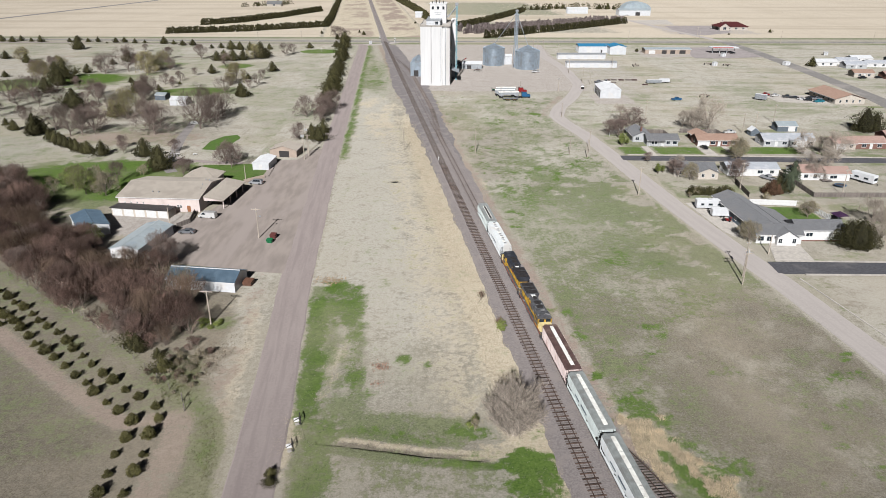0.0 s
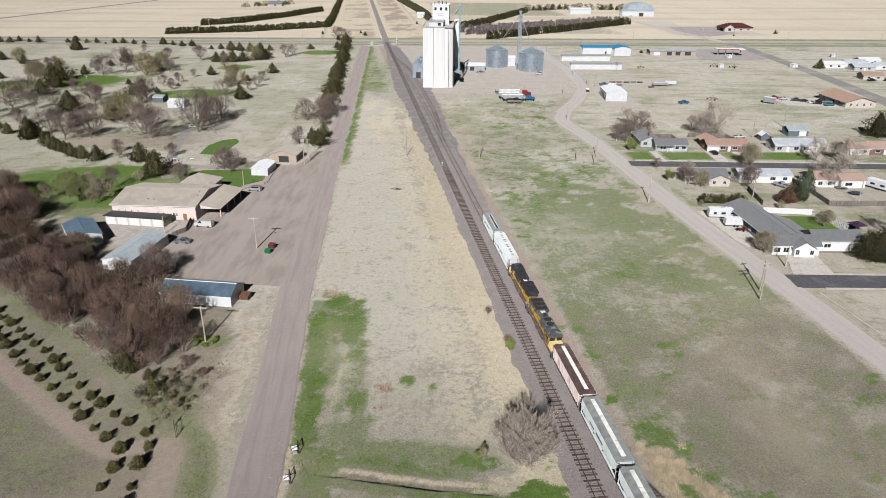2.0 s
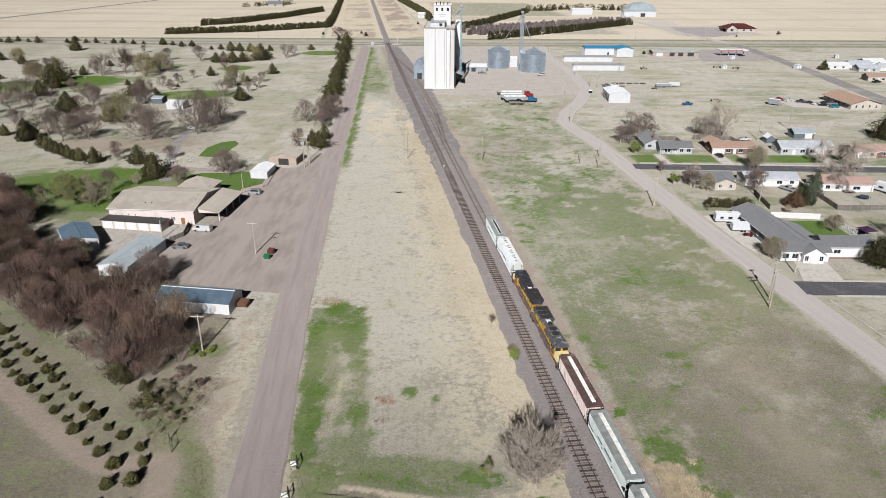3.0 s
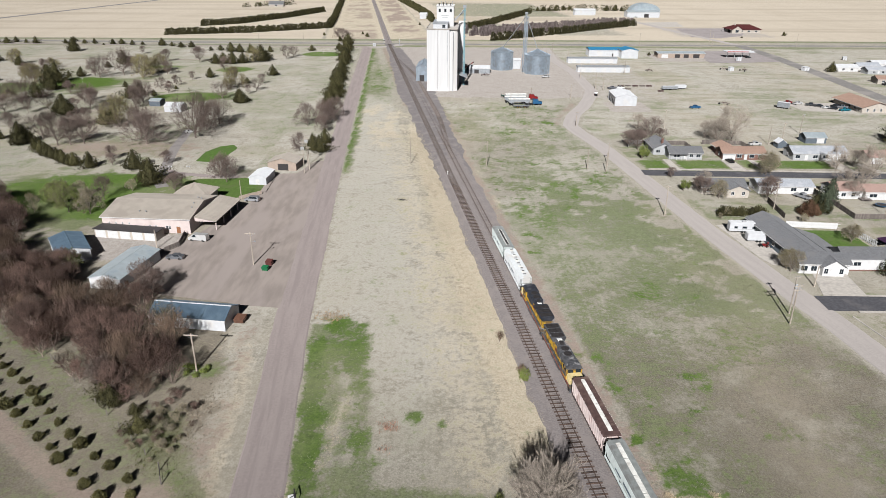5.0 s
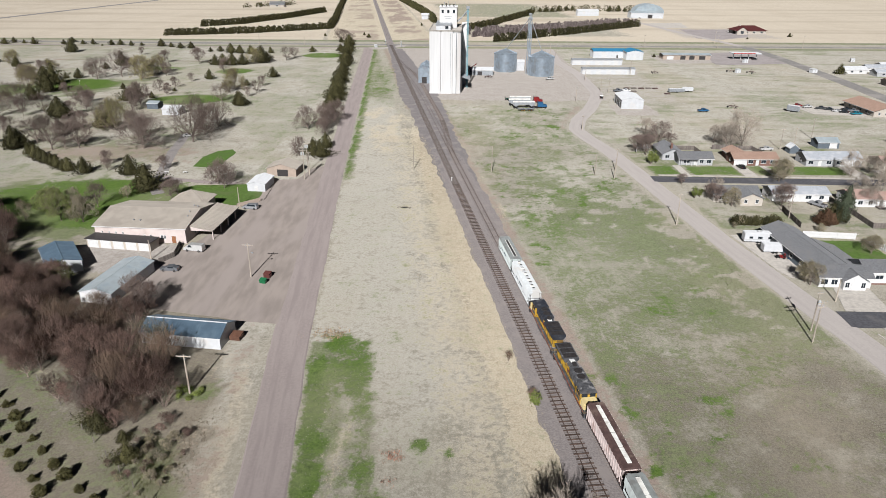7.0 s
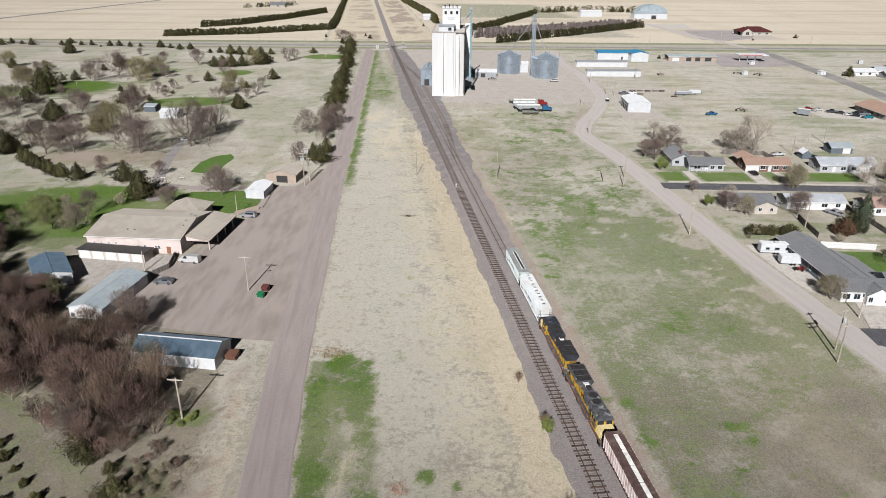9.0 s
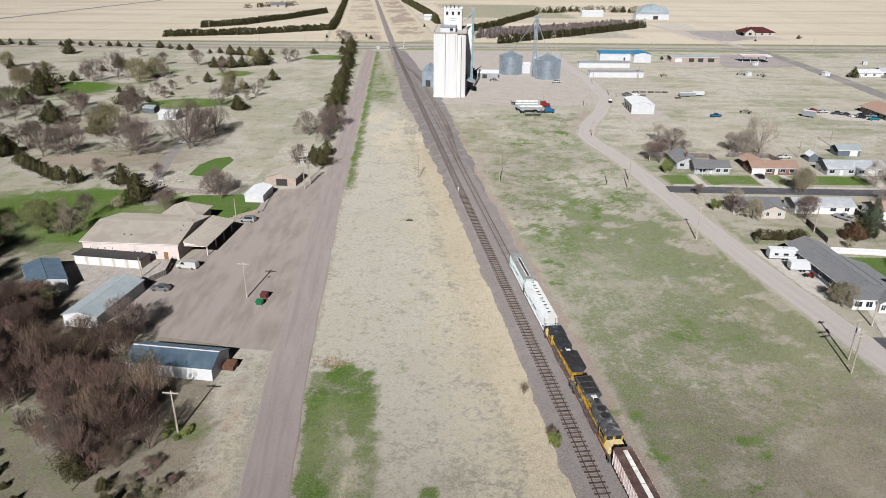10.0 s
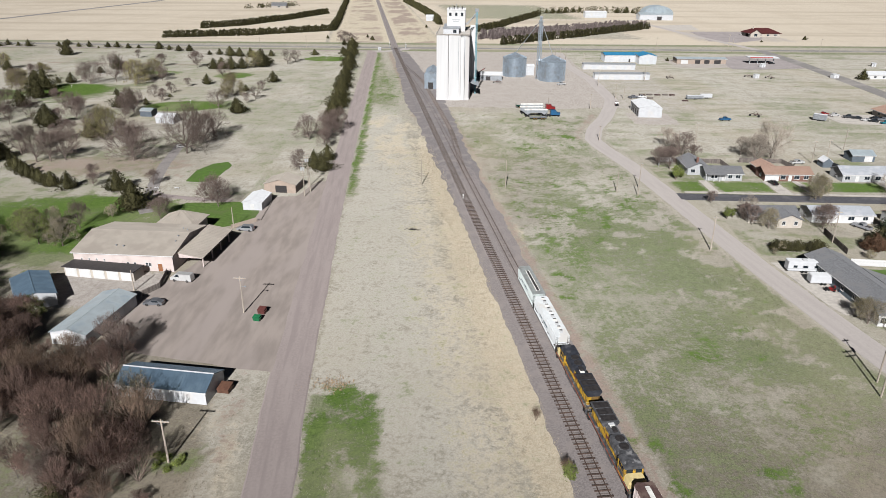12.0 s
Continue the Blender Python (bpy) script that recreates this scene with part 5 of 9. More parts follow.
plant(CEDARS, CEDAR_HIGHWAY, rnd, "junipers along the highway", "dark juniper in a row beside the highway", wide=1.15)
plant(CEDARS, CEDAR_COURSE + CLUB_CEDAR, rnd, "junipers on the golf course", scale=(1.1, 1.3))
plant(CEDARS, CEDAR_ROW, rnd, "junipers on the golf course", scale=(1.1, 1.3))
plant(CEDARS, CEDAR_ROAD, rnd, "evergreens along the gravel road", "tall dark evergreen in a row along the gravel road")
plant(CEDARS, [(float(np.interp(y, [372, 480, 560, 664], [-63.5, -72.5, -80.5, -91.5])) + rnd.uniform(-1.2, 1.2), y, rnd.uniform(8.5, 11.5)) for y in np.arange(372, 664, 8.5)], rnd, "evergreens along the gravel road", "tall dark evergreen in a row along the gravel road", scale=(0.75, 1.15), wide=1.1)
plant(GREY_TREES, [(-61, 352, 10), (-63, 361, 10), (-59.5, 344, 9), (-60.5, 335, 8), (-58, 327, 8)], rnd, "broad bare trees on the golf course", wide=1.0)
plant(GREY_TREES, BARE_COURSE + BARE_MORE + CLUB_BARE, rnd, "bare trees on the golf course", scale=(1.2, 1.4))
plant(WIDE_TREES, BARE_WIDE, rnd, "broad bare trees on the golf course", scale=(0.95, 1.1), wide=0.88)
plant(GREY_TREES, [(-101, 686, 13), (-94, 690, 10)], rnd, "bare trees by the highway", "leafless grey tree beside the highway", wide=1.3)
plant(BUD_TREES, BUD_COURSE, rnd, "budding trees on the golf course", scale=(0.78, 0.98))
plant(OLIVE_TREES, CLUB_TREES, rnd, "trees behind the clubhouse", scale=(0.85, 1.0), wide=1.1)
plant(LEAF_TREES, CLUB_FRESH, rnd, "trees behind the clubhouse", "yellow-green tree in fresh leaf behind the clubhouse", scale=(0.9, 1.0), wide=1.2)
plant(GREY_TREES, TOWN_BARE[:5] + TOWN_BARE[8:], rnd, "bare yard trees", "leafless brown tree in a house yard", scale=(1.0, 1.15), wide=1.05)
plant(PALE_TREES, TOWN_BARE[5:8] + TOWN_BARE_EAST, rnd, "pale bare yard trees", scale=(0.9, 1.05), wide=1.1)
plant(BIG_BUSHES, TOWN_LEAFY[:4], rnd, "green yard bushes", "rounded green bush in a front yard")
plant(OLIVE_TREES, TOWN_LEAFY[4:] + TOWN_LEAFY_SOUTH, rnd, "olive yard trees", wide=1.1)
plant(ROUND_TREES, TOWN_DARK[:3] + TOWN_DARK[5:7], rnd, "dark evergreens by the houses")
plant(CEDARS, TOWN_DARK[3:5] + TOWN_DARK[7:], rnd, "dark evergreens by the houses", "dark juniper beside a house")
plant(RUSSET_TREES, TOWN_RUSSET, rnd, "rust-brown evergreens", scale=(0.75, 0.9))
plant(CEDARS, FAR_TREES, rnd, "distant evergreens", "distant dark evergreen on the plain")


def in_outline(x, y, outline):
    hit = False
    for (ax, ay), (bx, by) in zip(outline, outline[1:] + outline[:1]):
        if (ay > y) != (by > y) and x < ax + (y - ay) * (bx - ax) / (by - ay):
            hit = not hit
    return hit


WOOD = [(-54.8, 123.4), (-55.8, 120.9), (-60.8, 122.3), (-67.2, 125.4), (-74, 129.4), (-83, 135.6), (-90.2, 141.2), (-97.2, 146.4), (-111.2, 160), (-120, 169), (-131, 180), (-150, 205), (-168, 228), (-150, 230),
        (-127, 205), (-121, 190), (-112, 181), (-95, 176), (-92, 166), (-77, 168), (-66, 160), (-64, 152), (-62, 146.6), (-56.6, 141), (-53, 134)]
spots = []
while len(spots) < 250:
    x, y = rnd.uniform(-168, -53), rnd.uniform(120, 230)
    if in_outline(x, y, WOOD) and not (x > -70 and y > 141) and all((x - a) ** 2 + (y - b) ** 2 > 6 for a, b, _ in spots[-60:]):
        low_here = 0.5 if -94 < x < -74 and y > 154 else 0.85 if -110 < x < -94 and y > 166 else 0.8 if y < 130 else 1
        spots.append((x, y, rnd.uniform(6, 11.5) * low_here))
plant(WOOD_TREES, [q for k, q in enumerate(spots) if k % 7 and k % 9], rnd, "thicket of bare trees")
plant(GREY_TREES, [q for k, q in enumerate(spots) if k % 9 == 0 and k % 7], rnd, "thicket of bare trees", "leafless grey tree in a dense thicket")
plant(TAN_TREES, spots[::7], rnd, "thicket of bare trees", "leafless tan tree in a dense thicket", wide=1.1)
plant(PALE_BUD, [(-63.0, 144.6, 9.5)], rnd, "thicket of bare trees", "pale olive tree coming into leaf beside the shed")
plant(LEAF_TREES, [(-97.8, 177.6, 4.4)], rnd, "thicket of bare trees", "yellow-green tree in fresh leaf at the thicket's edge")
plant(OLIVE_TREES, [(-104, 170, 6), (-118, 176, 8), (-112, 166, 7)], rnd, "thicket of bare trees", "olive budding tree at the thicket's edge")
plant(CEDARS, [(-62.4, 121.0, 6.5), (-64.6, 123.2, 5.5), (-54.6, 113.8, 4.4), (-57.5, 118.5, 3.4), (-67.6, 127.5, 4.5), (-90, 145, 2)], rnd, "junipers at the thicket's edge", "dark juniper at the thicket's edge")

# young conifers in the plantation: two bent rows along the fence
SAPLINGS = [cedar(90 + k, 2.2, 2.0, material("young_conifer_foliage", (0.135, 0.125, 0.045), 0.9, vary=0.3, size=0.5, island=0.5, each=0.2), "young bushy conifer in a planted row", "young_conifer", 420, 0.55, 0.05, 0.26) for k in range(2)]


def row_of(points, gap, wobble=0.35):
    out, left = [], 0.0
    for (ax, ay), (bx, by) in zip(points, points[1:]):
        n = math.hypot(bx - ax, by - ay)
        while left < n:
            out.append((ax + (bx - ax) * left / n + rnd.uniform(-wobble, wobble), ay + (by - ay) * left / n + rnd.uniform(-wobble, wobble), rnd.uniform(1.6, 2.25)))
            left += gap
        left -= n
    return out


for line in ([(-128, 163), (-104, 145.3), (-80.6, 125.8), (-60, 107.4), (-50.1, 100.6), (-49.2, 95), (-48.4, 82), (-46.5, 62)],
             [(-126, 157), (-98.3, 135.6), (-77.3, 117.1), (-58, 100.6), (-53.7, 97.1), (-53, 88), (-51.5, 78), (-50, 62)],
             [(-122, 149.5), (-104, 136.5), (-94, 129)]):
    plant(SAPLINGS, row_of(line, 4.45, 0.35), rnd, "rows of young conifers")

# tree and shrub standing by the track
plant([fan_shrub(95, 8.5, "many-stemmed pale grey leafless shrub beside the track")], [(12.0, 94.6, 9.6)], rnd, wide=1.05)
plant(BUSHES, [(5.6, 98.0, 1.8), (4.6, 96.6, 1.2)], rnd, "scrub by the track", "small green bush beside the bare shrub", wide=1.3)
plant(CEDARS, [(-26.9, 84.6, 2.4), (-26.6, 82.6, 2.0)], rnd, "low junipers by the road", "low dark juniper on the road's verge", wide=1.3)
plant(OLIVE_TREES, [(5.6, 96.4, 2.0)], rnd, "scrub by the track", "olive scrub beside the track")
plant(BUSHES, [(12.9, 129.6, 2.2), (12.5, 130.6, 1.6)], rnd, "scrub by the track", "small green bush at the ballast's edge")
plant(BUSHES, [(-49.5, 131.6, 1.0), (-51.6, 132.8, 0.9), (-52.6, 131.2, 0.8), (-53.2, 133.4, 0.9), (-50.6, 130.2, 0.8), (-49.2, 133.2, 0.6)], rnd, "low green weeds at the pole", "low bright green weeds round a pole", wide=1.7)
plant(TAN_TREES, [(9.0, 144.2, 2.8), (12.2, 131.2, 3.0)], rnd, "scrub by the track", "thin bare grey scrub at the ballast's edge", wide=0.9)
SCRUB = [(rnd.gauss(-51.5, 2.4), rnd.gauss(115.5, 4.2), rnd.uniform(0.9, 2.2)) for _ in range(34)]
plant(WOOD_TREES, SCRUB[::2], rnd, "low bare scrub", "low bare brown scrub", wide=1.3)
plant(OLIVE_TREES, SCRUB[1::2], rnd, "low olive scrub", "low olive scrub on the weedy verge", wide=1.4)
plant(OLIVE_TREES, [(-51, 113, 1.5), (-49.5, 110.5, 1.2), (-52.5, 115.5, 1.8), (-49, 114.5, 1.0), (-47.5, 108.5, 1.1), (-50.5, 117.5, 1.4)], rnd, "low olive scrub", "low olive scrub on the weedy verge", wide=1.3)
plant(WOOD_TREES, [(-54, 120, 1.8), (-55, 114, 2.2), (-53, 110, 1.6), (-57, 112, 2)], rnd, "low bare scrub", "low bare brown scrub")
plant(HEDGE_BUSHES, [(84.6 + 1.9 * k + (1.2 if k > 3 else 0), 221.6 + rnd.uniform(-0.3, 0.3), rnd.uniform(3.4, 3.9)) for k in range(7)], rnd, "hedge of junipers", "dark rounded juniper in a clipped hedge")
plant(BLUE_SPRUCE, [(124.8, 235.2, 8), (118.2, 224.8, 6.5)], rnd, "spruces between the yards", "blue-green spruce in a back yard")


def shelterbelt(name, points, gap, h, leaf_mat, label, wide=3.0, tris=80):
    """A far row of trees, as one mass of separate leafy clumps."""
    s_ = Shape()
    for x, y, _ in row_of(points, gap, wide):
        top = h * rnd.uniform(0.75, 1.0)
        for _ in range(tris):
            z = rnd.random() ** 1.3
            a = rnd.uniform(0, 6.28)
            r = gap * 1.15 * (1 - z) ** 0.45 * rnd.random() ** 0.4
            q = Vector((x + r * math.cos(a), y + r * math.sin(a), z * top))
            d = Vector((math.cos(a) * 0.6, math.sin(a) * 0.6, 0.8)) * rnd.uniform(0.9, 1.7)
            w = d.orthogonal().normalized() * rnd.uniform(0.55, 0.95)
            s_.add([tuple(q - w), tuple(q + w), tuple(q + d)], [(0, 1, 2)])
    tagged(part(name, s_, leaf_mat), label, "trees", kind="stuff")


shelterbelt("shelterbelt", [(-280, 728), (-205, 752), (-133, 802)], 2.5, 6.5, CEDAR, "far row of dark junipers beyond the highway", 1.0)
shelterbelt("shelterbelt", [(-274, 818), (-240, 850), (-205, 930), (-173, 1031)], 2.5, 7, CEDAR, "far row of dark junipers between fields", 1.0)
shelterbelt("shelterbelt", [(-131, 800), (-140, 900), (-158, 1060), (-185, 1300)], 2.5, 8, CEDAR, "dark tree row running away across the plain", 1.2)
shelterbelt("shelterbelt", [(41, 692), (100, 742), (160, 797), (213, 849)], 2.4, 7.5, CEDAR, "dark juniper shelterbelt beyond the highway", 2.5)
shelterbelt("shelterbelt", [(14, 790), (50, 860), (111, 1017)], 2.6, 7, CEDAR, "dark juniper shelterbelt beyond the highway", 2.0)
shelterbelt("shelterbelt", [(-18, 880), (-40, 1040), (-85, 1296)], 2.5, 9, CEDAR, "dark tree row running away across the plain", 1.2)
shelterbelt("woodlot", [(20, 765), (80, 800), (150, 850), (210, 890), (150, 835), (80, 790), (30, 755)], 1.5, 5.5, TWIG_FAR, "far brown leafless woodlot", 15, 60)
shelterbelt("woodlot", [(25, 735), (90, 775), (150, 815), (190, 840)], 1.5, 5.0, TWIG_FAR, "far grey leafless woodlot", 9, 60)
shelterbelt("woodlot", [(120, 1055), (200, 1085), (270, 1065)], 3.6, 9, CEDAR, "far dark farmstead grove", 8, 40)
shelterbelt("woodlot", [(-300, 1110), (-270, 1150), (-240, 1180)], 4.5, 7, CEDAR, "far farmstead trees", 8, 24)


# ---- grass standing above the sheet ----
def tufts(name, spots_, mat_, label, size, blades=4, slim=0.14):
    s_ = Shape()
    for x, y, k in spots_:
        for _ in range(blades):
            a = rnd.uniform(0, 6.28)
            r = size * rnd.uniform(0.5, 1.2) * k
            bx, by = x + rnd.gauss(0, 0.18) * k, y + rnd.gauss(0, 0.18) * k
            lean = rnd.uniform(0.2, 0.9) * r
            w = r * slim
            s_.add([(bx - w * math.sin(a), by + w * math.cos(a), -0.06), (bx + w * math.sin(a), by - w * math.cos(a), -0.06),
                    (bx + math.cos(a) * lean, by + math.sin(a) * lean, r * rnd.uniform(0.6, 1.0))], [(0, 1, 2)])
    tagged(part(name, s_, mat_), label, "grass", kind="stuff")


def sown(n, x0, x1, y0, y1, layer, least=0.25, gamma=1.0):
    """n random spots, thicker where a layer of the ground is strong."""
    out = []
    xs_, ys_ = np.random.uniform(x0, x1, n * 4), np.random.uniform(y0, y1, n * 4)
    ii, jj = np.searchsorted(GX, xs_), np.searchsorted(GY, ys_)
    w = layer[jj, ii]
    ok = (w > least) & (np.random.rand(n * 4) < w ** gamma)
    for x, y, q in zip(xs_[ok][:n], ys_[ok][:n], w[ok][:n]):
        out.append((float(x), float(y), 0.7 + 0.6 * float(q)))
    return out


tufts("straw_grass", sown(16000, -30, 35, 78, 330, STRAW * (LUSH < 0.3)), STRAW_BLADE, "pale yellow standing straw beside the railway", 0.26, 5, 0.08)
tufts("dormant_grass", sown(14000, -45, 100, 78, 330, np.clip(STRIP + FIELD, 0, 1) * 0.9 * R1 * 1.6 * (Y < 330)), DRY_BLADE, "short dormant prairie grass", 0.15, 5, 0.09)
tufts("green_grass", sown(12000, -60, 100, 78, 330, np.clip(GREEN * 0.8 + LUSH, 0, 1) * (STRIP + FIELD + WEST * (X > -75))), GREEN_BLADE, "short green spring grass", 0.2, 5, 0.1)
tufts("verge_weeds", [(-46.5 + rnd.gauss(0, 2.0), 117 + rnd.gauss(0, 6), rnd.uniform(0.5, 1.2)) for k in range(700)], material("brown_verge_weeds", (0.27, 0.21, 0.15), 0.95, vary=0.25, size=1, island=0.35), "rough brown weeds between gravel road and thicket", 0.36, 5, 0.07)
tufts("olive_weeds", [(-50 + rnd.gauss(0, 2.0), 111 + rnd.gauss(0, 4), rnd.uniform(0.5, 1.3)) for k in range(600)] + [(-39 + 0.25 * (y - 92) * -1 + rnd.gauss(0, 1.0), y, rnd.uniform(0.4, 0.9)) for y in np.arange(78, 99, 0.05)],
      material("olive_verge_weeds", (0.17, 0.175, 0.07), 0.95, vary=0.25, size=1, island=0.35), "rough olive weeds along the verge", 0.36, 5, 0.08)
tufts("dry_weeds", sown(9000, -110, -36, 78, 150, WEST * 0.8 * (1 - 0.8 * SOIL_LINES)), material("mixed_dry_weeds", (0.2, 0.175, 0.105), 0.95, vary=0.3, size=2, island=0.5), "scattered dry weeds over the plantation ground", 0.17, 5, 0.1)
tufts("field_weeds", sown(9000, 34, 100, 78, 190, FIELD * 0.8 * R1 * 1.5), material("mixed_field_weeds", (0.25, 0.24, 0.165), 0.95, vary=0.3, size=2, island=0.5), "scattered weeds over the open field", 0.15, 5, 0.1)


# ---- buildings ----
def panes_on(top, x, y, z, w, h, face, frame_mat=None, pane_mat=None, bars=1):
    """A window let into a wall face: frame, panes and sill. face: degrees that its outside looks to, 0 = south."""
    m = pose(x, y, z, 0, 0, face)
    b = 0.09
    fr = Shape().box(-w / 2 - b, -0.06, -b, w / 2 + b, 0.02, 0).box(-w / 2 - b, -0.06, h, w / 2 + b, 0.02, h + b)
    fr.box(-w / 2 - b, -0.06, 0, -w / 2, 0.02, h).box(w / 2, -0.06, 0, w / 2 + b, 0.02, h)
    for k in range(bars):
        c = -w / 2 + w * (k + 1) / (bars + 1)
        fr.box(c - 0.03, -0.05, 0, c + 0.03, 0.02, h)
    win = part("window", fr, frame_mat or WHITE_PAINT, top, m=m)
    part("pane", Shape().box(-w / 2, -0.03, 0, w / 2, 0.02, h), pane_mat or PANE, win)
    part("sill", Shape().box(-w / 2 - 0.15, -0.13, -b - 0.06, w / 2 + 0.15, 0.02, -b), frame_mat or WHITE_PAINT, win)


def door_on(top, x, y, w, h, face, mat_, panels=4, name="door"):
    m = pose(x, y, 0, 0, 0, face)
    leaf = Shape().box(-w / 2, -0.05, 0.03, w / 2, 0.02, h)
    for k in range(panels):
        z = 0.1 + (h - 0.15) * k / panels
        leaf.box(-w / 2 + 0.08, -0.075, z + 0.03, w / 2 - 0.08, -0.05, z + (h - 0.15) / panels - 0.04)
    d = part(name, leaf, mat_, top, m=m)
    part("door_frame", Shape().box(-w / 2 - 0.1, -0.07, 0, -w / 2, 0.02, h + 0.1).box(w / 2, -0.07, 0, w / 2 + 0.1, 0.02, h + 0.1).box(-w / 2, -0.07, h, w / 2, 0.02, h + 0.1), WHITE_PAINT, d)
    if w < 1.5:
        part("handle", Shape().lathe([(0.03, -0.04), (0.045, 0), (0.03, 0.04)], 8, pose(w / 2 - 0.12, -0.1, h * 0.48, 90)), CHROME, d)


def roof_sheets(top, lx, ly, eave, rise, over, mat_, ribs=0.0, thick=0.14, z0=0.0):
    """Two pitched sheets with the ridge along x, a ridge cap, and raised seams where the roof has them."""
    a, b = lx / 2 + over, ly / 2 + over
    drop = rise / (ly / 2) * over
    for sgn in (-1, 1):
        sh = Shape()
        c = [(-a * sgn, sgn * b, z0 + eave - drop), (a * sgn, sgn * b, z0 + eave - drop), (a * sgn, 0, z0 + eave + rise), (-a * sgn, 0, z0 + eave + rise)]
        if sgn < 0:
            c = [(-a, -b, z0 + eave - drop), (a, -b, z0 + eave - drop), (a, 0, z0 + eave + rise), (-a, 0, z0 + eave + rise)]
        else:
            c = [(a, b, z0 + eave - drop), (-a, b, z0 + eave - drop), (-a, 0, z0 + eave + rise), (a, 0, z0 + eave + rise)]
        sh.slab([(q[0], q[1], q[2] + thick) for q in c], thick)
        rf = part("roof", sh, mat_, top)
        if ribs:
            n = int(2 * a / ribs)
            rib = Shape().slab([(-0.025, sgn * b, z0 + eave - drop + thick + 0.025), (0.025, sgn * b, z0 + eave - drop + thick + 0.025), (0.025, 0, z0 + eave + rise + thick + 0.025), (-0.025, 0, z0 + eave + rise + thick + 0.025)][::-sgn], 0.03)
            proto = None
            for k in range(n + 1):
                m = pose(min(max(-a + 2 * a * k / n, -a + 0.03), a - 0.03), 0, 0)
                if proto is None:
                    proto = part("seam", rib, mat_, rf, m=m)
                else:
                    again(proto, rf, m)
    part("ridge_cap", Shape().prism([(-0.22, z0 + eave + rise + thick - 0.06), (0.22, z0 + eave + rise + thick - 0.06), (0, z0 + eave + rise + thick + 0.07)], -a, a, pose(0, 0, 0, 0, 0, 90)), mat_, top)


def building(name, x, y, lx, ly, eave, rise, walls, roof, label, category="house", turn=0.0, over=0.4, ribs=0.0, openings=(), group="", fascia=None, base=None):
    """A gabled building with its ridge along its own x. openings: side, place along it, sill, width, height, kind."""
    top = thing(name, x, y, 0, turn, label, category, group)
    hx, hy = lx / 2, ly / 2
    w = Shape()
    w.prism([(-hy, -0.15), (hy, -0.15), (hy, eave), (0, eave + rise), (-hy, eave)], -hx, hx, pose(0, 0, 0, 0, 0, 90))
    part("wall", w, walls, top)
    if base:
        part("foundation", Shape().box(-hx - 0.04, -hy - 0.04, -0.2, hx + 0.04, hy + 0.04, 0.35), base, top)
    roof_sheets(top, lx, ly, eave, rise, over, roof, ribs)
    fm = fascia or WHITE_PAINT
    drop = rise / hy * over
    for sgn in (-1, 1):
        part("fascia", Shape().box(-hx - over, sgn * (hy + over) - 0.02, eave - drop - 0.12, hx + over, sgn * (hy + over) + 0.02, eave - drop + 0.1), fm, top)
    spots_ = {"s": (0, -hy, 0), "n": (0, hy, 180), "e": (hx, 0, 90), "w": (-hx, 0, -90)}
    for side, at, z, ww, hh, kind in openings:
        ox, oy, face = spots_[side]
        c = radians(face)
        px, py = ox + at * math.cos(c), oy + at * math.sin(c)
        if kind == "window":
            panes_on(top, px, py, z, ww, hh, face)
        elif kind == "garage":
            door_on(top, px, py, ww, hh, face, WHITE_PAINT, 4, "garage_door")
        elif kind == "open":
            part("opening", Shape().box(-ww / 2, -0.03, 0.02, ww / 2, 0.02, hh), TRIM_AND_SHADE, top, "dark open doorway", m=pose(px, py, 0, 0, 0, face))
        else:
            door_on(top, px, py, ww, hh, face, BROWN_DOOR if kind == "brown" else WHITE_PAINT)
    return top


def pipe_vents(top, places, mat_=None):
    for x, y, z in places:
        part("roof_vent", Shape().lathe([(0.12, z - 0.2), (0.12, z + 0.5), (0.2, z + 0.5), (0.2, z + 0.62), (0.03, z + 0.7)], 8, pose(x, y, 0)), mat_ or GALV_DULL, top)


def chimney(top, x, y, z0, z1, mat_=None):
    part("chimney", Shape().box(x - 0.45, y - 0.35, z0, x + 0.45, y + 0.35, z1, None, 0.04).box(x - 0.52, y - 0.42, z1, x + 0.52, y + 0.42, z1 + 0.12), mat_ or BRICK, top)


# clubhouse with its canopy, hip-roofed annex and cart garages
club = building("clubhouse", -88.9, 214.9, 26.2, 21.1, 4.5, 2.0, PINK_WALL, TAN_ROOF, "pale pink clubhouse with a broad tan metal roof", "clubhouse", -4, 0.5, 0,
                [("s", 1.2 + 1.8 * k, 1.3, 0.55, 0.9, "window") for k in (0, 1)] + [("s", 6.2, 1.3, 0.55, 0.9, "window"), ("s", 7.0, 1.3, 0.55, 0.9, "window"), ("s", 9.6, 0, 1.2, 2.1, "brown"), ("e", -4, 1.0, 1.2, 1.2, "window")]
                + [("s", -11 + 2.0 * k, 2.3, 0.3, 0.6, "window") for k in range(4)])
pipe_vents(club, [(-3, -7.4, 5.0), (-1, -7.6, 5.0), (11.2, -2, 6.0), (11.6, -4.5, 5.5), (11.8, 2.5, 6.0), (10, 4, 5.7)])
part("air_conditioner", Shape().box(9.9 + 1.5, -12.4, 0.0, 12.2, -11.6, 0.9, None, 0.05), TRIM_AND_SHADE, club)
canopy = thing("entrance_canopy", -71.8, 215.2, 0, -5, "tan metal drive-under canopy on posts beside the clubhouse", "canopy")
sh = Shape().slab([(-3.4, -10, 4.5), (3.4, -10, 3.3), (3.4, 10, 3.3), (-3.4, 10, 4.5)], 0.22)
seam_at = []
for k in range(23):
    yy = -9.95 + k * 19.9 / 22
    seam_at.append(yy)
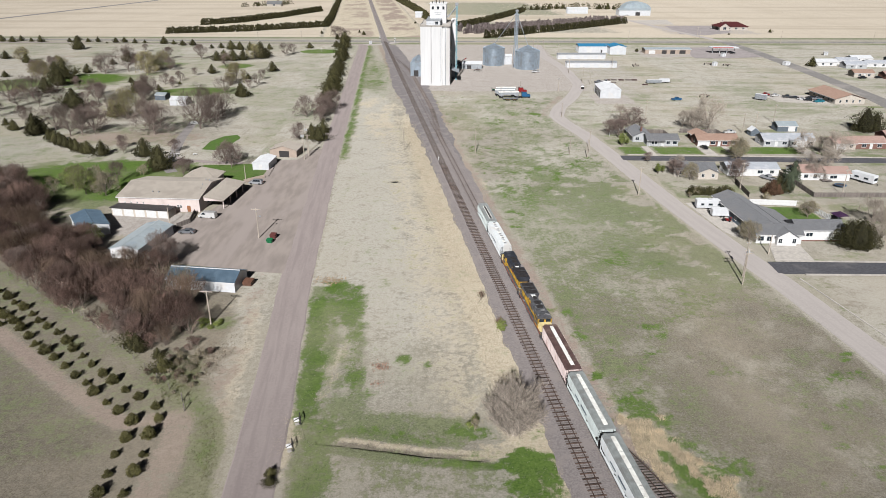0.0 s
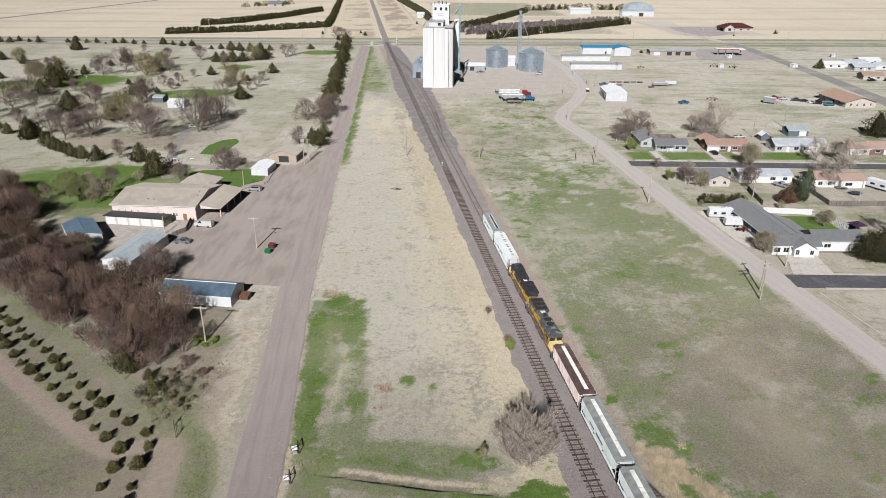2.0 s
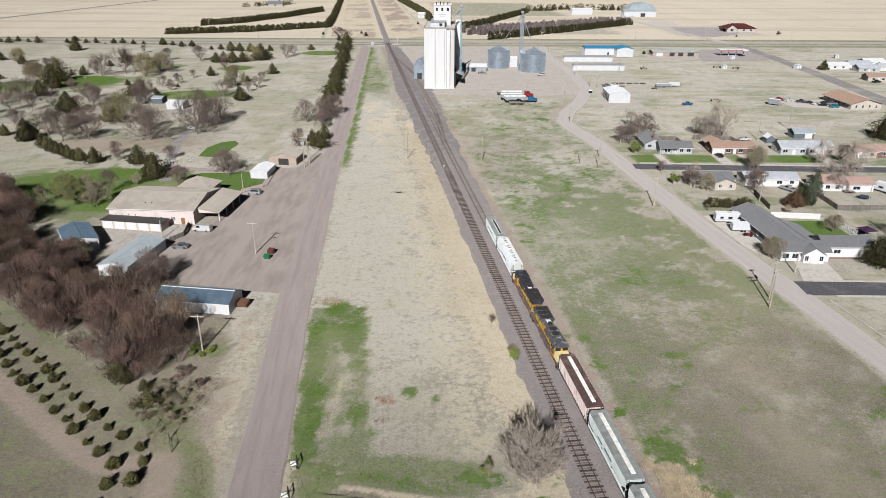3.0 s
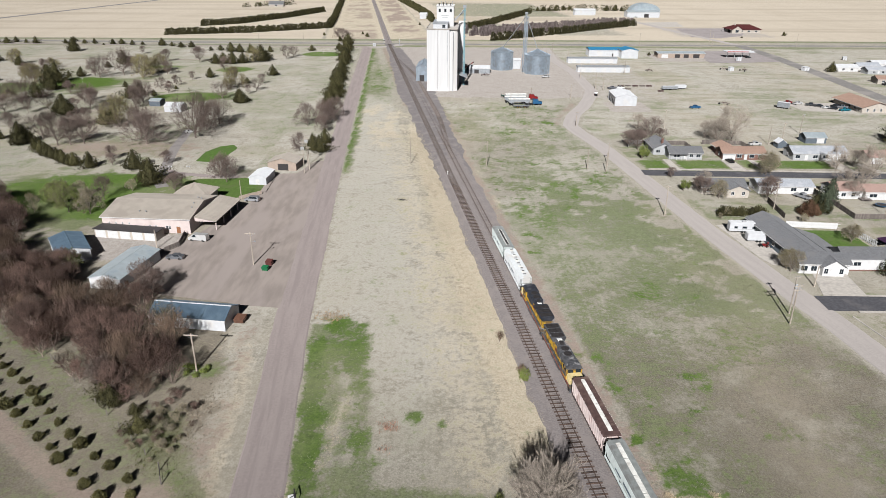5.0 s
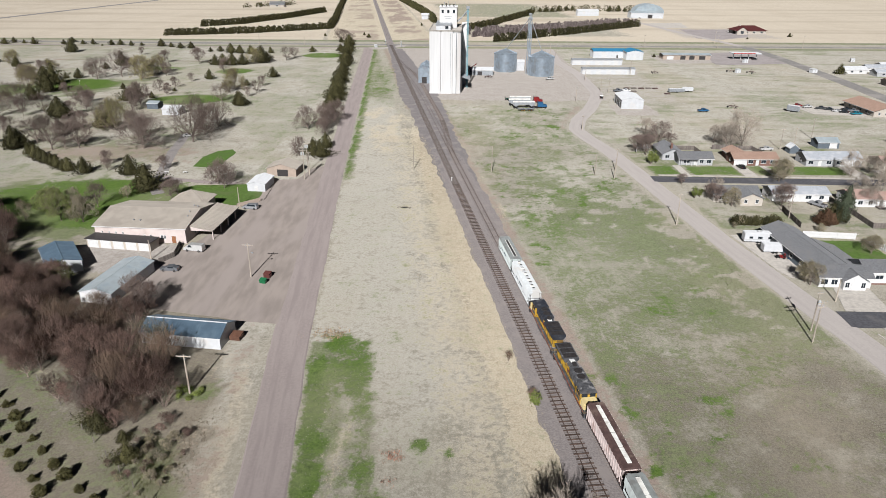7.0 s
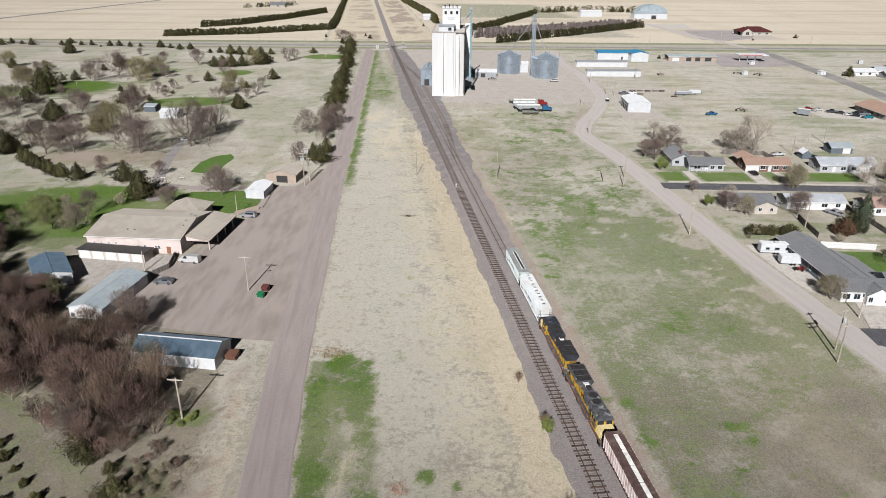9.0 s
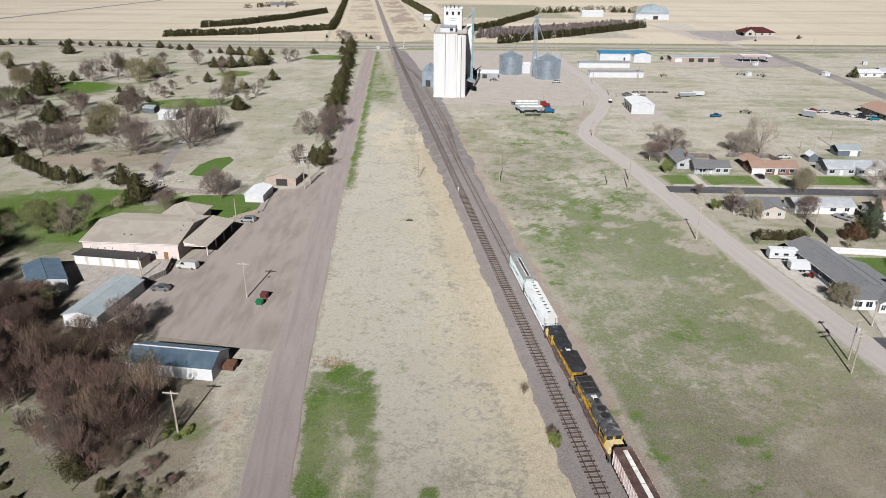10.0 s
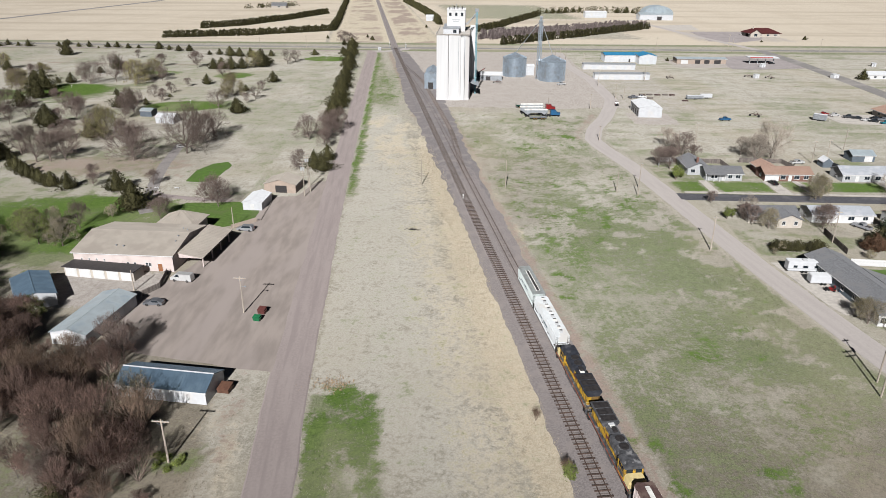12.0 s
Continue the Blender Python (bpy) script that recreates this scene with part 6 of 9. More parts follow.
rf = part("roof", sh, TAN_ROOF, canopy)
for yy in seam_at:
    part("seam", Shape().slab([(-3.4, -0.03, 4.55), (3.4, -0.03, 3.35), (3.4, 0.03, 3.35), (-3.4, 0.03, 4.55)], 0.05), TAN_ROOF, rf, m=pose(0, yy, 0))
for yy in (-8.5, -2.8, 2.8, 8.5):
    part("post", Shape().box(2.4, yy - 0.15, 0, 2.7, yy + 0.15, 3.3, None, 0.02), PINK_WALL, canopy)
part("header", Shape().box(-3.3, -9.8, 3.0, 3.2, -9.6, 3.35).prism([(-3.3, 3.3), (3.2, 3.2), (-3.3, 4.3)], -9.8, -9.6), PINK_WALL, canopy)
annex = thing("clubhouse_annex", -84, 231, 0, -4, "hip-roofed tan annex behind the clubhouse", "building")
part("wall", Shape().box(-5.5, -4.5, -0.1, 5.5, 4.5, 3.6), PINK_WALL, annex)
for a, b in (((-6.2, -5.2), (6.2, -5.2)), ((6.2, -5.2), (6.2, 5.2)), ((6.2, 5.2), (-6.2, 5.2)), ((-6.2, 5.2), (-6.2, -5.2))):
    hip = part("roof", Shape().slab([(*a, 3.7), (*b, 3.7), (0, 0, 6.8)], 0.15), TAN_ROOF, annex)
    for k in range(1, 12):
        q = Vector((*a, 3.75)).lerp(Vector((*b, 3.75)), k / 12)
        seam = Shape()
        stick(seam, q, q.lerp(Vector((0, 0, 6.85)), (1 - abs(k / 6 - 1)) * 0.98), 0.06, 0.05, 4)
        part("seam", seam, TAN_ROOF, hip)
carts = thing("cart_garage", -93.3, 201.0, 0, -9, "low white cart garage row with a dark flat roof", "garage")
part("wall", Shape().box(-9.5, -2.0, -0.1, 9.5, 2.2, 2.5), CREAM_WALL, carts)
part("roof", Shape().slab([(-9.8, -2.5, 2.75), (9.8, -2.5, 2.75), (9.8, 2.5, 2.6), (-9.8, 2.5, 2.6)], 0.16), TRIM_AND_SHADE, carts)
for k in range(5):
    door_on(carts, -7.6 + 3.8 * k, -2.0, 2.9, 2.2, 0, WHITE_PAINT, 4, "garage_door")

building("storage_shed", -83.6, 176.6, 18.5, 8.0, 2.8, 1.0, WHITE_METAL, PALE_BLUE_ROOF, "white metal shed with a pale blue-grey roof", "shed", 82, 0.25, 0,
         [("w", -2, 0, 3.0, 2.4, "garage"), ("w", 1.6, 0, 3.0, 2.4, "garage"), ("s", 5, 0, 1.0, 2.1, "door")], "sheds by the thicket")
# this shed's dark roof colour stands in for the shade of the trees
building("storage_shed", -104, 188.7, 14, 8.0, 3.0, 1.1, WHITE_METAL, SLATE_AND_SHADED_ROOF, "metal shed half hidden by bare trees, its roof coloured dark for their shade", "shed", 125, 0.25, 0.9, [("w", 0, 0, 3.0, 2.4, "garage")], "sheds by the thicket")
near_shed = building("storage_shed", -58.1, 152.4, 17.5, 7.4, 2.6, 1.6, WHITE_METAL, SLATE_AND_SHADED_ROOF, "white metal shed with a ribbed blue-grey roof", "shed", -8, 0.2, 0.6, [("n", 2, 0, 3.0, 2.3, "garage")], "sheds by the thicket")
for piece in near_shed.children:
    if piece.name.startswith("ridge_cap"):
        piece.data.materials[0] = WHITE_METAL
building("small_shed", -68.4, 254.6, 10.0, 6.2, 2.6, 0.9, WHITE_METAL, WHITE_METAL, "small white metal shed beside the parking lot", "shed", 86, 0.2, 0.8, [("w", 0, 0, 1.0, 2.0, "door")])
building("equipment_garage", -63.6, 271.5, 8.5, 11.0, 2.9, 1.7, TAN_WALL, TAN_ROOF, "tan garage with an open dark doorway", "garage", 84, 0.3, 0.9, [("w", 0.4, 0, 4.0, 2.5, "open")])
building("equipment_shed", -142, 372, 9, 7, 3.0, 1.2, WHITE_METAL, WHITE_METAL, "white metal shed among golf course trees", "shed", -5, 0.2, 0.8, [("s", 1, 0, 2.6, 2.3, "garage")])
building("equipment_shed", -157, 386, 6, 6, 2.8, 0.8, BLUE_WALL, PALE_BLUE_ROOF, "small blue shed among golf course trees", "shed", -5, 0.2, 0.8)

# houses north of the first street
a = building("house", 93.4, 289.4, 13.0, 7.6, 2.7, 1.7, GREY_WALL, DARK_SHINGLE, "grey single-storey house with a charcoal roof", "house", -1, 0.5, 0,
             [("s", -3.5, 0.9, 2.2, 1.2, "window"), ("s", 0, 0, 1.0, 2.1, "door"), ("s", 2.2, 0.9, 1.4, 1.2, "window"), ("s", 5.0, 0.9, 1.6, 1.2, "window")], "houses north of the street")
for k in range(4):
    part("porch_post", Shape().box(-6 + 2.0 * k - 0.06, -5.2, 0, -6 + 2.0 * k + 0.06, -5.08, 2.5), WHITE_PAINT, a)
part("porch_roof", Shape().slab([(-6.4, -5.5, 2.55), (0.6, -5.5, 2.55), (0.6, -3.6, 2.8), (-6.4, -3.6, 2.8)], 0.12), DARK_SHINGLE, a)
b = building("house_wing", 86.6, 299.5, 14, 8.2, 2.7, 1.9, GREY_WALL, DARK_SHINGLE, "charcoal-roofed wing with a brick chimney", "house", 89, 0.5, 0, [("w", -2.2, 0.9, 1.6, 1.2, "window"), ("n", -3, 1, 1.2, 1.2, "window")], "houses north of the street")
chimney(b, -5.5, 0.6, 3.6, 6.2)
brick_house = building("house", 116.6, 289.5, 17.0, 8.0, 2.7, 1.7, BRICK, RED_SHINGLE, "red-brick house with a faded orange-red roof", "house", 0, 0.5, 0,
         [("s", -6.2, 0, 3.2, 2.2, "garage"), ("s", -2.0, 0.9, 1.8, 1.3, "window"), ("s", 0.6, 0, 1.0, 2.1, "door"), ("s", 3.0, 0.9, 1.8, 1.3, "window"), ("s", 6.4, 0.9, 1.6, 1.3, "window"), ("w", 0, 1, 1.2, 1.1, "window")], "houses north of the street")
part("siding", Shape().box(-8.5, -4.025, 0.0, -3.4, -3.99, 2.7), WHITE_PAINT, brick_house, "white sided garage front")
building("house_wing", 112.4, 296.0, 9, 7, 2.7, 1.5, BRICK, RED_SHINGLE, "red-roofed rear wing of a brick house", "house", 90, 0.5, 0, (), "houses north of the street")
for xx, ln in ((141.4, 10.6), (152.4, 10.6)):
    building("house", xx, 289.8, ln, 9.0, 2.8, 1.9, GREY_WALL if xx < 150 else WHITE_PAINT, GREY_SHINGLE, "pale grey sided house with a light grey roof" if xx < 150 else "white sided house with a light grey roof", "house", -0.5, 0.4, 0,
             [("s", -3.5, 0.9, 1.8, 1.2, "window"), ("s", 0, 0, 1.0, 2.1, "door"), ("s", 3.5, 0.9, 1.8, 1.2, "window"), ("w", 0, 1, 1.2, 1.2, "window")], "houses north of the street")
building("house", 168, 285, 9, 9, 2.7, 1.6, CREAM_WALL, PINK_SHINGLE, "cream house with a faded pink-brown roof", "house", 0, 0.5, 0, [("s", -1.5, 0, 3.6, 2.2, "garage"), ("s", 2.6, 0.9, 1.2, 1.2, "window")], "houses north of the street")
building("house", 179.5, 286, 13, 9, 2.7, 1.7, BRICK, PINK_SHINGLE, "brick house with a dusty red roof", "house", 0, 0.5, 0, [("s", -3, 0.9, 1.8, 1.2, "window"), ("s", 0, 0, 1, 2.1, "door"), ("s", 3.5, 0.9, 1.8, 1.2, "window")], "houses north of the street")
building("house", 194, 288, 14, 10, 4.4, 2.0, BRICK, PINK_SHINGLE, "tall brick house with a dusty red roof", "house", 0, 0.5, 0, [("s", -4, 1.2, 1.6, 1.4, "window"), ("s", 0, 0, 1, 2.1, "door"), ("s", 4, 1.2, 1.6, 1.4, "window"), ("w", 2, 1.5, 1.2, 1.2, "window")], "houses north of the street")
building("garage", 158.5, 315.5, 9, 6.4, 2.6, 1.4, BLUE_WALL, PALE_BLUE_ROOF, "detached blue garage with a pale metal roof", "garage", 0, 0.3, 0.9, [("s", 2, 0, 3, 2.2, "garage")])
building("garden_shed", 140, 306, 4.4, 3.6, 2.2, 1.4, BLUE_WALL, WHITE_METAL, "blue barn-shaped garden shed", "shed", 90, 0.15)
# houses south of it
building("house", 92.6, 246.5, 15, 8.2, 2.7, 1.6, CREAM_WALL, DARK_SHINGLE, "cream house with a dark brown-grey roof", "house", -1, 0.5, 0,
         [("s", -5, 0.9, 1.6, 1.2, "window"), ("s", -1, 0.9, 1.6, 1.2, "window"), ("e", 0, 0.9, 1.2, 1.1, "window")], "houses south of the street")
building("house_wing", 96.0, 241.8, 6, 7.2, 2.6, 1.5, CREAM_WALL, DARK_SHINGLE, "cream gable wing with two small windows", "house", 89, 0.4, 0, [("w", -1.8, 0.9, 0.9, 1.1, "window"), ("w", 1.8, 0.9, 0.9, 1.1, "window")], "houses south of the street")
building("house", 114.2, 247.4, 18.6, 8.4, 2.7, 1.3, WHITE_PAINT, GREY_SHINGLE, "long white house with a light grey roof", "house", -1, 0.4, 0,
         [("s", -6.0, 1, 1.8, 1.1, "window"), ("s", -1.5, 0, 1.0, 2.1, "door"), ("s", 2.5, 1, 1.8, 1.1, "window"), ("s", 6.8, 1, 1.4, 1.1, "window"), ("w", 0, 1, 1.2, 1.1, "window")], "houses south of the street")
building("house", 132.6, 242.5, 9.6, 8.6, 2.8, 1.8, WHITE_PAINT, PINK_SHINGLE, "white house with a faded pink roof", "house", 0, 0.4, 0, [("s", -1.5, 0.9, 1.4, 1.2, "window"), ("s", 1.8, 0.9, 1.2, 1.2, "window"), ("w", 0, 1, 1.2, 1.2, "window")], "houses south of the street")
part("deck", Shape().box(136.2, 235.6, 0.1, 139.6, 238.2, 0.55), FENCE_WOOD, tagged(thing("back_deck", 0, 0, 0, 0, "weathered wooden back deck", "deck")))
building("house", 142.2, 241.0, 8.6, 7.4, 2.8, 1.5, WHITE_PAINT, PINK_SHINGLE, "small white house with a faded pink roof", "house", 0, 0.4, 0, [("s", -1.6, 0.9, 2.4, 1.1, "window"), ("s", 2.4, 0, 1, 2.1, "door")], "houses south of the street")
# the corner property
long_house = building("house", 93.2, 197.2, 29.5, 9.2, 3.0, 1.8, BLUE_WALL, DARK_SHINGLE, "long slate-blue outbuilding with a dark grey roof", "house", 93, 0.5, 0,
                      [("n", -8 + 5 * k, 1.0, 1.2, 1.0, "window") for k in range(4)], "corner property")
front = building("house", 94.8, 182.2, 12.5, 7.0, 2.9, 1.7, WHITE_PAINT, DARK_SHINGLE, "white house front with a dark grey roof", "house", -3, 0.5, 0,
                 [("s", -5.0, 0.8, 1.6, 1.3, "window"), ("s", -2.6, 0.8, 1.4, 1.3, "window"), ("s", 0.6, 0, 1.1, 2.2, "door"), ("s", 3.8, 0.8, 1.6, 1.3, "window")], "corner property")
porch = building("house_porch", 96.3, 178.6, 3.0, 5.4, 2.7, 1.7, WHITE_PAINT, DARK_SHINGLE, "white gabled entrance porch", "porch", 87, 0.35, 0, [("w", 0, 0, 1.6, 2.2, "door"), ("w", -1.9, 0.8, 0.9, 1.3, "window"), ("w", 1.9, 0.8, 0.9, 1.3, "window")], "corner property")
building("house", 107.2, 184.4, 13.2, 7.6, 3.5, 1.6, WHITE_PAINT, DARK_SHINGLE, "white house with brick footing and a dark grey roof", "house", 0, 0.5, 0,
         [("s", -3.2, 1.5, 1.8, 1.0, "window"), ("s", 4.6, 0.8, 1.4, 1.2, "window"), ("e", 0, 1.2, 1.2, 1.1, "window")], "corner property", None, BRICK)
carport = thing("patio_roof", 100.6, 195.2, 0, 3, "dark grey patio roof along the house", "roof")
part("roof", Shape().slab([(-2.6, -10.6, 3.25), (2.2, -10.6, 2.5), (2.2, 4.6, 2.5), (-2.6, 8.2, 3.3)], 0.15), DARK_SHINGLE, carport)
for yy in (-7, -3, 1, 4):
    part("post", Shape().box(1.9, yy - 0.08, 0, 2.06, yy + 0.08, 2.4), WHITE_PAINT, carport)
building("house", 130, 128, 16, 9, 2.8, 1.7, CREAM_WALL, DARK_SHINGLE, "cream corner house with a dark roof", "house", 0, 0.5, 0, [("s", 0, 1, 1.5, 1.2, "window"), ("w", 0, 1, 1.2, 1.2, "window")])

# commercial and far buildings
mot = building("motel", 221.5, 389.5, 27, 16.5, 3.0, 2.4, CREAM_WALL, RED_SHINGLE, "low cream building with a broad orange-brown roof", "motel", 92, 0.9, 0,
               [("w", -5.4 + 3.6 * k, 0.8, 0.9, 1.4, "window") for k in range(4)] + [("n", -8 + 5 * k, 0.9, 1.6, 1.3, "window") for k in range(4)])
building("metal_shop", 95.0, 401, 20, 11.5, 4.6, 1.4, WHITE_METAL, WHITE_METAL, "white metal shop building with grey side doors", "workshop", 88, 0.2, 1.0, [("n", -6 + 4.2 * k, 0, 3.0, 3.0, "open") for k in range(4)])
building("metal_shed", 107.5, 552, 37, 7, 3.4, 0.8, WHITE_METAL, GALV_DULL, "long white metal storage building", "shed", 0, 0.2, 0, [("s", -14 + 7 * k, 0, 3.0, 2.6, "door") for k in range(5)], "long storage sheds")
building("metal_shed", 106.8, 509, 36, 7, 3.4, 0.8, WHITE_METAL, GALV_DULL, "long white metal storage building", "shed", 0, 0.2, 0, [("s", -14 + 7 * k, 0, 3.0, 2.6, "door") for k in range(5)], "long storage sheds")
building("metal_shop", 125, 594, 26, 14, 5.0, 1.4, WHITE_METAL, BLUE_ROOF, "white shop with a bright blue roof", "workshop", 0, 0.3, 0, [("s", -4, 0, 3.5, 3.2, "door"), ("s", 6, 0, 1.2, 2.2, "open")])
building("metal_shop", 142, 584, 16, 13, 6.0, 1.4, WHITE_METAL, BLUE_ROOF, "tall white shop with a bright blue roof", "workshop", 90, 0.3, 0, [("w", 0, 0, 1.2, 2.2, "door")])
building("store", 184, 586, 37, 11, 3.6, 0.7, TAN_WALL, PALE_BLUE_ROOF, "low tan roadside store with dark bays and a pale roof", "store", 0, 0.6, 0, [("s", -13, 0, 5, 2.6, "door"), ("s", -3, 0, 4, 2.8, "open"), ("s", 4, 0, 4, 2.8, "open"), ("s", 12, 0, 5, 2.8, "open")])
fuel = thing("fuel_canopy", 231, 585, 0, 0, "red-edged white fuel station canopy on posts", "canopy")
part("canopy_top", Shape().box(-11, -5, 4.4, 11, 5, 5.1, None, 0.08), WHITE_METAL, fuel)
part("red_band", Shape().box(-11.05, -5.05, 4.7, 6, -4.98, 5.3), material("faded_red_paint", (0.5, 0.07, 0.06), 0.5, vary=0.1), fuel)
for k in range(4):
    part("post", Shape().box(-9 + 6 * k - 0.2, -0.2, 0, -9 + 6 * k + 0.2, 0.2, 4.4), WHITE_METAL, fuel)
def hip_house(x, y, lx, ly, eave, rise, walls, roof, label):
    """A low house under a hipped roof with a deep overhang."""
    top = thing("farmhouse", x, y, 0, 0, label, "house")
    part("wall", Shape().box(-lx / 2, -ly / 2, -0.1, lx / 2, ly / 2, eave), walls, top)
    a, b, c = lx / 2 + 1.2, ly / 2 + 1.2, lx / 2 - ly / 2
    for quad in ([(-a, -b, eave), (a, -b, eave), (c, 0, eave + rise), (-c, 0, eave + rise)], [(a, b, eave), (-a, b, eave), (-c, 0, eave + rise), (c, 0, eave + rise)],
                 [(a, -b, eave), (a, b, eave), (c, 0, eave + rise)], [(-a, b, eave), (-a, -b, eave), (-c, 0, eave + rise)]):
        part("roof", Shape().slab([(q[0], q[1], q[2] + 0.2) for q in quad], 0.2), roof, top)
    for k in range(4):
        panes_on(top, -lx * 0.36 + lx * 0.24 * k, -ly / 2, 1.0, 2.2, 1.5, 0)
    return top


ranch = hip_house(312, 783, 32, 18, 3.4, 4.4, CREAM_WALL, MAROON_ROOF, "broad house with a hipped dark maroon roof beyond the highway")
building("farmhouse_wing", 301, 774, 12, 10, 4.2, 3.4, CREAM_WALL, MAROON_ROOF, "maroon-roofed gabled wing with a pale stone front", "house", 90, 1.0, 0, [("w", 0, 1.0, 3.0, 2.6, "window")])
chimney(ranch, -9.5, -3, 5.0, 9.6, CREAM_WALL)
hall = thing("arched_hall", 262, 990, 0, 0, "far pale blue metal hall with an arched roof", "barn")
part("wall", Shape().box(-19, -8, -0.1, 19, 12, 6.0), WHITE_METAL, hall)
ARC = [(19.4 * math.cos(math.pi * k / 14), 5.6 + 10.5 * math.sin(math.pi * k / 14)) for k in range(15)]
part("roof", Shape().prism(ARC, -8.6, 12.6), PALE_BLUE_ROOF, hall)
building("farm_shop", 254, 970, 42, 18, 6.5, 2.0, WHITE_METAL, PALE_BLUE_ROOF, "far white farm shop with an open bay", "workshop", 0, 0.3, 0, [("s", 4, 0, 6, 4.5, "open")])
building("farm_shop", 184, 1000, 28, 14, 6.5, 1.5, WHITE_METAL, WHITE_METAL, "far plain white farm building", "barn", 0, 0.3)
building("farmhouse", -262, 1130, 22, 12, 3.5, 4.0, CREAM_WALL, DARK_SHINGLE, "far farmhouse with a dark roof on the plain", "house", 0, 0.6, 0, [("s", 0, 1, 3, 2, "window")])
building("barn", -30, 930, 12, 9, 5, 2, WHITE_METAL, WHITE_METAL, "far small white barn", "barn")
for k, (xx, yy, w_, d_, wl, rf) in enumerate(((281, 520, 16, 9, WHITE_PAINT, WHITE_METAL), (296, 508, 15, 9, GREY_WALL, GREY_SHINGLE), (301, 528, 16, 8, WHITE_PAINT, GREY_SHINGLE), (316, 514, 18, 9, WHITE_PAINT, GREY_SHINGLE),
                                              (335, 505, 16, 9, BLUE_WALL, GREY_SHINGLE), (318, 540, 16, 9, WHITE_PAINT, WHITE_METAL), (280, 469, 13, 9, CREAM_WALL, RED_SHINGLE), (297, 462, 14, 9, BRICK, PINK_SHINGLE), (345, 536, 16, 9, BLUE_WALL, PALE_BLUE_ROOF))):
    building("house", xx, yy, w_, d_, 2.8, 1.7, wl, rf, "small far house with a pale roof" if rf is not RED_SHINGLE else "small cream house with a red-brown roof", "house", rnd.uniform(-4, 4), 0.4, 0,
             [("s", -3, 0.9, 1.6, 1.2, "window"), ("s", 3, 0.9, 1.6, 1.2, "window"), ("s", 0, 0, 1, 2.1, "door")], "far houses")

# ---- grain elevator ----
elev = thing("grain_elevator", -5.0, 431.5, 0, -2, "tall white concrete grain elevator with ribbed silo walls", "grain elevator")
for i, (cx, r, sq_) in enumerate(((-5.75, 3.25, 0.2), (1.0, 3.35, 0.25), (6.6, 2.4, 0.5))):
    for j in range(7):
        if 0 < i < 2 and 0 < j < 6:
            continue
        cy = 3.0 + 6.3 * j
        prof = []
        n = 24
        sq = Shape()
        for z in (-0.2, 0.9, 0.95, 34.6, 34.8):
            rr = r + (0.12 if z < 0.93 else 0)
            prof += [(math.copysign(abs(math.cos(2 * math.pi * k / n)) ** sq_, math.cos(2 * math.pi * k / n)) * rr + cx, math.copysign(abs(math.sin(2 * math.pi * k / n)) ** sq_, math.sin(2 * math.pi * k / n)) * rr + cy, z) for k in range(n)]
        sq.add(prof, [(a_ * n + k, a_ * n + (k + 1) % n, a_ * n + n + (k + 1) % n, a_ * n + n + k) for a_ in range(4) for k in range(n)] + [tuple(range(4 * n, 5 * n))])
        part("silo", sq, WHITE_CONCRETE, elev, smooth=False)
part("core_wall", Shape().box(-7.6, 2.4, 0, 7.6, 41, 34.7), WHITE_CONCRETE, elev)
part("roof_slab", Shape().box(-9.2, -0.3, 34.8, 9.2, 44, 35.2, None, 0.05).box(-9.2, -0.3, 35.2, 9.2, -0.1, 35.6).box(-9.2, -0.1, 35.2, -9.0, 44, 35.6).box(9.0, -0.1, 35.2, 9.2, 44, 35.6), CONCRETE, elev)
part("gallery", Shape().box(-5.4, 3, 35.2, 3.0, 30, 38.0, None, 0.05), WHITE_METAL, elev)
part("gallery_roof", Shape().slab([(-5.8, 2.6, 38.1), (3.4, 2.6, 38.1), (3.4, 30, 38.3), (-5.8, 30, 38.3)], 0.15), GALV_DULL, elev)
panes_on(elev, 0.8, 3, 36.0, 1.6, 1.4, 0, TRIM_AND_SHADE)
head = part("headhouse", Shape().box(-4.0, 17, 35.2, 6.2, 31, 46.6, None, 0.08).box(-4.3, 16.7, 46.6, 6.5, 31.3, 46.9), WHITE_CONCRETE, elev, "white concrete headhouse")
for k in range(3):
    panes_on(elev, -2.2 + 3.3 * k, 17, 43.6, 1.1, 1.5, 0, TRIM_AND_SHADE)
part("faded_lettering", Shape().box(-1.2, 16.95, 41.2, 3.2, 16.99, 41.7).box(-0.6, 16.95, 40.2, 2.6, 16.99, 40.7), GREY_WALL, elev)
for k, (vx, vy, vh, vr) in enumerate(((-2.6, 19, 1.1, 0.28), (-1.4, 22, 2.0, 0.12), (-0.2, 19.5, 1.5, 0.3), (1.0, 24, 2.3, 0.1), (1.9, 20, 1.3, 0.26), (3.1, 21, 2.1, 0.12), (4.3, 19, 1.2, 0.3), (5.2, 25, 1.8, 0.14))):
    part("roof_vent", Shape().tube([(vx, vy, 46.9), (vx, vy, 46.9 + vh)], vr, 8).lathe([(vr * 1.7, 46.9 + vh), (vr * 0.7, 47.2 + vh)], 8, pose(vx, vy, 0)), (STEEL_DARK, GALV_DULL)[k % 2], elev)
part("roof_rail", Shape().tube([(-4.0, 17, 47.9), (6.2, 17, 47.9), (6.2, 31, 47.9)], 0.04, 4).tube([(-9.0, 0, 36.6), (9.0, 0, 36.6)], 0.04, 4), GALV_DULL, elev)
for k in range(7):
    part("rail_post", Shape().tube([(-9 + 3 * k, 0, 35.2), (-9 + 3 * k, 0, 36.6)], 0.04, 4), GALV_DULL, elev)
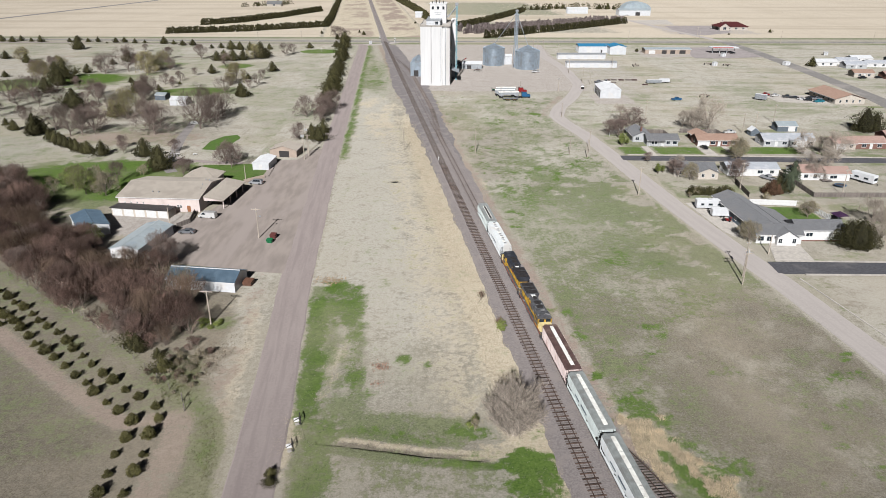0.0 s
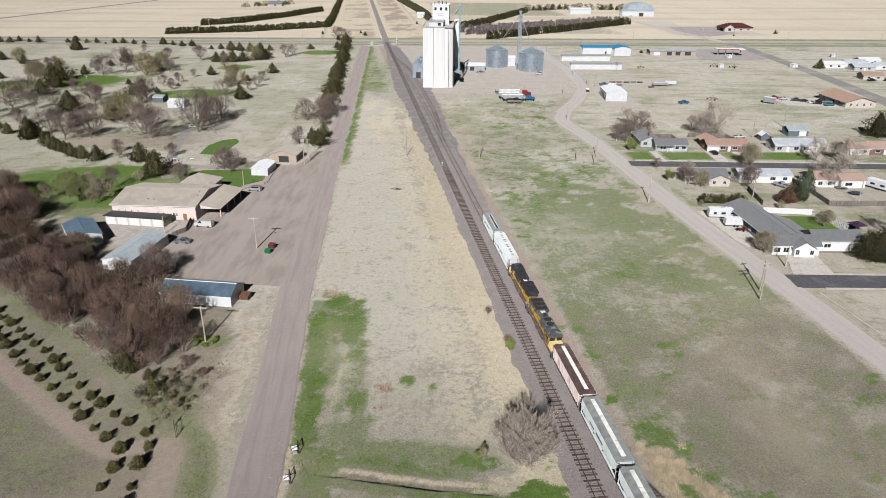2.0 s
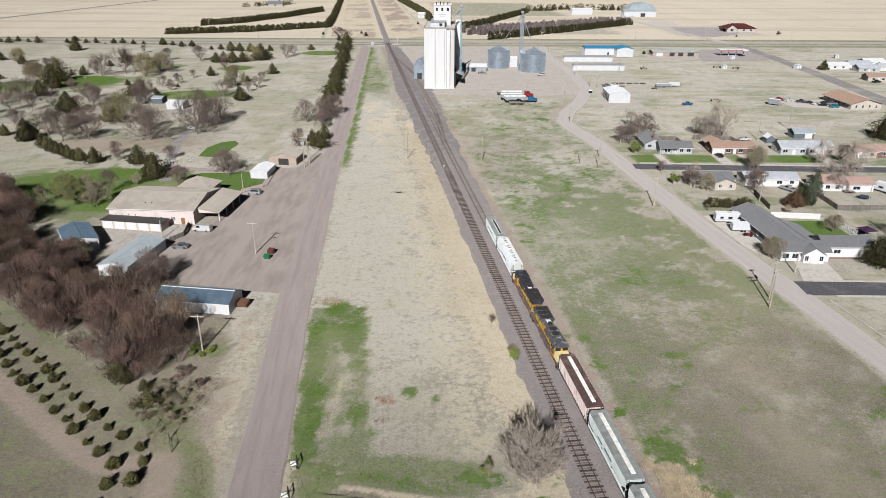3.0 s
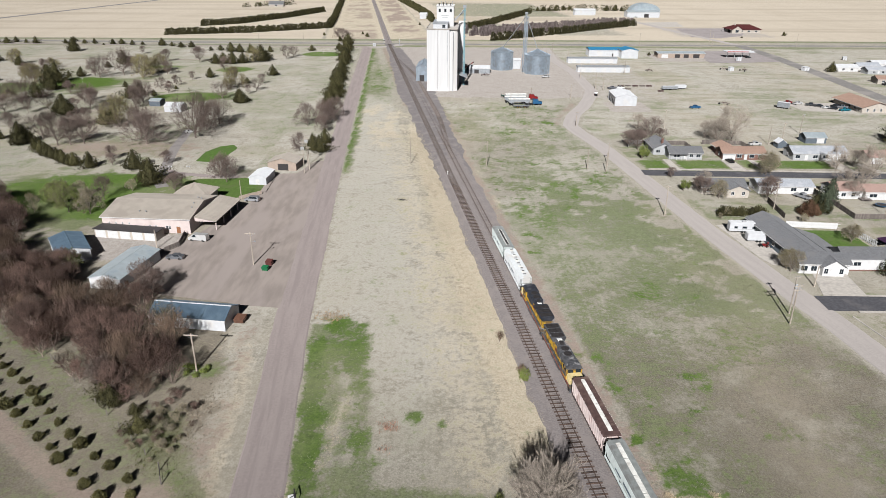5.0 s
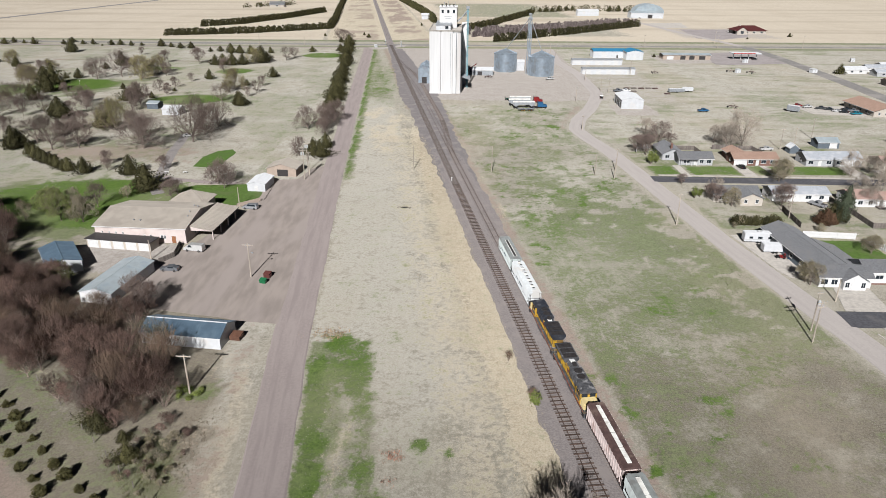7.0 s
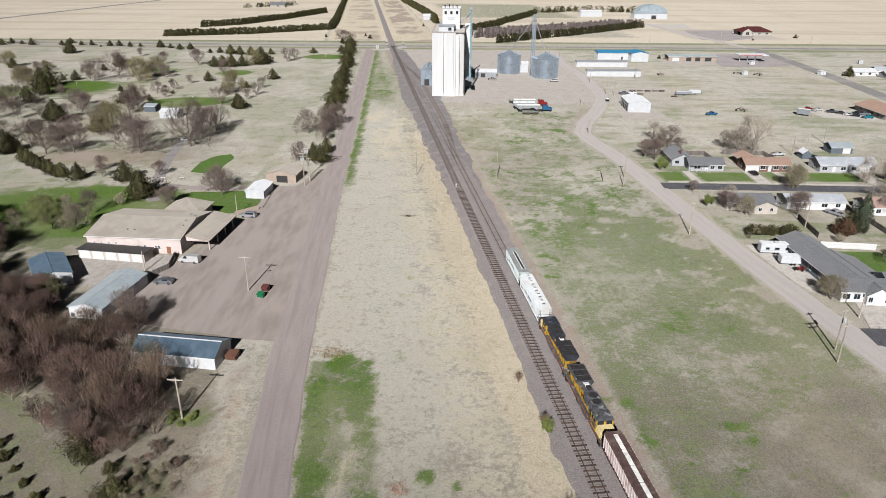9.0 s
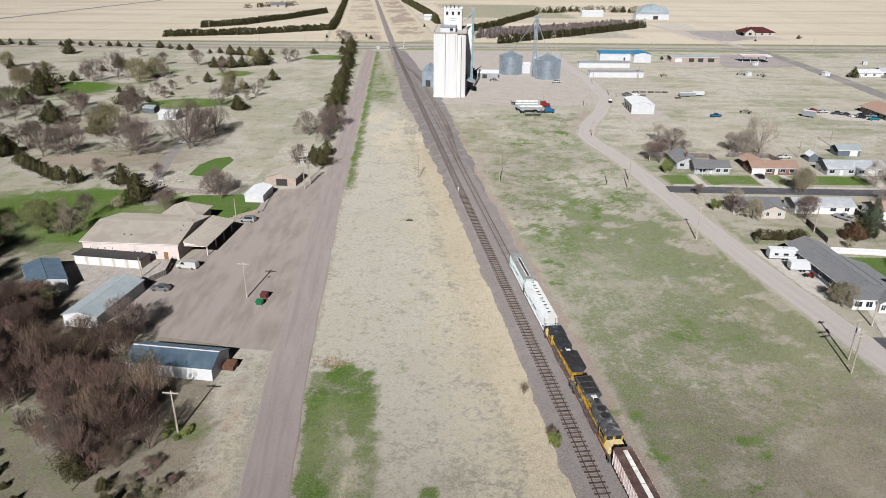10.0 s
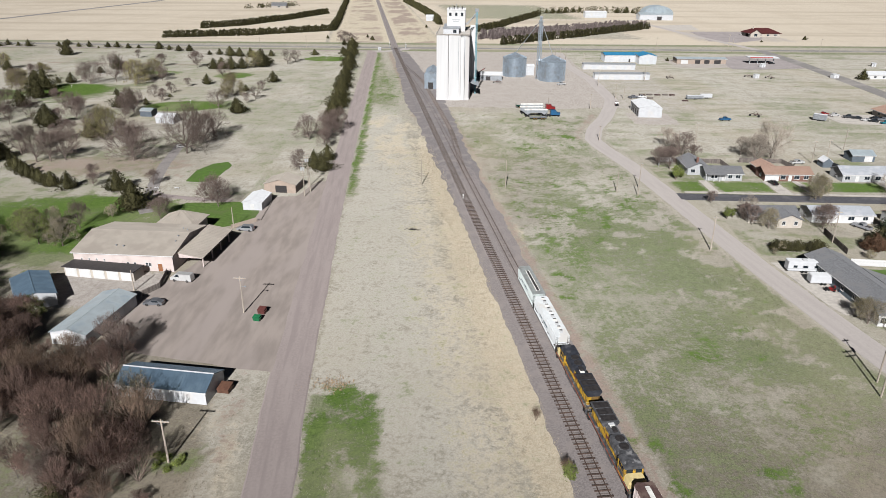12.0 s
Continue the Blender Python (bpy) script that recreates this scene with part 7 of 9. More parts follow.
part("annex_bin", Shape().box(9.0, 30, 0, 12.2, 42, 36.5, None, 0.3), WHITE_CONCRETE, elev)
# dark box added to paint the shade along the elevator's east side
part("dark_recess", Shape().box(9.05, 4, 0, 9.6, 29, 9.0), TRIM_AND_SHADE, elev, "dark panel painted for the shade on the elevator's side wall")
part("awning", Shape().slab([(9.6, 10, 8.2), (14.5, 10, 6.4), (14.5, 26, 6.4), (9.6, 26, 8.2)], 0.2), GALV_DULL, elev)
part("conduit", Shape().tube([(6.4, -0.55, 0), (6.4, -0.55, 34)], 0.14, 6).tube([(3.1, -0.3, 2), (3.1, -0.3, 34)], 0.1, 6), GALV_DULL, elev)
lg = thing("bucket_elevator", 8.3, 452, 0, 0, "tall teal steel bucket elevator beside the silos", "bucket elevator")
part("casing", Shape().box(-0.5, -0.35, 0, -0.08, 0.35, 45.5, None, 0.03).box(0.08, -0.35, 0, 0.5, 0.35, 45.5, None, 0.03), TEAL_STEEL, lg)
part("head_box", Shape().box(-1.0, -0.9, 45.5, 1.0, 0.9, 47.2, None, 0.15), GALV_DULL, lg)
for k in range(3):
    part("spout", Shape().tube([(0, 0, 45.5 - k), (-5.5 - 1.5 * k, -2 + 1.5 * k, 38.5 - 0.6 * k)], 0.22, 6), GALV_DULL, lg)
for k in range(9):
    part("brace", Shape().box(-0.9, -0.7, 4 + 5 * k, 0.9, 0.7, 4.25 + 5 * k), TEAL_STEEL, lg)
leanto = building("elevator_annex", -17.6, 478, 26, 7.5, 8.5, 2.2, GALV, GALV, "galvanised lean-to building against the elevator", "shed", 88, 0.2, 1.0, [("w", 0, 0, 3, 4, "open")])


def grain_bin(x, y, r, eave, peak, label):
    top = thing("grain_bin", x, y, 0, 0, label, "grain bin", "steel grain bins")
    prof = []
    z = 0.0
    while z < eave - 0.01:
        prof += [(r + 0.03, z + 0.15), (r - 0.03, z + 0.55)]
        z += 0.8
    part("shell", Shape().lathe([(r, -0.1)] + prof + [(r, eave)], 48), GALV, top, smooth=True)
    rf = Shape().lathe([(r + 0.25, eave - 0.1), (r + 0.25, eave), (0.7, peak - 0.3), (0.7, peak), (0.1, peak + 0.15)], 40)
    rib_at = []
    for k in range(28):
        a_ = 2 * math.pi * k / 28
        rib_at.append(Shape())
        stick(rib_at[-1], Vector(((r + 0.2) * math.cos(a_), (r + 0.2) * math.sin(a_), eave + 0.05)), Vector((0.7 * math.cos(a_), 0.7 * math.sin(a_), peak - 0.24)), 0.07, 0.05, 4)
    rf = part("roof", rf, GALV, top)
    for sh_ in rib_at:
        part("rib", sh_, GALV, rf)
    part("base_ring", Shape().lathe([(r + 0.5, -0.1), (r + 0.5, 0.25), (r, 0.25)], 40), CONCRETE, top)
    for k in range(24):
        a_ = 2 * math.pi * k / 24
        part("stiffener", Shape().box(-0.06, -0.05, 0.2, 0.06, 0.06, eave - 0.1), GALV, top, m=pose((r + 0.06) * math.cos(a_), (r + 0.06) * math.sin(a_), 0, 0, 0, math.degrees(a_) + 90))
    part("ladder", Shape().box(-0.3, -0.1, 0.4, -0.24, -0.02, eave).box(0.24, -0.1, 0.4, 0.3, -0.02, eave), GALV_DULL, top, m=pose(-r * 0.6, -r * 0.82, 0, 0, 0, -36))
    part("door", Shape().box(-0.5, -0.12, 0.5, 0.5, 0.1, 2.0, None, 0.03), GALV_DULL, top, m=pose(r * 0.8, -r * 0.6, 0, 0, 0, 53))
    return top


grain_bin(36.8, 517.5, 7.8, 12.3, 15.4, "round corrugated steel grain bin with a conical roof")
grain_bin(59.6, 500.5, 8.6, 12.4, 16.2, "larger round corrugated steel grain bin beside a lattice tower")
tw = thing("lattice_tower", 51.3, 504.5, 0, 0, "open steel lattice tower carrying grain spouts", "tower")
for sx in (-1.3, 1.3):
    for sy in (-1.3, 1.3):
        part("leg", Shape().tube([(sx, sy, 0), (sx * 0.8, sy * 0.8, 37)], 0.12, 6), GALV, tw)
for k in range(9):
    z0, z1 = 4.1 * k, 4.1 * (k + 1)
    for i, (p, q) in enumerate((((-1.3, -1.3), (1.3, -1.3)), ((1.3, -1.3), (1.3, 1.3)), ((1.3, 1.3), (-1.3, 1.3)), ((-1.3, 1.3), (-1.3, -1.3)))):
        f0, f1 = 1 - 0.2 * z0 / 37, 1 - 0.2 * z1 / 37
        part("brace", Shape().tube([(p[0] * f0, p[1] * f0, z0), (q[0] * f1, q[1] * f1, z1)], 0.06, 4).tube([(p[0] * f1, p[1] * f1, z1), (q[0] * f1, q[1] * f1, z1)], 0.06, 4), GALV, tw)
part("bucket_leg", Shape().box(-0.5, -0.4, 0, -0.08, 0.4, 38, None, 0.03).box(0.08, -0.4, 0, 0.5, 0.4, 38, None, 0.03), GALV, tw)
part("platform", Shape().box(-1.8, -1.8, 36.2, 1.8, 1.8, 36.4).box(-1.0, -0.9, 38, 1.0, 0.9, 39.4, None, 0.2), GALV_DULL, tw)
part("spout", Shape().tube([(-0.4, 0, 36.5), (-13.8, 12.5, 15.6)], 0.2, 6), GALV_DULL, tw)
part("spout", Shape().tube([(0.4, 0, 36), (8.0, -3.8, 16.4)], 0.2, 6), GALV_DULL, tw)
building("metal_shed", 20.5, 502.5, 14, 9, 3.4, 1.4, GALV_DULL, WHITE_METAL, "low metal shed with a pale roof in the elevator yard", "shed", -3, 0.3, 0.9, [("s", -2, 0, 3, 2.6, "open")])
building("metal_shed", 46.5, 523, 8, 6, 6.0, 1.0, WHITE_METAL, WHITE_METAL, "small white building between the grain bins", "shed", 0, 0.2)


# ---- the train on the second track ----
YELLOW = material("weathered_yellow_paint", (0.54, 0.325, 0.03), 0.55, vary=0.3, size=0.7, stain=(0.14, 0.085, 0.04), stain_size=0.9, stain_at=0.52)
NOSE = material("faded_cream_yellow_paint", (0.676, 0.559, 0.286), 0.5, vary=0.12, size=0.8)
GRIME = material("grimy_brown_frame_paint", (0.13, 0.10, 0.07), 0.8, vary=0.35, size=0.7, stain=(0.30, 0.19, 0.05), stain_size=1.4, stain_at=0.58)
LOCO_DARK = material("black_sooty_roof", (0.042, 0.046, 0.058), 0.6, 0.2, vary=0.3, size=0.9, stain=(0.12, 0.12, 0.13), stain_size=1.5, stain_at=0.6)
LOCO_GREY = material("sooty_grey_roof", (0.105, 0.107, 0.115), 0.6, 0.2, vary=0.35, size=0.7, stain=(0.34, 0.34, 0.345), stain_size=1.0, stain_at=0.6)
CAR_WHITE = material("grimy_white_hopper_paint", (0.68, 0.71, 0.72), 0.55, vary=0.08, size=1.2, stain=(0.609, 0.594, 0.566), stain_size=2.5, stain_at=0.58, stretch=(1, 1, 0.4))
CAR_TEAL = material("pale_teal_grey_paint", (0.625, 0.688, 0.675), 0.55, vary=0.1, size=1.2, stain=(0.45, 0.488, 0.481), stain_size=2.5, stain_at=0.58, stretch=(1, 1, 0.4))
CAR_PINK = material("faded_pinkish_paint", (0.728, 0.624, 0.598), 0.6, vary=0.12, size=1.0, stain=(0.429, 0.286, 0.26), stain_size=1.6, stain_at=0.56, stretch=(1, 1, 0.4))
CAR_RUST = material("dark_maroon_roof_paint", (0.105, 0.065, 0.06), 0.7, vary=0.25, size=0.8, stain=(0.18, 0.13, 0.11), stain_size=1.8, stain_at=0.57)
CAR_GREYROOF = material("grey_roof_paint", (0.27, 0.29, 0.285), 0.6, vary=0.15, size=0.9, stain=(0.2, 0.2, 0.195), stain_size=2, stain_at=0.57)
HATCH = material("pale_hatch_fibreglass", (0.806, 0.806, 0.767), 0.6, vary=0.12, size=0.6, stain=(0.585, 0.559, 0.52), stain_size=1.5, stain_at=0.57)
LETTER = material("dark_stencil_paint", (0.10, 0.13, 0.16), 0.6)
TRACK_TURN = math.degrees(math.atan(0.1335))


def wheel_truck(top, y, axles, gap):
    tr = part("truck", Shape().box(-1.15, -axles * gap / 2 - 0.2, 0.35, -0.95, axles * gap / 2 + 0.2, 0.85, None, 0.04).box(0.95, -axles * gap / 2 - 0.2, 0.35, 1.15, axles * gap / 2 + 0.2, 0.85, None, 0.04)
              .box(-1.0, -0.35, 0.4, 1.0, 0.35, 0.8), STEEL_DARK, top, m=pose(0, y, 0))
    for k in range(axles):
        for sx in (-0.755, 0.755):
            part("wheel", Shape().lathe([(0.1, -0.07), (0.46, -0.07), (0.5, 0.06), (0.46, 0.07), (0.1, 0.07)], 20, pose(sx, (k - (axles - 1) / 2) * gap, 0.46, 0, 90 if sx > 0 else -90)), WHEEL_STEEL, tr)


def coupler(top, y, way):
    part("coupler", Shape().box(-0.14, 0, 0.75, 0.14, 0.55, 1.0, pose(0, y, 0, 0, 0, 0 if way > 0 else 180)).box(-0.2, 0.4, 0.7, 0.2, 0.68, 1.05, pose(0, y, 0, 0, 0, 0 if way > 0 else 180), 0.04), STEEL_DARK, top)


def ladder(top, x, y, z0, z1, face):
    la = Shape().box(-0.22, -0.06, z0, -0.18, 0, z1).box(0.18, -0.06, z0, 0.22, 0, z1)
    k = z0 + 0.15
    while k < z1:
        la.box(-0.18, -0.05, k, 0.18, -0.02, k + 0.03)
        k += 0.35
    part("ladder", la, STEEL_DARK, top, m=pose(x, y, 0, 0, 0, face))


def hopper(y, length, body, roof, ribs, slot, hatches, label, round_side=True):
    """A covered hopper wagon whose middle stands at y along the track."""
    top = thing("hopper_wagon", float(siding_x(y)), y, 0.67, TRACK_TURN, label, "hopper wagon", "wagons of the train")
    L = length - 1.0
    h, w = 4.45, 1.55
    if round_side:
        sec = [(-0.95, 1.45), (0.95, 1.45), (w * 0.97, 2.2), (w, 2.9), (w * 0.97, 3.7), (w * 0.86, 4.2), (0.5, h), (-0.5, h), (-w * 0.86, 4.2), (-w * 0.97, 3.7), (-w, 2.9), (-w * 0.97, 2.2)]
    else:
        sec = [(-1.0, 1.45), (1.0, 1.45), (w, 1.7), (w, 4.05), (w * 0.85, 4.3), (0.5, h), (-0.5, h), (-w * 0.85, 4.3), (-w, 4.05), (-w, 1.7)]
    n = len(sec)
    v = []
    for yy, _ in ((-L / 2, 1), (L / 2, 1)):
        v += [(x, yy * (1 if z > 2.6 else 0.86 if z > 1.6 else 0.72), z) for x, z in sec]
    part("body", Shape().add(v, [tuple(range(n)), tuple(range(2 * n - 1, n - 1, -1))] + [(k, k + n, (k + 1) % n + n, (k + 1) % n) for k in range(n)]), body, top)
    rs = [q for q in sec if q[1] > 4.0]
    m_ = len(rs)
    part("roof", Shape().add([(x * 1.01, yy, z + 0.025) for yy in (-L / 2 - 0.02, L / 2 + 0.02) for x, z in rs] , [(k, k + m_, k + 1 + m_, k + 1) for k in range(m_ - 1)]
                             + [tuple(range(m_)), tuple(range(2 * m_ - 1, m_ - 1, -1))]), roof, top)
    if slot == "open":
        part("roof_trough", Shape().box(-0.32, -L * 0.40, h + 0.03, 0.32, L * 0.30, h + 0.06), TRIM_AND_SHADE, top, "long dark roof opening")
        part("trough_rim", Shape().box(-0.42, -L * 0.42, h + 0.02, -0.32, L * 0.32, h + 0.15).box(0.32, -L * 0.42, h + 0.02, 0.42, L * 0.32, h + 0.15), HATCH, top)
    elif slot == "trough":
        seg = L * 0.9 / hatches
        for k in range(hatches):
            part("hatch", Shape().box(-0.36, -L * 0.45 + seg * k + 0.06, h + 0.02, 0.36, -L * 0.45 + seg * (k + 1) - 0.06, h + 0.17, None, 0.05), HATCH, top)
    else:
        for k in range(hatches):
            yy = -L * 0.42 + L * 0.84 * k / (hatches - 1)
            part("hatch", Shape().lathe([(0.42, h), (0.42, h + 0.14), (0.12, h + 0.2)], 14, pose(0, yy, 0)), HATCH if k % 2 else GREY_WALL, top)
            # thin dark plate painting the hatch's shadow on the roof
            part("hatch_shadow_gap", Shape().box(-0.1, 0.55, h, 0.5, 1.0, h + 0.05, pose(0, yy, 0)), TRIM_AND_SHADE, top)
    for sx in (-1, 1):
        part("running_board", Shape().box(sx * 0.95 - 0.28, -L / 2 - 0.1, h - 0.02, sx * 0.95 + 0.28, L / 2 + 0.1, h + 0.03), roof, top)
        part("side_sill", Shape().box(sx * 1.45 - 0.08, -L / 2, 1.35, sx * 1.45 + 0.08, L / 2, 1.62), roof if ribs else body, top)
        part("top_chord", Shape().box(sx * 1.40 - 0.08, -L / 2, 4.12, sx * 1.40 + 0.08, L / 2, 4.26), roof, top)
        if ribs:
            for k in range(18):
                part("rib", Shape().box(sx * w - 0.05, -0.07, 1.6, sx * w + 0.09, 0.07, 4.12), body, top, m=pose(0, -L / 2 + 0.4 + (L - 0.8) * k / 17, 0))
        else:
            part("lettering", Shape().box(sx * (w + 0.012) - 0.01, -2.6, 2.75, sx * (w + 0.012) + 0.01, 0.4, 3.15).box(sx * (w + 0.012) - 0.01, 1.4, 2.7, sx * (w + 0.012) + 0.01, 3.6, 3.0), LETTER, top)
    for k in range(3):
        c = (k - 1) * L * 0.27
        part("hopper_bay", Shape().add([(-1.35, c - 2.0, 1.5), (1.35, c - 2.0, 1.5), (1.35, c + 2.0, 1.5), (-1.35, c + 2.0, 1.5), (-0.5, c - 0.35, 0.35), (0.5, c - 0.35, 0.35), (0.5, c + 0.35, 0.35), (-0.5, c + 0.35, 0.35)],
                                       [(4, 7, 6, 5), (0, 1, 5, 4), (1, 2, 6, 5), (2, 3, 7, 6), (3, 0, 4, 7), (0, 3, 2, 1)]), body, top)
    part("underframe", Shape().box(-0.3, -L / 2 - 0.1, 0.85, 0.3, L / 2 + 0.1, 1.2).box(-1.4, -L / 2 - 0.1, 1.0, 1.4, -L / 2 + 1.0, 1.15).box(-1.4, L / 2 - 1.0, 1.0, 1.4, L / 2 + 0.1, 1.15), STEEL_DARK, top)
    for sy in (-1, 1):
        wheel_truck(top, sy * (L / 2 - 1.7), 2, 1.75)
        coupler(top, sy * (L / 2 + 0.1), sy)
        for sx in (-1.2, 1.2):
            ladder(top, sx, sy * (L / 2 + 0.04), 1.1, 4.2, 0 if sy < 0 else 180)
        part("end_post", Shape().box(-1.45, -0.05, 1.1, -1.35, 0.05, 4.0).box(1.35, -0.05, 1.1, 1.45, 0.05, 4.0).box(-1.4, -0.04, 2.4, 1.4, 0.04, 2.5), body, top, m=pose(0, sy * (L / 2 - 0.02), 0))
    return top


def locomotive(y, length, cab_way, label, roof):
    """A six-axle diesel locomotive; cab_way +1 puts the cab at the far end."""
    top = thing("locomotive", float(siding_x(y)), y, 0.67, TRACK_TURN + (0 if cab_way > 0 else 180), label, "locomotive", "locomotives of the train")
    L = length - 0.9
    part("frame", Shape().box(-1.55, -L / 2, 1.25, 1.55, L / 2, 1.6, None, 0.03), GRIME, top, "grimy brown frame")
    part("walkway", Shape().box(-1.5, -L / 2 + 0.15, 1.6, 1.5, L / 2 - 0.15, 1.64), LOCO_GREY, top, "dark worn walkway")
    part("sill_stripe", Shape().box(-1.57, -L / 2 + 0.3, 1.5, 1.57, L / 2 - 0.3, 1.58), material("red_stripe_paint", (0.4, 0.04, 0.03), 0.5), top)
    part("fuel_tank", Shape().box(-1.4, -3.2, 0.25, 1.4, 3.0, 1.25, None, 0.2), LOCO_GREY, top)
    y_cab0, y_cab1 = L / 2 - 5.2, L / 2 - 2.4
    part("hood", Shape().prism([(-0.95, 1.6), (0.95, 1.6), (0.95, 3.75), (0.6, 4.15), (-0.6, 4.15), (-0.95, 3.75)], -L / 2 + 6.2, y_cab0), YELLOW, top)
    part("hood_roof", Shape().prism([(-1.0, 3.7), (1.0, 3.7), (0.64, 4.2), (-0.64, 4.2)], -L / 2 + 6.2, y_cab0 - 0.05), roof, top, "sooty dark roof panel")
    rad = [(-1.0, 1.6), (1.0, 1.6), (1.0, 3.3), (1.5, 4.0), (1.5, 4.3), (-1.5, 4.3), (-1.5, 4.0), (-1.0, 3.3)]
    part("radiator_housing", Shape().prism(rad[:3] + [(1.0, 3.4), (-1.0, 3.4), (-1.0, 3.3)], -L / 2 + 0.8, -L / 2 + 6.4), YELLOW, top)
    part("radiator", Shape().prism([(-1.0, 3.3), (1.0, 3.3), (1.52, 4.0), (1.52, 4.32), (-1.52, 4.32), (-1.52, 4.0)], -L / 2 + 0.75, -L / 2 + 6.6), roof, top, "wide flared dark radiator")
    for k in range(3):
        part("radiator_grille", Shape().box(-1.3, -L / 2 + 1.1 + 1.8 * k, 4.33, 1.3, -L / 2 + 2.6 + 1.8 * k, 4.37), STEEL_DARK, top)
    part("brake_housing", Shape().prism([(-1.25, 2.9), (1.25, 2.9), (1.25, 4.1), (1.0, 4.35), (-1.0, 4.35), (-1.25, 4.1)], y_cab0 - 4.6, y_cab0 - 0.2), roof, top, "dark dynamic brake housing")
    for k in range(2):
        part("roof_fan", Shape().lathe([(0.75, 4.35), (0.75, 4.5), (0.65, 4.5), (0.2, 4.45)], 18, pose(0, y_cab0 - 3.5 + 1.9 * k, 0)), STEEL_DARK, top)
    part("exhaust_stack", Shape().box(-0.35, -1.9, 4.15, 0.35, -0.7, 4.5, None, 0.05), STEEL_DARK, top)
    part("roof_hatch", Shape().box(-0.5, 0.3, 4.18, 0.5, 1.6, 4.26, None, 0.03).box(-0.5, -4.2, 4.18, 0.5, -2.6, 4.26, None, 0.03), GREY_WALL, top)
    part("roof_patch", Shape().box(-0.45, -L / 2 + 6.9, 4.2, 0.4, -L / 2 + 7.9, 4.25, None, 0.02), HATCH, top)
    cab = part("cab", Shape().prism([(-1.5, 1.6), (1.5, 1.6), (1.5, 3.9), (1.1, 4.3), (-1.1, 4.3), (-1.5, 3.9)], y_cab0, y_cab1), YELLOW, top)
    part("cab_roof", Shape().prism([(-1.56, 3.86), (1.56, 3.86), (1.13, 4.38), (-1.13, 4.38)], y_cab0 - 0.05, y_cab1 + 0.15), roof, cab)
    part("nose", Shape().prism([(-1.42, 1.6), (1.42, 1.6), (1.42, 2.7), (1.1, 3.05), (-1.1, 3.05), (-1.42, 2.7)], y_cab1, L / 2 - 0.7), NOSE, top, "cream yellow short nose")
    for sx in (-0.72, 0.72):
        part("windscreen", Shape().box(sx - 0.5, y_cab1 - 0.02, 3.05, sx + 0.5, y_cab1 + 0.03, 3.75), PANE, cab)
        part("headlight", Shape().lathe([(0.12, 0), (0.13, 0.08), (0.05, 0.09)], 10, pose(sx * 0.25, y_cab1 + 0.0, 3.95, -90)), CHROME, cab)
    for sx in (-1.51, 1.51):
        part("side_window", Shape().box(sx - 0.02, y_cab0 + 0.5, 3.0, sx + 0.02, y_cab0 + 1.3, 3.65).box(sx - 0.02, y_cab0 + 1.5, 3.0, sx + 0.02, y_cab0 + 2.3, 3.65), PANE, cab)
    for sx in (-1, 1):
        for k in range(9):
            yy = -L / 2 + 6.8 + (y_cab0 + L / 2 - 7.4) * k / 8
            part("hood_door", Shape().box(sx * 0.96 - 0.03, yy - 0.38, 1.75, sx * 0.96 + 0.03, yy + 0.38, 3.5), YELLOW, top)
        rl = Shape().tube([(sx * 1.5, -L / 2 + 0.3, 2.6), (sx * 1.5, y_cab0 - 0.2, 2.6)], 0.025, 4)
        for k in range(10):
            yy = -L / 2 + 0.4 + (y_cab0 + L / 2 - 0.8) * k / 9
            rl.tube([(sx * 1.5, yy, 1.6), (sx * 1.5, yy, 2.6)], 0.02, 4)
        part("handrail", rl, GRIME, top)
        part("emblem_panel", Shape().box(sx * 1.512 - 0.005, y_cab0 + 0.4, 1.9, sx * 1.512 + 0.005, y_cab1 - 0.4, 2.6), LOCO_GREY, cab)
        part("lettering", Shape().box(sx * 1.0 - 0.006, -2.2, 2.5, sx * 1.0 + 0.006, 1.4, 3.0), material("red_letter_paint", (0.16, 0.04, 0.03), 0.5), top)
    for sy in (-1, 1):
        wheel_truck(top, sy * (L / 2 - 3.6), 3, 1.85)
        coupler(top, sy * L / 2, sy)
        part("pilot", Shape().box(-1.45, -0.08, 0.25, 1.45, 0.08, 1.3), LOCO_GREY, top, m=pose(0, sy * (L / 2 - 0.05), 0))
        part("end_rail", Shape().tube([(-1.4, 0, 1.6), (-1.4, 0, 2.6), (-0.4, 0, 2.6), (-0.4, 0, 1.6)], 0.025, 4).tube([(1.4, 0, 1.6), (1.4, 0, 2.6), (0.4, 0, 2.6), (0.4, 0, 1.6)], 0.025, 4), NOSE, top, m=pose(0, sy * (L / 2 - 0.2), 0))
        part("step", Shape().box(-1.55, -0.3, 0.5, -1.2, 0.3, 0.56).box(1.2, -0.3, 0.5, 1.55, 0.3, 0.56).box(-1.55, -0.3, 0.9, -1.2, 0.3, 0.96).box(1.2, -0.3, 0.9, 1.55, 0.3, 0.96), STEEL_DARK, top, m=pose(0, sy * (L / 2 - 0.5), 0))
    return top


hopper(190.7, 15.6, CAR_TEAL, CAR_GREYROOF, False, "open", 0, "pale teal-grey hopper wagon with a long dark roof opening")
hopper(173.3, 18.2, CAR_WHITE, CAR_WHITE, False, "round", 10, "grimy white covered hopper wagon with round roof hatches")
locomotive(154.3, 19.6, 1, "yellow diesel locomotive with a sooty dark grey roof", LOCO_DARK)
locomotive(134.2, 20.4, -1, "yellow diesel locomotive with its cream nose towards the wagons", LOCO_GREY)
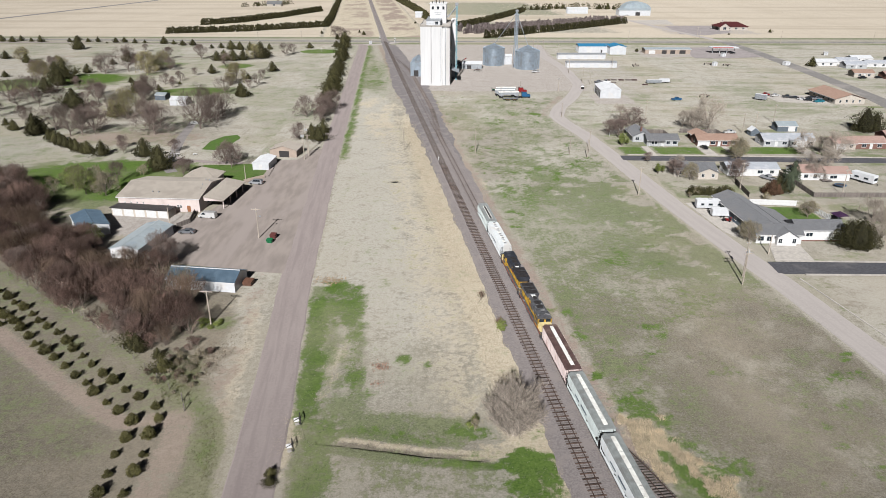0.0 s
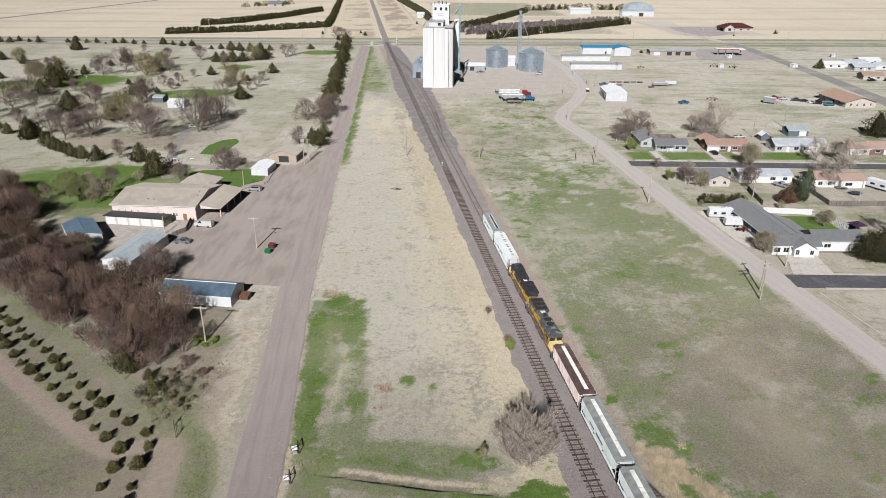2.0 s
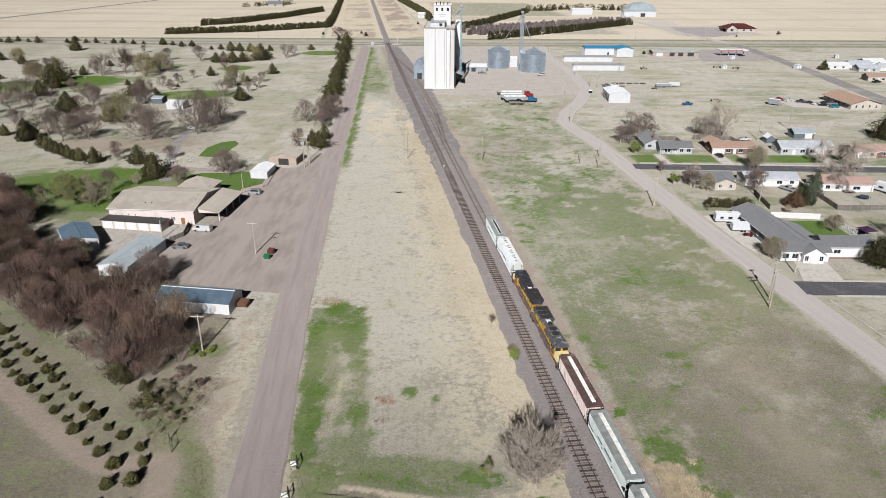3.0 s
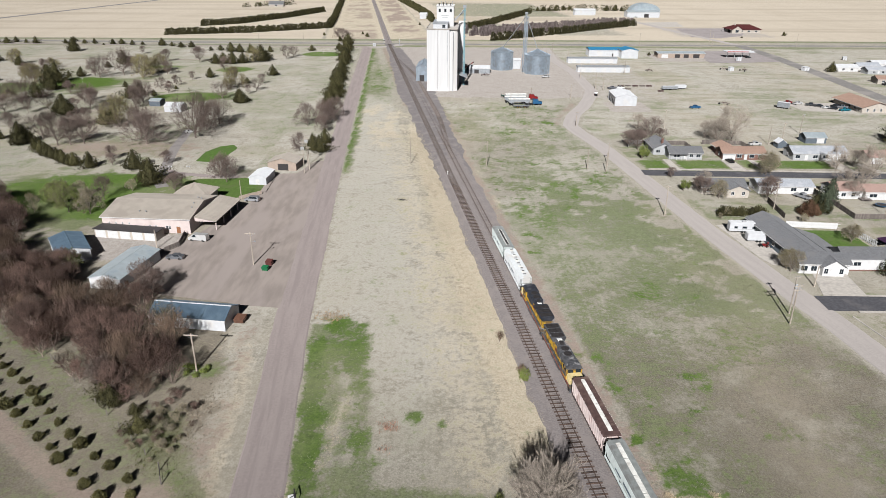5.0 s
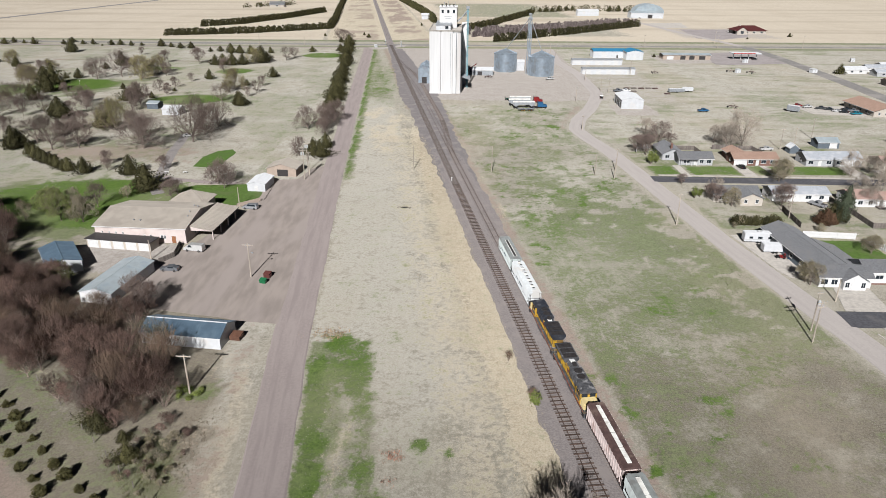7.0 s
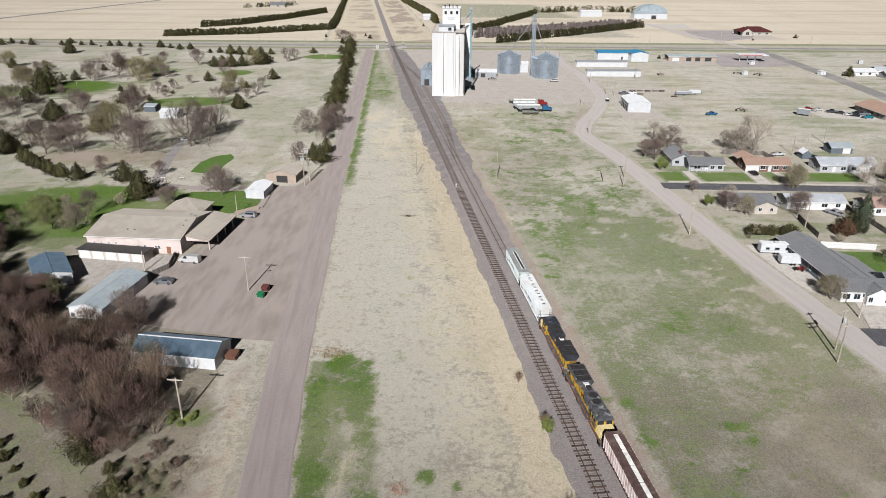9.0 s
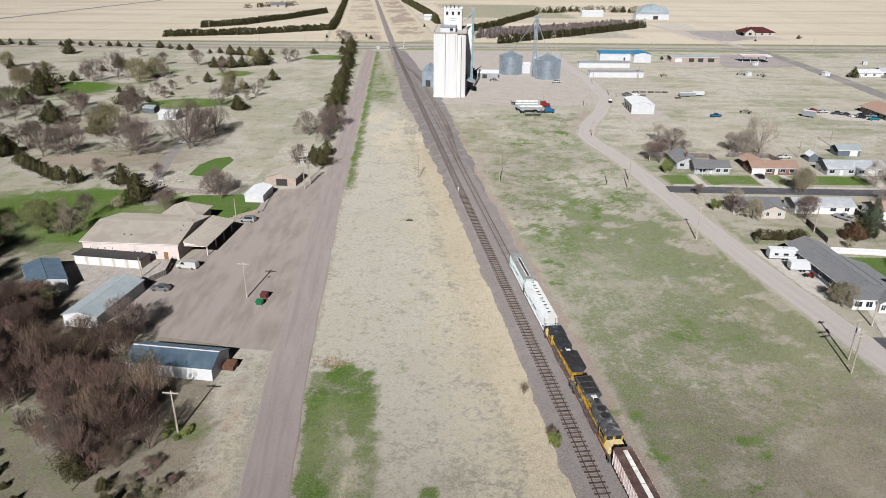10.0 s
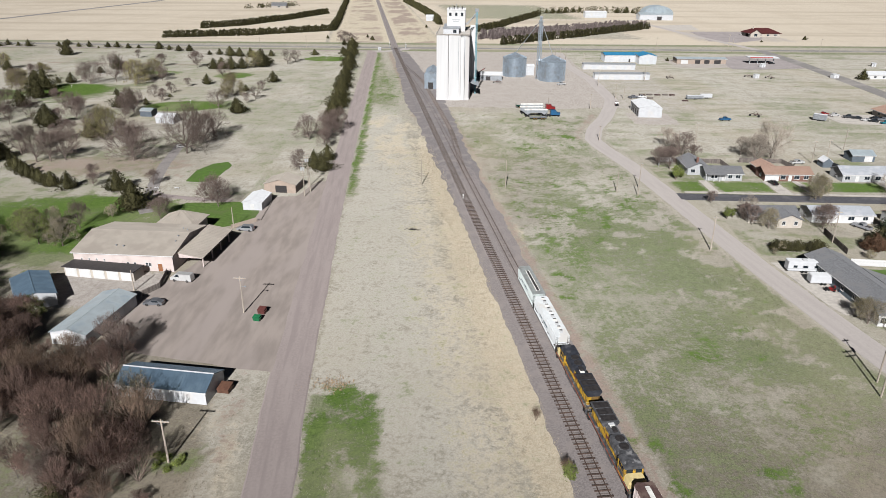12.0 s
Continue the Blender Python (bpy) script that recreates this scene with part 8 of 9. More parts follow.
hopper(115.3, 17.2, CAR_PINK, CAR_RUST, True, "trough", 4, "ribbed pinkish hopper wagon with a dark maroon roof", False)
hopper(97.9, 17.4, CAR_TEAL, CAR_GREYROOF, False, "trough", 4, "pale grey-green covered hopper wagon with pale roof hatches")
hopper(80.4, 17.4, CAR_WHITE, CAR_GREYROOF, False, "trough", 4, "grimy white covered hopper wagon with pale roof hatches")
hopper(62.9, 17.4, CAR_TEAL, CAR_GREYROOF, False, "trough", 4, "pale grey-green covered hopper wagon with pale roof hatches")


# ---- vehicles ----
def paint(name, colour):
    mt = material(name, colour, 0.3, 0.15, vary=0.06, size=0.8)
    mt.node_tree.nodes["Principled BSDF"].inputs["Coat Weight"].default_value = 0.5
    return mt


PAINTS = {k: paint(k + "_car_paint", c) for k, c in dict(white=(0.75, 0.75, 0.74), silver=(0.42, 0.43, 0.45), grey=(0.22, 0.23, 0.25), black=(0.025, 0.027, 0.03), blue=(0.04, 0.16, 0.33),
                                                         red=(0.33, 0.03, 0.03), green=(0.02, 0.10, 0.055), teal=(0.03, 0.25, 0.33)).items()}
PROFILES = {
    "car": (4.6, 1.78, [(-2.3, 0.3), (2.3, 0.3), (2.28, 0.75), (1.1, 0.92), (0.35, 1.42), (-1.0, 1.45), (-1.75, 1.0), (-2.27, 0.92)], (-1.55, 0.85), 0.95, 1.38),
    "minivan": (4.9, 1.9, [(-2.45, 0.3), (2.45, 0.3), (2.4, 0.85), (1.5, 1.05), (0.8, 1.7), (-2.1, 1.76), (-2.4, 1.1)], (-2.15, 1.2), 1.08, 1.66),
    "van": (5.6, 2.0, [(-2.8, 0.35), (2.8, 0.35), (2.75, 1.0), (2.0, 1.2), (1.35, 2.0), (-2.7, 2.05), (-2.8, 1.2)], (0.1, 1.75), 1.25, 1.9),
    "pickup": (5.6, 1.95, [(-2.8, 0.45), (2.8, 0.45), (2.75, 1.05), (1.3, 1.15), (0.7, 1.78), (-0.7, 1.8), (-0.95, 1.15), (-2.78, 1.15)], (-0.8, 1.1), 1.18, 1.72),
}


def vehicle(kind, x, y, turn, colour, label, group=""):
    """A road vehicle that points along its own x."""
    L, w, prof, (g0, g1), z0, z1 = PROFILES[kind]
    top = thing(kind if kind != "pickup" else "pickup_truck", x, y, 0.06, turn, label, kind if kind != "pickup" else "pickup", group)
    n = len(prof)
    v = []
    for yy, sc in ((-w / 2, 0.0), (w / 2, 0.0)):
        s_ = -1 if yy < 0 else 1
        v += [(px, yy - s_ * (0.0 if pz < 1.0 else 0.13), pz) for px, pz in prof]
    body = part("body", Shape().add(v, [tuple(range(n)), tuple(range(2 * n - 1, n - 1, -1))] + [(k, k + n, (k + 1) % n + n, (k + 1) % n) for k in range(n)]), PAINTS[colour], top)
    for s_ in (-1, 1):
        yy = s_ * (w / 2 - 0.05)
        a0, a1 = g0 + 0.15, g1 - 0.15
        part("side_glass", Shape().add([(a0, yy, z0), (a1, yy, z0), (a1 - 0.55, s_ * (w / 2 - 0.11), z1), (a0 + 0.3, s_ * (w / 2 - 0.11), z1),
                                        (a0, yy - s_ * 0.06, z0), (a1, yy - s_ * 0.06, z0), (a1 - 0.55, s_ * (w / 2 - 0.18), z1), (a0 + 0.3, s_ * (w / 2 - 0.18), z1)],
                                       [(0, 1, 2, 3), (7, 6, 5, 4), (0, 4, 5, 1), (2, 6, 7, 3)]), PANE, body)
    up = [q for q in prof if q[1] > z0]
    fx = max(up, key=lambda q: q[0])
    i = prof.index(fx)
    lo = prof[i - 1]
    for (ax, az), (bx, bz) in ((lo, fx),):
        d = Vector((bx - ax, 0, bz - az)).normalized()
        nrm = Vector((d.z, 0, -d.x)) * 0.015
        c = [Vector((ax, -w / 2 + 0.15, az)) + d * 0.08, Vector((ax, w / 2 - 0.15, az)) + d * 0.08, Vector((bx, w / 2 - 0.22, bz)) - d * 0.05, Vector((bx, -w / 2 + 0.22, bz)) - d * 0.05]
        part("windscreen", Shape().slab([tuple(q + nrm) for q in c], 0.02), PANE, body)
    for sx in (-L * 0.3, L * 0.31):
        for s_ in (-1, 1):
            wh = part("wheel", Shape().lathe([(0.2, -0.1), (0.33, -0.1), (0.35, -0.05), (0.35, 0.05), (0.33, 0.1), (0.2, 0.1)], 16, pose(sx, s_ * (w / 2 - 0.1), 0.29, 90)), RUBBER, top)
            part("rim", Shape().lathe([(0.02, 0.11 if s_ < 0 else -0.11), (0.2, 0.1 if s_ < 0 else -0.1)], 12, pose(sx, s_ * (w / 2 - 0.1), 0.29, 90)), CHROME, wh)
    for s_ in (-1, 1):
        part("headlight", Shape().box(L / 2 - 0.1, s_ * w * 0.36 - 0.18, 0.62, L / 2 - 0.005, s_ * w * 0.36 + 0.18, 0.76), CHROME, top)
        part("tail_light", Shape().box(-L / 2 - 0.005, s_ * w * 0.4 - 0.1, 0.7, -L / 2 + 0.06, s_ * w * 0.4 + 0.1, 0.9), PAINTS["red"], top)
    if kind == "pickup":
        part("bed", Shape().box(-2.7, -w / 2 + 0.12, 1.155, -1.0, w / 2 - 0.12, 1.17), TRIM_AND_SHADE, top)
    return top


vehicle("van", -72.6, 198.4, 170, "white", "white panel van parked by the clubhouse fence")
vehicle("minivan", -66.2, 232.3, 172, "silver", "silver minivan parked on the gravel lot")
vehicle("car", -74.6, 185.6, 178, "grey", "grey sedan parked beside the metal shed")
vehicle("car", 109.6, 281.8, 95, "black", "dark sedan on a concrete driveway")
vehicle("pickup", 117.8, 238.8, 120, "silver", "silver pickup parked in a back yard")
vehicle("pickup", 130.4, 385.5, 5, "blue", "blue and white pickup on the dry lot")
for k, (xx, yy, c, kind, tn) in enumerate(((186, 399.5, "red", "pickup", 20), (190.5, 397.5, "white", "pickup", 15), (196, 393.5, "black", "pickup", 160), (199, 391.5, "black", "car", 155), (201, 387, "white", "car", 150), (203.5, 385, "black", "car", 150),
                                           (208, 391.5, "black", "car", 170), (210, 388, "grey", "pickup", 172), (207.6, 380.6, "teal", "pickup", 5), (216, 380, "white", "pickup", 8))):
    vehicle(kind, xx, yy, tn, c, "parked %s %s on the paved lot" % ("dark" if c == "black" else c, "pickup truck" if kind == "pickup" else "sedan"), "vehicles outside the low cream building")
vehicle("pickup", 63.5, 483, 200, "white", "white pickup parked below the grain bin")
vehicle("pickup", 276, 460, 10, "black", "dark pickup by a far house", "far parked vehicles")
vehicle("car", 287, 461, 10, "black", "dark sedan by a far house", "far parked vehicles")
vehicle("car", 143, 305.5, 0, "black", "dark car behind the grey-roofed houses")
vehicle("pickup", 130.5, 308.5, 10, "white", "white pickup behind the houses")
for xx, yy, c in ((-118.5, 325, "white"), (296, 790, "white"), (238, 583, "black"), (244, 960, "white")):
    vehicle("car", xx, yy, rnd.uniform(0, 180), c, "small parked %s car beside a building" % ("dark" if c == "black" else c), "far parked vehicles")


def trailer_box(name, x, y, turn, L, w, h, mat_, label, category, windows=()):
    top = thing(name, x, y, 0.05, turn, label, category)
    part("body", Shape().box(-L / 2, -w / 2, 0.55, L / 2, w / 2, h, None, 0.12), mat_, top)
    part("roof_trim", Shape().box(-L / 2 + 0.1, -w / 2 + 0.1, h, L / 2 - 0.1, w / 2 - 0.1, h + 0.05), WHITE_METAL, top)
    for k in (-0.45, 0.45):
        for s_ in (-1, 1):
            part("wheel", Shape().lathe([(0.15, -0.1), (0.34, -0.1), (0.34, 0.1), (0.15, 0.1)], 14, pose(k, s_ * (w / 2 - 0.12), 0.34, 90)), RUBBER, top)
    part("hitch", Shape().tube([(L / 2, -0.5, 0.5), (L / 2 + 1.2, 0, 0.5), (L / 2, 0.5, 0.5)], 0.05, 6).box(L / 2 + 0.95, -0.06, 0, L / 2 + 1.07, 0.06, 0.55), STEEL_DARK, top)
    for at, ww in windows:
        panes_on(top, at, -w / 2, 1.5, ww, 0.6, 0, GREY_WALL, None, 0)
    return top


rv = trailer_box("camper_trailer", 85.3, 207.6, -4, 8.6, 2.5, 3.1, WHITE_METAL, "white camper trailer parked on gravel", "camper trailer", [(-2.5, 0.9), (0, 1.2), (2.6, 0.8)])
part("stripe", Shape().box(-4.25, -1.27, 1.15, 4.25, -1.255, 1.3), GREY_WALL, rv)
part("roof_unit", Shape().box(-0.6, -0.5, 3.15, 0.6, 0.5, 3.45, None, 0.08), GREY_WALL, rv)
trailer_box("cargo_trailer", 86.6, 200.4, -3, 6.4, 2.4, 2.6, WHITE_METAL, "white enclosed cargo trailer parked on gravel", "trailer")
mh = trailer_box("motorhome", 150.8, 236.0, -62, 8.5, 2.5, 3.3, WHITE_METAL, "white motorhome with dark windows beside a house", "motorhome", [(-2, 1.6), (1.5, 1.6)])
part("windscreen", Shape().box(4.24, -1.0, 1.5, 4.28, 1.0, 2.5), PANE, mh)
trailer_box("shipping_container", 178, 387, -40, 6.0, 2.6, 3.2, GALV_DULL, "grey steel storage container on dry grass", "container")
for k, (xx, yy, cc, ll) in enumerate(((87.2, 196.2, "red", 1.6), (89.0, 195.8, "blue", 1.2), (86.0, 196.5, "black", 0.9), (88.1, 197.2, "red", 1.0))):
    g = thing("lawn_tractor", xx, yy, 0.04, rnd.uniform(0, 180), "small %s lawn machine on gravel" % ("dark" if cc == "black" else cc), "lawn machine", "yard machines")
    part("hood", Shape().box(0, -0.3, 0.35, ll * 0.6, 0.3, 0.85, None, 0.08), PAINTS[cc], g)
    part("deck", Shape().box(-ll * 0.5, -0.4, 0.25, ll * 0.3, 0.4, 0.42, None, 0.04), PAINTS[cc], g)
    part("seat", Shape().box(-ll * 0.4, -0.22, 0.5, -ll * 0.1, 0.22, 0.62, None, 0.04).box(-ll * 0.45, -0.22, 0.6, -ll * 0.36, 0.22, 1.0, None, 0.03), RUBBER, g)
    for wx in (-ll * 0.35, ll * 0.4):
        for wy in (-0.4, 0.4):
            part("wheel", Shape().lathe([(0.08, -0.08), (0.24, -0.08), (0.24, 0.08), (0.08, 0.08)], 12, pose(wx, wy, 0.24, 90)), RUBBER, g)

# grain trucks and trailers parked below the elevator
for k, (xx, yy, cab_) in enumerate(((35.5, 398.5, None), (37.0, 391.5, "blue"), (36.5, 405.5, "red"))):
    g = thing("grain_trailer", xx, yy, 0, 3, "white hopper-bottom grain trailer on grass" if cab_ != "red" else "pale grain trailer behind a red tractor unit", "grain trailer", "parked grain trailers")
    part("box", Shape().prism([(-5.8, 2.0), (-4.2, 1.0), (-2.6, 2.0), (2.6, 2.0), (4.2, 1.0), (5.8, 2.0), (5.8, 3.3), (-5.8, 3.3)], -1.25, 1.25), GALV_DULL, g)
    part("tarp", Shape().prism([(-1.28, 3.3), (1.28, 3.3), (0.7, 3.7), (-0.7, 3.7)], -5.8, 5.8, pose(0, 0, 0, 0, 0, 90)), HATCH, g)
    for wx in (-5.0, -3.8, 3.9, 5.0):
        for wy in (-1.05, 1.05):
            part("wheel", Shape().lathe([(0.2, -0.15), (0.5, -0.15), (0.5, 0.15), (0.2, 0.15)], 14, pose(wx, wy, 0.5, 90)), RUBBER, g)
    if cab_:
        t_ = thing("truck_tractor", xx + 9.5, yy + 0.5, 0, 0, "%s truck tractor coupled to a grain trailer" % cab_, "truck", "parked grain trailers")
        part("cab", Shape().prism([(-2.0, 0.9), (2.8, 0.9), (2.8, 1.9), (1.0, 2.1), (0.7, 3.2), (-1.2, 3.3), (-2.0, 3.3)], -1.2, 1.2), PAINTS[cab_], t_)
        part("windscreen", Shape().slab([(1.02, -1.0, 2.15), (1.02, 1.0, 2.15), (0.75, 1.0, 3.1), (0.75, -1.0, 3.1)], 0.02), PANE, t_)
        part("chassis", Shape().box(-4.2, -0.5, 0.7, 2.8, 0.5, 0.95), STEEL_DARK, t_)
        part("exhaust", Shape().tube([(-2.1, 1.0, 0.9), (-2.1, 1.0, 3.9)], 0.08, 8), CHROME, t_)
        for wx in (-3.6, -2.4, 2.0):
            for wy in (-1.05, 1.05):
                part("wheel", Shape().lathe([(0.2, -0.15), (0.5, -0.15), (0.5, 0.15), (0.2, 0.15)], 14, pose(wx, wy, 0.5, 90)), RUBBER, t_)
for k, (xx, yy, c) in enumerate(((33, 412.5, "green"), (37.5, 384.6, "grey"))):
    g = thing("flatbed_wagon", xx, yy, 0, 4, "%s farm wagon with racks on grass" % c, "farm wagon", "parked grain trailers")
    part("bed", Shape().box(-4.2, -1.2, 1.0, 4.2, 1.2, 1.25, None, 0.03), PAINTS[c], g)
    for wx in (-4.1, -1.4, 1.4, 4.1):
        part("rack", Shape().box(wx - 0.06, -1.2, 1.25, wx + 0.06, -1.1, 2.3).box(wx - 0.06, 1.1, 1.25, wx + 0.06, 1.2, 2.3).box(wx - 0.05, -1.2, 2.2, wx + 0.05, 1.2, 2.3), PAINTS[c], g)
    for wx in (-2.2, -1.0, 1.6, 2.8):
        for wy in (-1.0, 1.0):
            w_ = part("wheel", Shape().lathe([(0.2, -0.15), (0.55, -0.15), (0.55, 0.15), (0.2, 0.15)], 14, pose(wx, wy, 0.55, 90)), RUBBER, g)
            part("rim", Shape().lathe([(0.02, -0.16 if wy > 0 else 0.16), (0.28, -0.155 if wy > 0 else 0.155)], 12, pose(wx, wy, 0.55, 90)), YELLOW, w_)
# odd farm machines on the far dry lots
for k, (xx, yy) in enumerate(((140, 512), (208, 515), (196, 521), (24, 489), (15, 520), (150, 396))):
    g = thing("farm_implement", xx, yy, 0, rnd.uniform(0, 180), "rusty farm implement standing on dry grass" if k < 5 else "rusty implement on dry grass", "farm implement", "scattered farm implements")
    part("frame", Shape().box(-2.6, -0.12, 0.9, 2.6, 0.12, 1.15).box(-0.12, -2.0, 0.9, 0.12, 2.0, 1.15).box(-2.4, -1.5, 0.95, -2.2, 1.5, 1.1), CAR_RUST, g)
    part("mast", Shape().tube([(-1, 0, 1.1), (0.2, 0, 2.6), (1.6, 0, 1.1)], 0.09, 6), CAR_RUST, g)
    for wx in (-2.2, 2.2):
        part("wheel", Shape().lathe([(0.2, -0.14), (0.55, -0.14), (0.55, 0.14), (0.2, 0.14)], 14, pose(wx, 1.7, 0.55, 90)), RUBBER, g)
    for j in range(4):
        part("tine", Shape().tube([(-1.8 + 1.2 * j, -1.8, 1.0), (-1.8 + 1.2 * j, -2.3, 0.0)], 0.06, 5), STEEL_DARK, g)
for xx, yy, s_ in ((199, 516, 3.0), (253, 519, 4.2), (224, 566, 3.2), (310, 574, 3.0)):
    g = thing("small_hut", xx, yy, 0, rnd.uniform(-20, 20), "small white box-shaped hut on the dry lot", "hut", "small huts")
    part("wall", Shape().box(-s_ / 2, -s_ / 2.6, 0, s_ / 2, s_ / 2.6, 2.4), WHITE_METAL, g)
    part("roof", Shape().slab([(-s_ / 2 - 0.2, -s_ / 2.6 - 0.2, 2.5), (s_ / 2 + 0.2, -s_ / 2.6 - 0.2, 2.5), (s_ / 2 + 0.2, s_ / 2.6 + 0.2, 2.75), (-s_ / 2 - 0.2, s_ / 2.6 + 0.2, 2.75)], 0.1), GREY_WALL, g)
    door_on(g, 0, -s_ / 2.6, 0.8, 1.9, 0, GREY_WALL)
# stacked material and machines on the dry lots beside the metal shop
for xx, yy, tn, c in ((106, 451, 2, 0), (110.5, 451.6, -4, 1), (115, 451, 3, 0), (119.5, 451.4, 0, 1), (123.5, 451, 5, 0), (108, 441, 0, 1), (126, 434, 8, 0)):
    g = thing("timber_stack", xx, yy, 0.02, tn, "low stack of weathered brown timbers on bare ground", "timber stack", "stacks of timber")
    for j in range(3):
        for i in range(4):
            part("timber", Shape().box(-1.7, -0.62 + 0.32 * i, 0.02 + 0.24 * j, 1.7 - 0.2 * ((i + j) % 3), -0.34 + 0.32 * i, 0.24 + 0.24 * j, None, 0.02), (CAR_RUST, FENCE_WOOD)[c], g)
trailer_box("cargo_trailer", 133, 440, 6, 9.5, 2.4, 2.2, GALV_DULL, "dull grey box trailer on the dry lot", "trailer")
trailer_box("cargo_trailer", 140.5, 443, 3, 6.5, 2.3, 2.4, WHITE_METAL, "pale enclosed trailer on the dry lot", "trailer")
vehicle("pickup", 84.5, 421, 80, "black", "dark pickup beside the metal shop")
vehicle("pickup", 98.5, 441.5, 15, "grey", "grey pickup behind the metal shop", "vehicles behind the metal shop")
vehicle("pickup", 103.5, 442.5, 170, "white", "white pickup behind the metal shop", "vehicles behind the metal shop")
au = thing("grain_auger", 12.5, 512, 0, 20, "red portable grain auger beside the elevator", "auger")
part("tube", Shape().tube([(-4, 0, 0.8), (4.5, 0, 5.4)], 0.28, 8), PAINTS["red"], au)
part("hopper", Shape().add([(-5, -0.8, 1.5), (-3.2, -0.8, 1.5), (-3.2, 0.8, 1.5), (-5, 0.8, 1.5), (-4.2, -0.2, 0.5), (-3.8, -0.2, 0.5), (-3.8, 0.2, 0.5), (-4.2, 0.2, 0.5)], [(7, 6, 5, 4), (0, 1, 5, 4), (1, 2, 6, 5), (2, 3, 7, 6), (3, 0, 4, 7)]), PAINTS["red"], au)
part("leg", Shape().tube([(0.5, -1.2, 0), (1.5, 0, 3.6)], 0.07, 6).tube([(0.5, 1.2, 0), (1.5, 0, 3.6)], 0.07, 6), STEEL_DARK, au)
for wy in (-1.2, 1.2):
    part("wheel", Shape().lathe([(0.1, -0.1), (0.38, -0.1), (0.38, 0.1), (0.1, 0.1)], 14, pose(0.5, wy, 0.38, 90)), RUBBER, au)


# ---- poles ----
def utility_pole(x, y, h, arms=1, cans=0, turn=0.0, label="", arm=2.4, lamp=False):
    top = thing("utility_pole", x, y, 0, turn, label or "weathered wooden utility pole with a crossarm", "utility pole", "utility poles")
    part("pole", Shape().tube([(0, 0, -0.2), (0.02, 0, h * 0.5), (0, 0, h)], [0.17, 0.15, 0.11], 8), POLE_WOOD, top)
    for k in range(arms):
        z = h - 0.35 - 1.0 * k
        ca = part("crossarm", Shape().box(-arm / 2, -0.22, z - 0.09, arm / 2, -0.1, z + 0.09, None, 0.01), POLE_WOOD, top)
        for j in range(4):
            part("insulator", Shape().lathe([(0.05, z + 0.09), (0.08, z + 0.16), (0.05, z + 0.26)], 8, pose(-arm / 2 + 0.15 + (arm - 0.3) * j / 3, -0.16, 0)), GALV_DULL, ca)
        part("brace", Shape().tube([(-arm * 0.3, -0.16, z - 0.08), (0, -0.16, z - 0.75), (arm * 0.3, -0.16, z - 0.08)], 0.025, 4), GALV_DULL, top)
    for k in range(cans):
        part("transformer", Shape().lathe([(0.26, h - 2.9), (0.29, h - 2.85), (0.29, h - 2.0), (0.2, h - 1.9), (0.05, h - 1.8)], 12, pose((k - (cans - 1) / 2) * 0.75, -0.45, 0)), GREY_WALL, top)
    if lamp:
        part("lamp_arm", Shape().tube([(0, 0, h * 0.72), (0.9, 0, h * 0.74)], 0.04, 6).box(0.8, -0.12, h * 0.72, 1.25, 0.12, h * 0.75), GALV_DULL, top)
    return top


utility_pole(-51.1, 132.3, 8.4, 1, 0, -5, "pale wooden pole with a single broad crossarm", 2.8)
utility_pole(-52.8, 182.0, 9.2, 1, 0, -3, "pale wooden lamp pole with a broad crossarm in the lot", 2.8, True)
utility_pole(74.0, 152.4, 9.8, 2, 0, 15, "wooden pole of a pair with two crossarms")
utility_pole(76.0, 157.2, 9.6, 1, 1, 15, "wooden pole of a pair with a transformer can", 1.6)
utility_pole(66.3, 221.2, 9.9, 1, 0, 8, "", 1.6)
utility_pole(51.4, 271.6, 7.6, 0, 0, 0, "plain leaning wooden pole at the field's edge")
utility_pole(57.6, 267.2, 7.6, 0, 0, 0, "plain leaning wooden pole at the field's edge")
utility_pole(13.2, 274.6, 9.9, 0, 0, 0, "plain bare wooden pole in the grass")
utility_pole(-16.2, 277.8, 8.9, 0, 0, 0, "plain bare wooden pole in the grass")
utility_pole(-55.0, 263.8, 12, 2, 2, -5, "wooden pole with transformer cans beside the gravel road")
utility_pole(-55.6, 274.0, 12, 2, 2, -5, "wooden pole with transformer cans beside the gravel road")
for x, y, h in ((-54.0, 268.5, 9), (60.1, 276.1, 9), (87.0, 321, 9), (121.9, 310.2, 9.5), (142.7, 310.2, 9.5), (135.7, 221.8, 9), (103.2, 227.5, 9.5), (59.3, 342, 7), (100.3, 338.6, 9), (137, 310, 9), (160, 330, 9)):
    utility_pole(x, y, h, 1, 0, 5, "", 1.8)
for x, y, h in ((86, 480, 10), (91, 560, 10), (76, 600, 9), (80, 602, 9), (84, 598, 9), (88, 440, 10), (92, 437, 8), (120, 500, 10), (170, 655, 11), (235, 655, 11), (245, 690, 11), (310, 655, 11), (395, 655, 10), (-130, 655, 10), (-170, 655, 9), (68, 410, 8), (45, 405, 7)):
    utility_pole(x, y, h, 1, 0, 5, "distant wooden utility pole by the road", 1.8)
flag = utility_pole(88.7, 171.3, 5.6, 0, 0, 0, "short pale yard pole by the driveway")
utility_pole(-70.3, 234.2, 6.5, 0, 0, 0, "thin pale pole beside the putting green")
utility_pole(-82.2, 192.5, 5.5, 0, 0, 0, "thin pale pole beside the cart garage")

